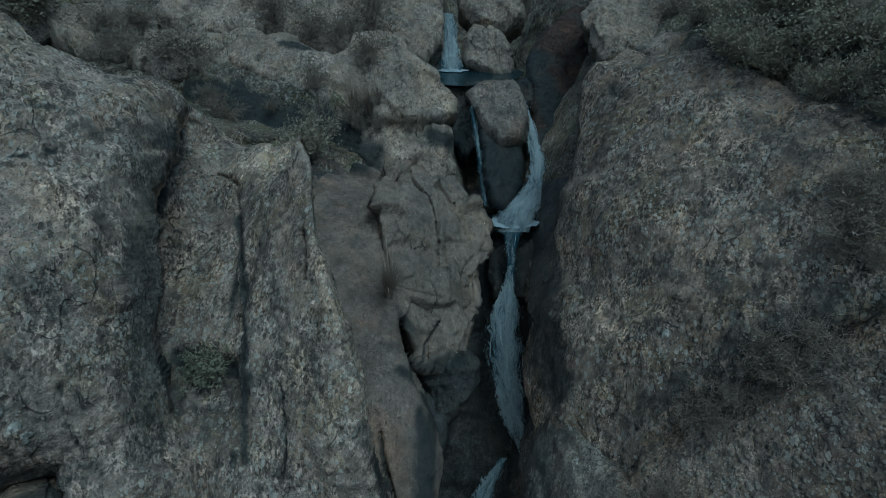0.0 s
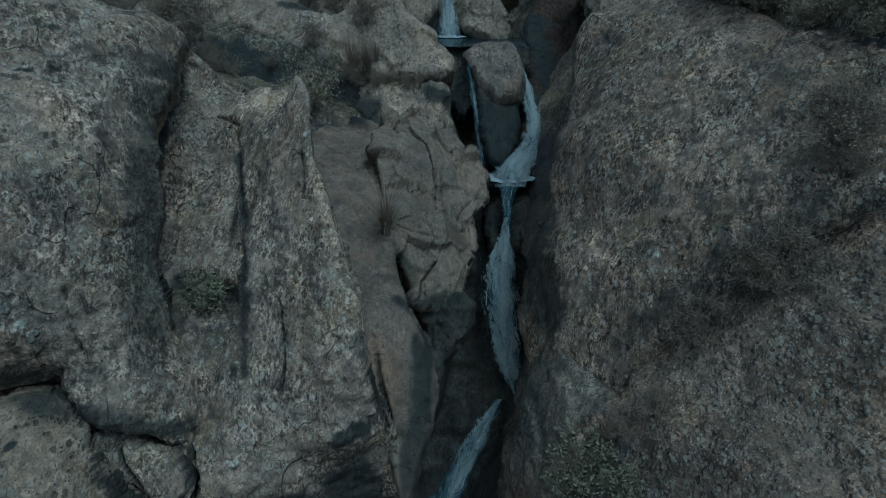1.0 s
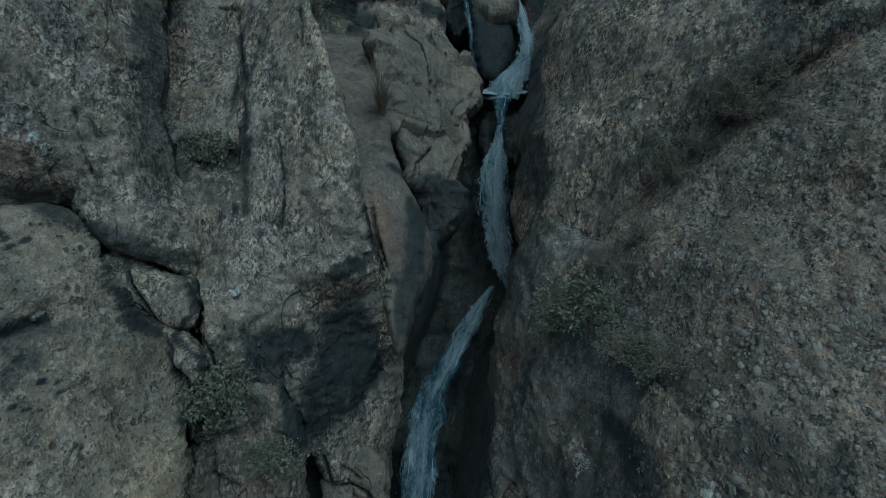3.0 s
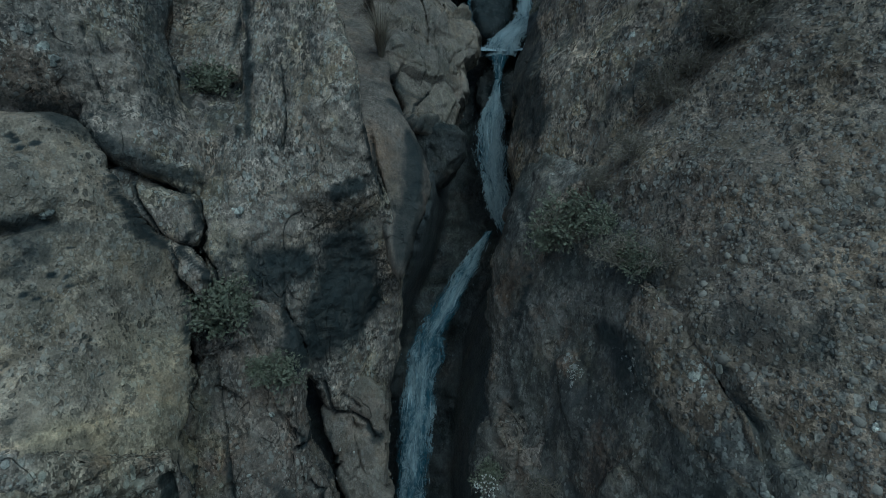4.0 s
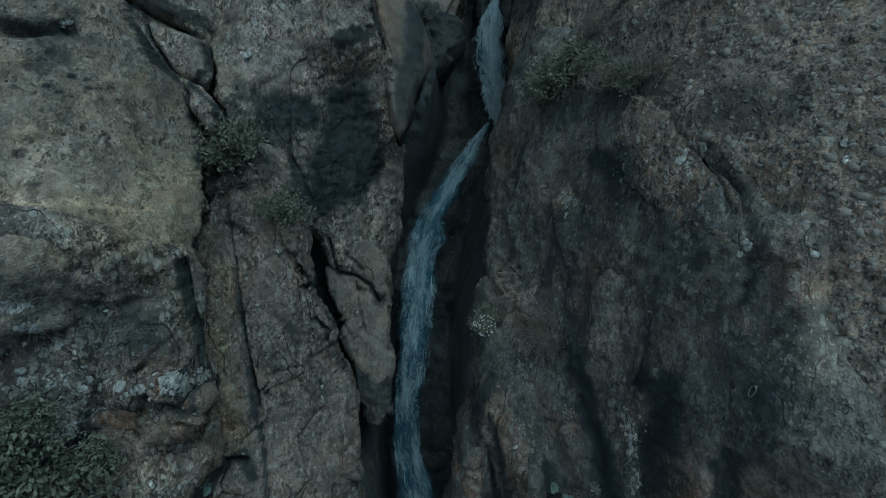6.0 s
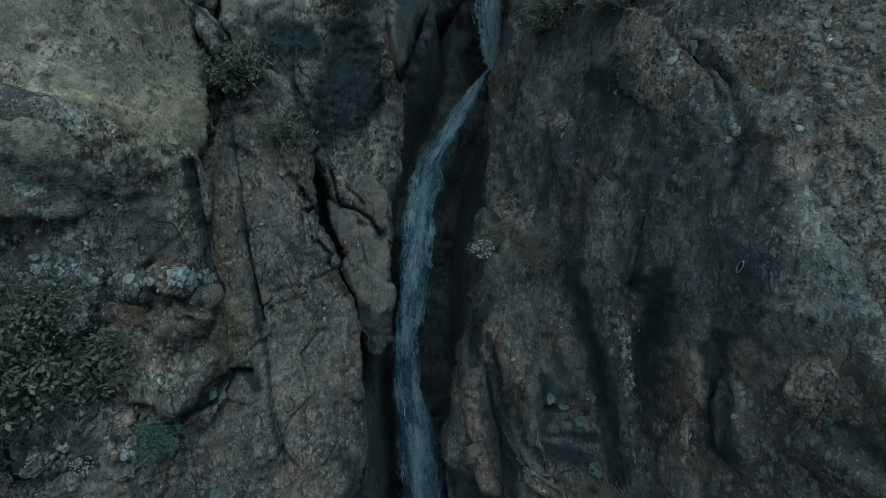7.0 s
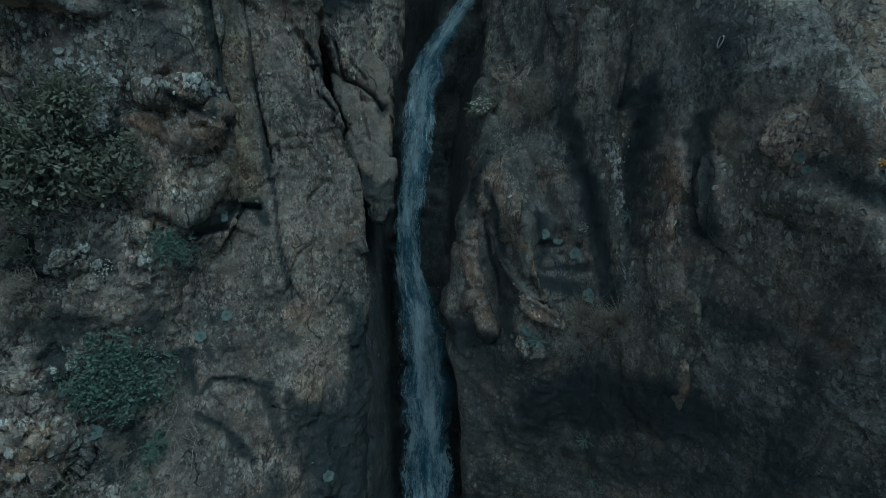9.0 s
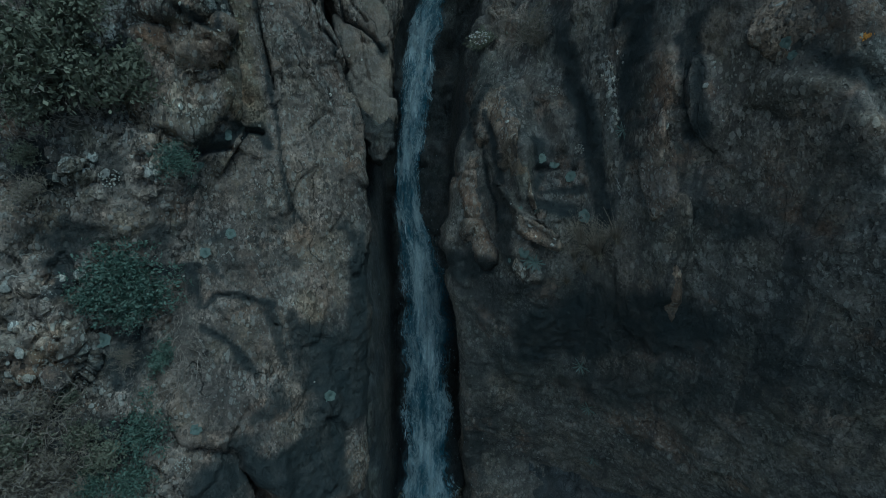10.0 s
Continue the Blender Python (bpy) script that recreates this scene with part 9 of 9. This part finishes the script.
pebble_tint = Nodes("pebble_stone")
info = pebble_tint.add("ObjectInfo").outputs["Random"]
pebble_stone = pebble_tint.finish(pebble_tint.mix(pebble_tint.noise(pebble_tint.place(), 30.0, 5, 0.7), pebble_tint.mix(info, (0.12, 0.11, 0.094), (0.29, 0.265, 0.222)), pebble_tint.mix(info, (0.17, 0.156, 0.135), (0.38, 0.352, 0.3))), 0.9,
                                  pebble_tint.bump(pebble_tint.noise(pebble_tint.place(), 60.0, 4, 0.7), 0.01))
grit = Nodes("grit_stone")
island = grit.add("NewGeometry").outputs["Random Per Island"]
grit_stone = grit.finish(grit.mix(island, (0.1, 0.09, 0.078), (0.27, 0.245, 0.21)), 0.9)
pebble_meshes = [pebble_mesh("pebble", 70 + k, 0.55, pebble_stone, 4, 6) for k in range(6)]


def pebbly(p):
    return fbm(np.stack([p[:, 0] * 1.4, p[:, 1] * 0, p[:, 2] * 1.4], 1), 3, 300) > -0.25


for k, (number, place, normal, size, r) in enumerate(scatter(right_slope, 290, 5, 0.04, 0.13, lambda p: pebbly(p) & (p[:, 2] < -3.2) & (p[:, 0] < 5))):
    attach("pebble", pebble_meshes[k % 6], number, place - 0.12 * size * normal, normal, size, 6.28 * r, "", 0.6 + 0.4 * r)


def grit_layer(rock_ob, count, seed, low, high, keep):
    """Small stones and crumbs stuck over a rock, joined in one mesh."""
    shapes = [pebble_mesh("grit", 80 + k, 0.5, grit_stone, 3, 5) for k in range(3)]
    co = [np.array([tuple(q.co) for q in s.vertices]) for s in shapes]
    fa = [[tuple(q.vertices) for q in s.polygons] for s in shapes]
    verts, faces, start = [], [], 0
    owner = rock_ob
    for number, place, normal, size, r in scatter(rock_ob, count, seed, low, high, keep):
        k = int(r * 2.999)
        m = np.array(normal.to_track_quat("Z", "Y").to_matrix() @ Matrix.Rotation(40 * r, 3, "Z"))
        verts.append((co[k] * size) @ m.T + np.array(place - 0.12 * size * normal - owner.location))
        faces += [tuple(i + start for i in q) for q in fa[k]]
        start += len(co[k])
    ob = new("grit", plain_mesh("grit", np.concatenate(verts), faces, grit_stone))
    ob.parent = owner
    return tagged(ob, "small pale stones crusting the rock", kind="stuff")


grit_layer(right_slope, 4200, 6, 0.015, 0.055, pebbly)
grit_layer(right_boulder, 3500, 7, 0.01, 0.035, lambda p: p[:, 0] > 1.6)
grit_layer(left_dome, 3000, 8, 0.01, 0.035, lambda p: p[:, 0] < 9)
grit_layer(left_ridge, 2600, 9, 0.01, 0.035, lambda p: p[:, 0] < 9)
grit_layer(left_face, 700, 10, 0.012, 0.06, lambda p: fbm(p * 1.4, 3, 320) > 0.15)
grit_layer(left_rubble, 2200, 11, 0.012, 0.09, lambda p: fbm(p * 1.1, 3, 330) > 0.0)
grit_layer(right_bluff, 1800, 12, 0.01, 0.04, lambda p: fbm(p * 1.2, 3, 310) > 0.1)


# a ring hung on a bolt in the cliff
def hardware():
    m = Nodes("dull_steel")
    steel = m.finish(m.mix(m.noise(m.place(), 60.0, 4), (0.32, 0.32, 0.31), (0.52, 0.52, 0.5)), 0.42, Metallic=1.0)
    place, normal, _ = perch(2.76, -7.05, 3.27)
    top = tagged(new("climbing_ring"), "pale steel ring hanging from a bolt in the cliff", "climbing ring")
    top.matrix_basis = Matrix.Translation(place) @ normal.to_track_quat("Z", "Y").to_matrix().to_4x4()

    def swept(name, path, r, closed):
        v, f, sides, count = [], [], 8, len(path)
        for i, p in enumerate(path):
            d = (path[(i + 1) % count if closed else min(i + 1, count - 1)] - path[i - 1 if closed or i else 0]).normalized()
            a = d.orthogonal().normalized()
            b = d.cross(a)
            v += [p + r * (math.cos(6.2832 * k / sides) * a + math.sin(6.2832 * k / sides) * b) for k in range(sides)]
        for i in range(count if closed else count - 1):
            for k in range(sides):
                q, w = i * sides, (i + 1) % count * sides
                f.append((q + k, q + (k + 1) % sides, w + (k + 1) % sides, w + k))
        ob = new(name, plain_mesh(name, v, f, steel, True))
        ob.parent = top
        return ob

    loop = [Vector((0.022 * math.cos(a) * (1 + 0.25 * math.sin(a)), 0.055 * math.sin(a) - 0.05, 0.03)) for a in np.linspace(0, 6.2832, 25)[:-1]]
    swept("link", loop, 0.006, True)
    swept("bolt", [Vector((0, 0, -0.04)), Vector((0, 0, 0.02)), Vector((0, 0, 0.045))], 0.009, False)


hardware()
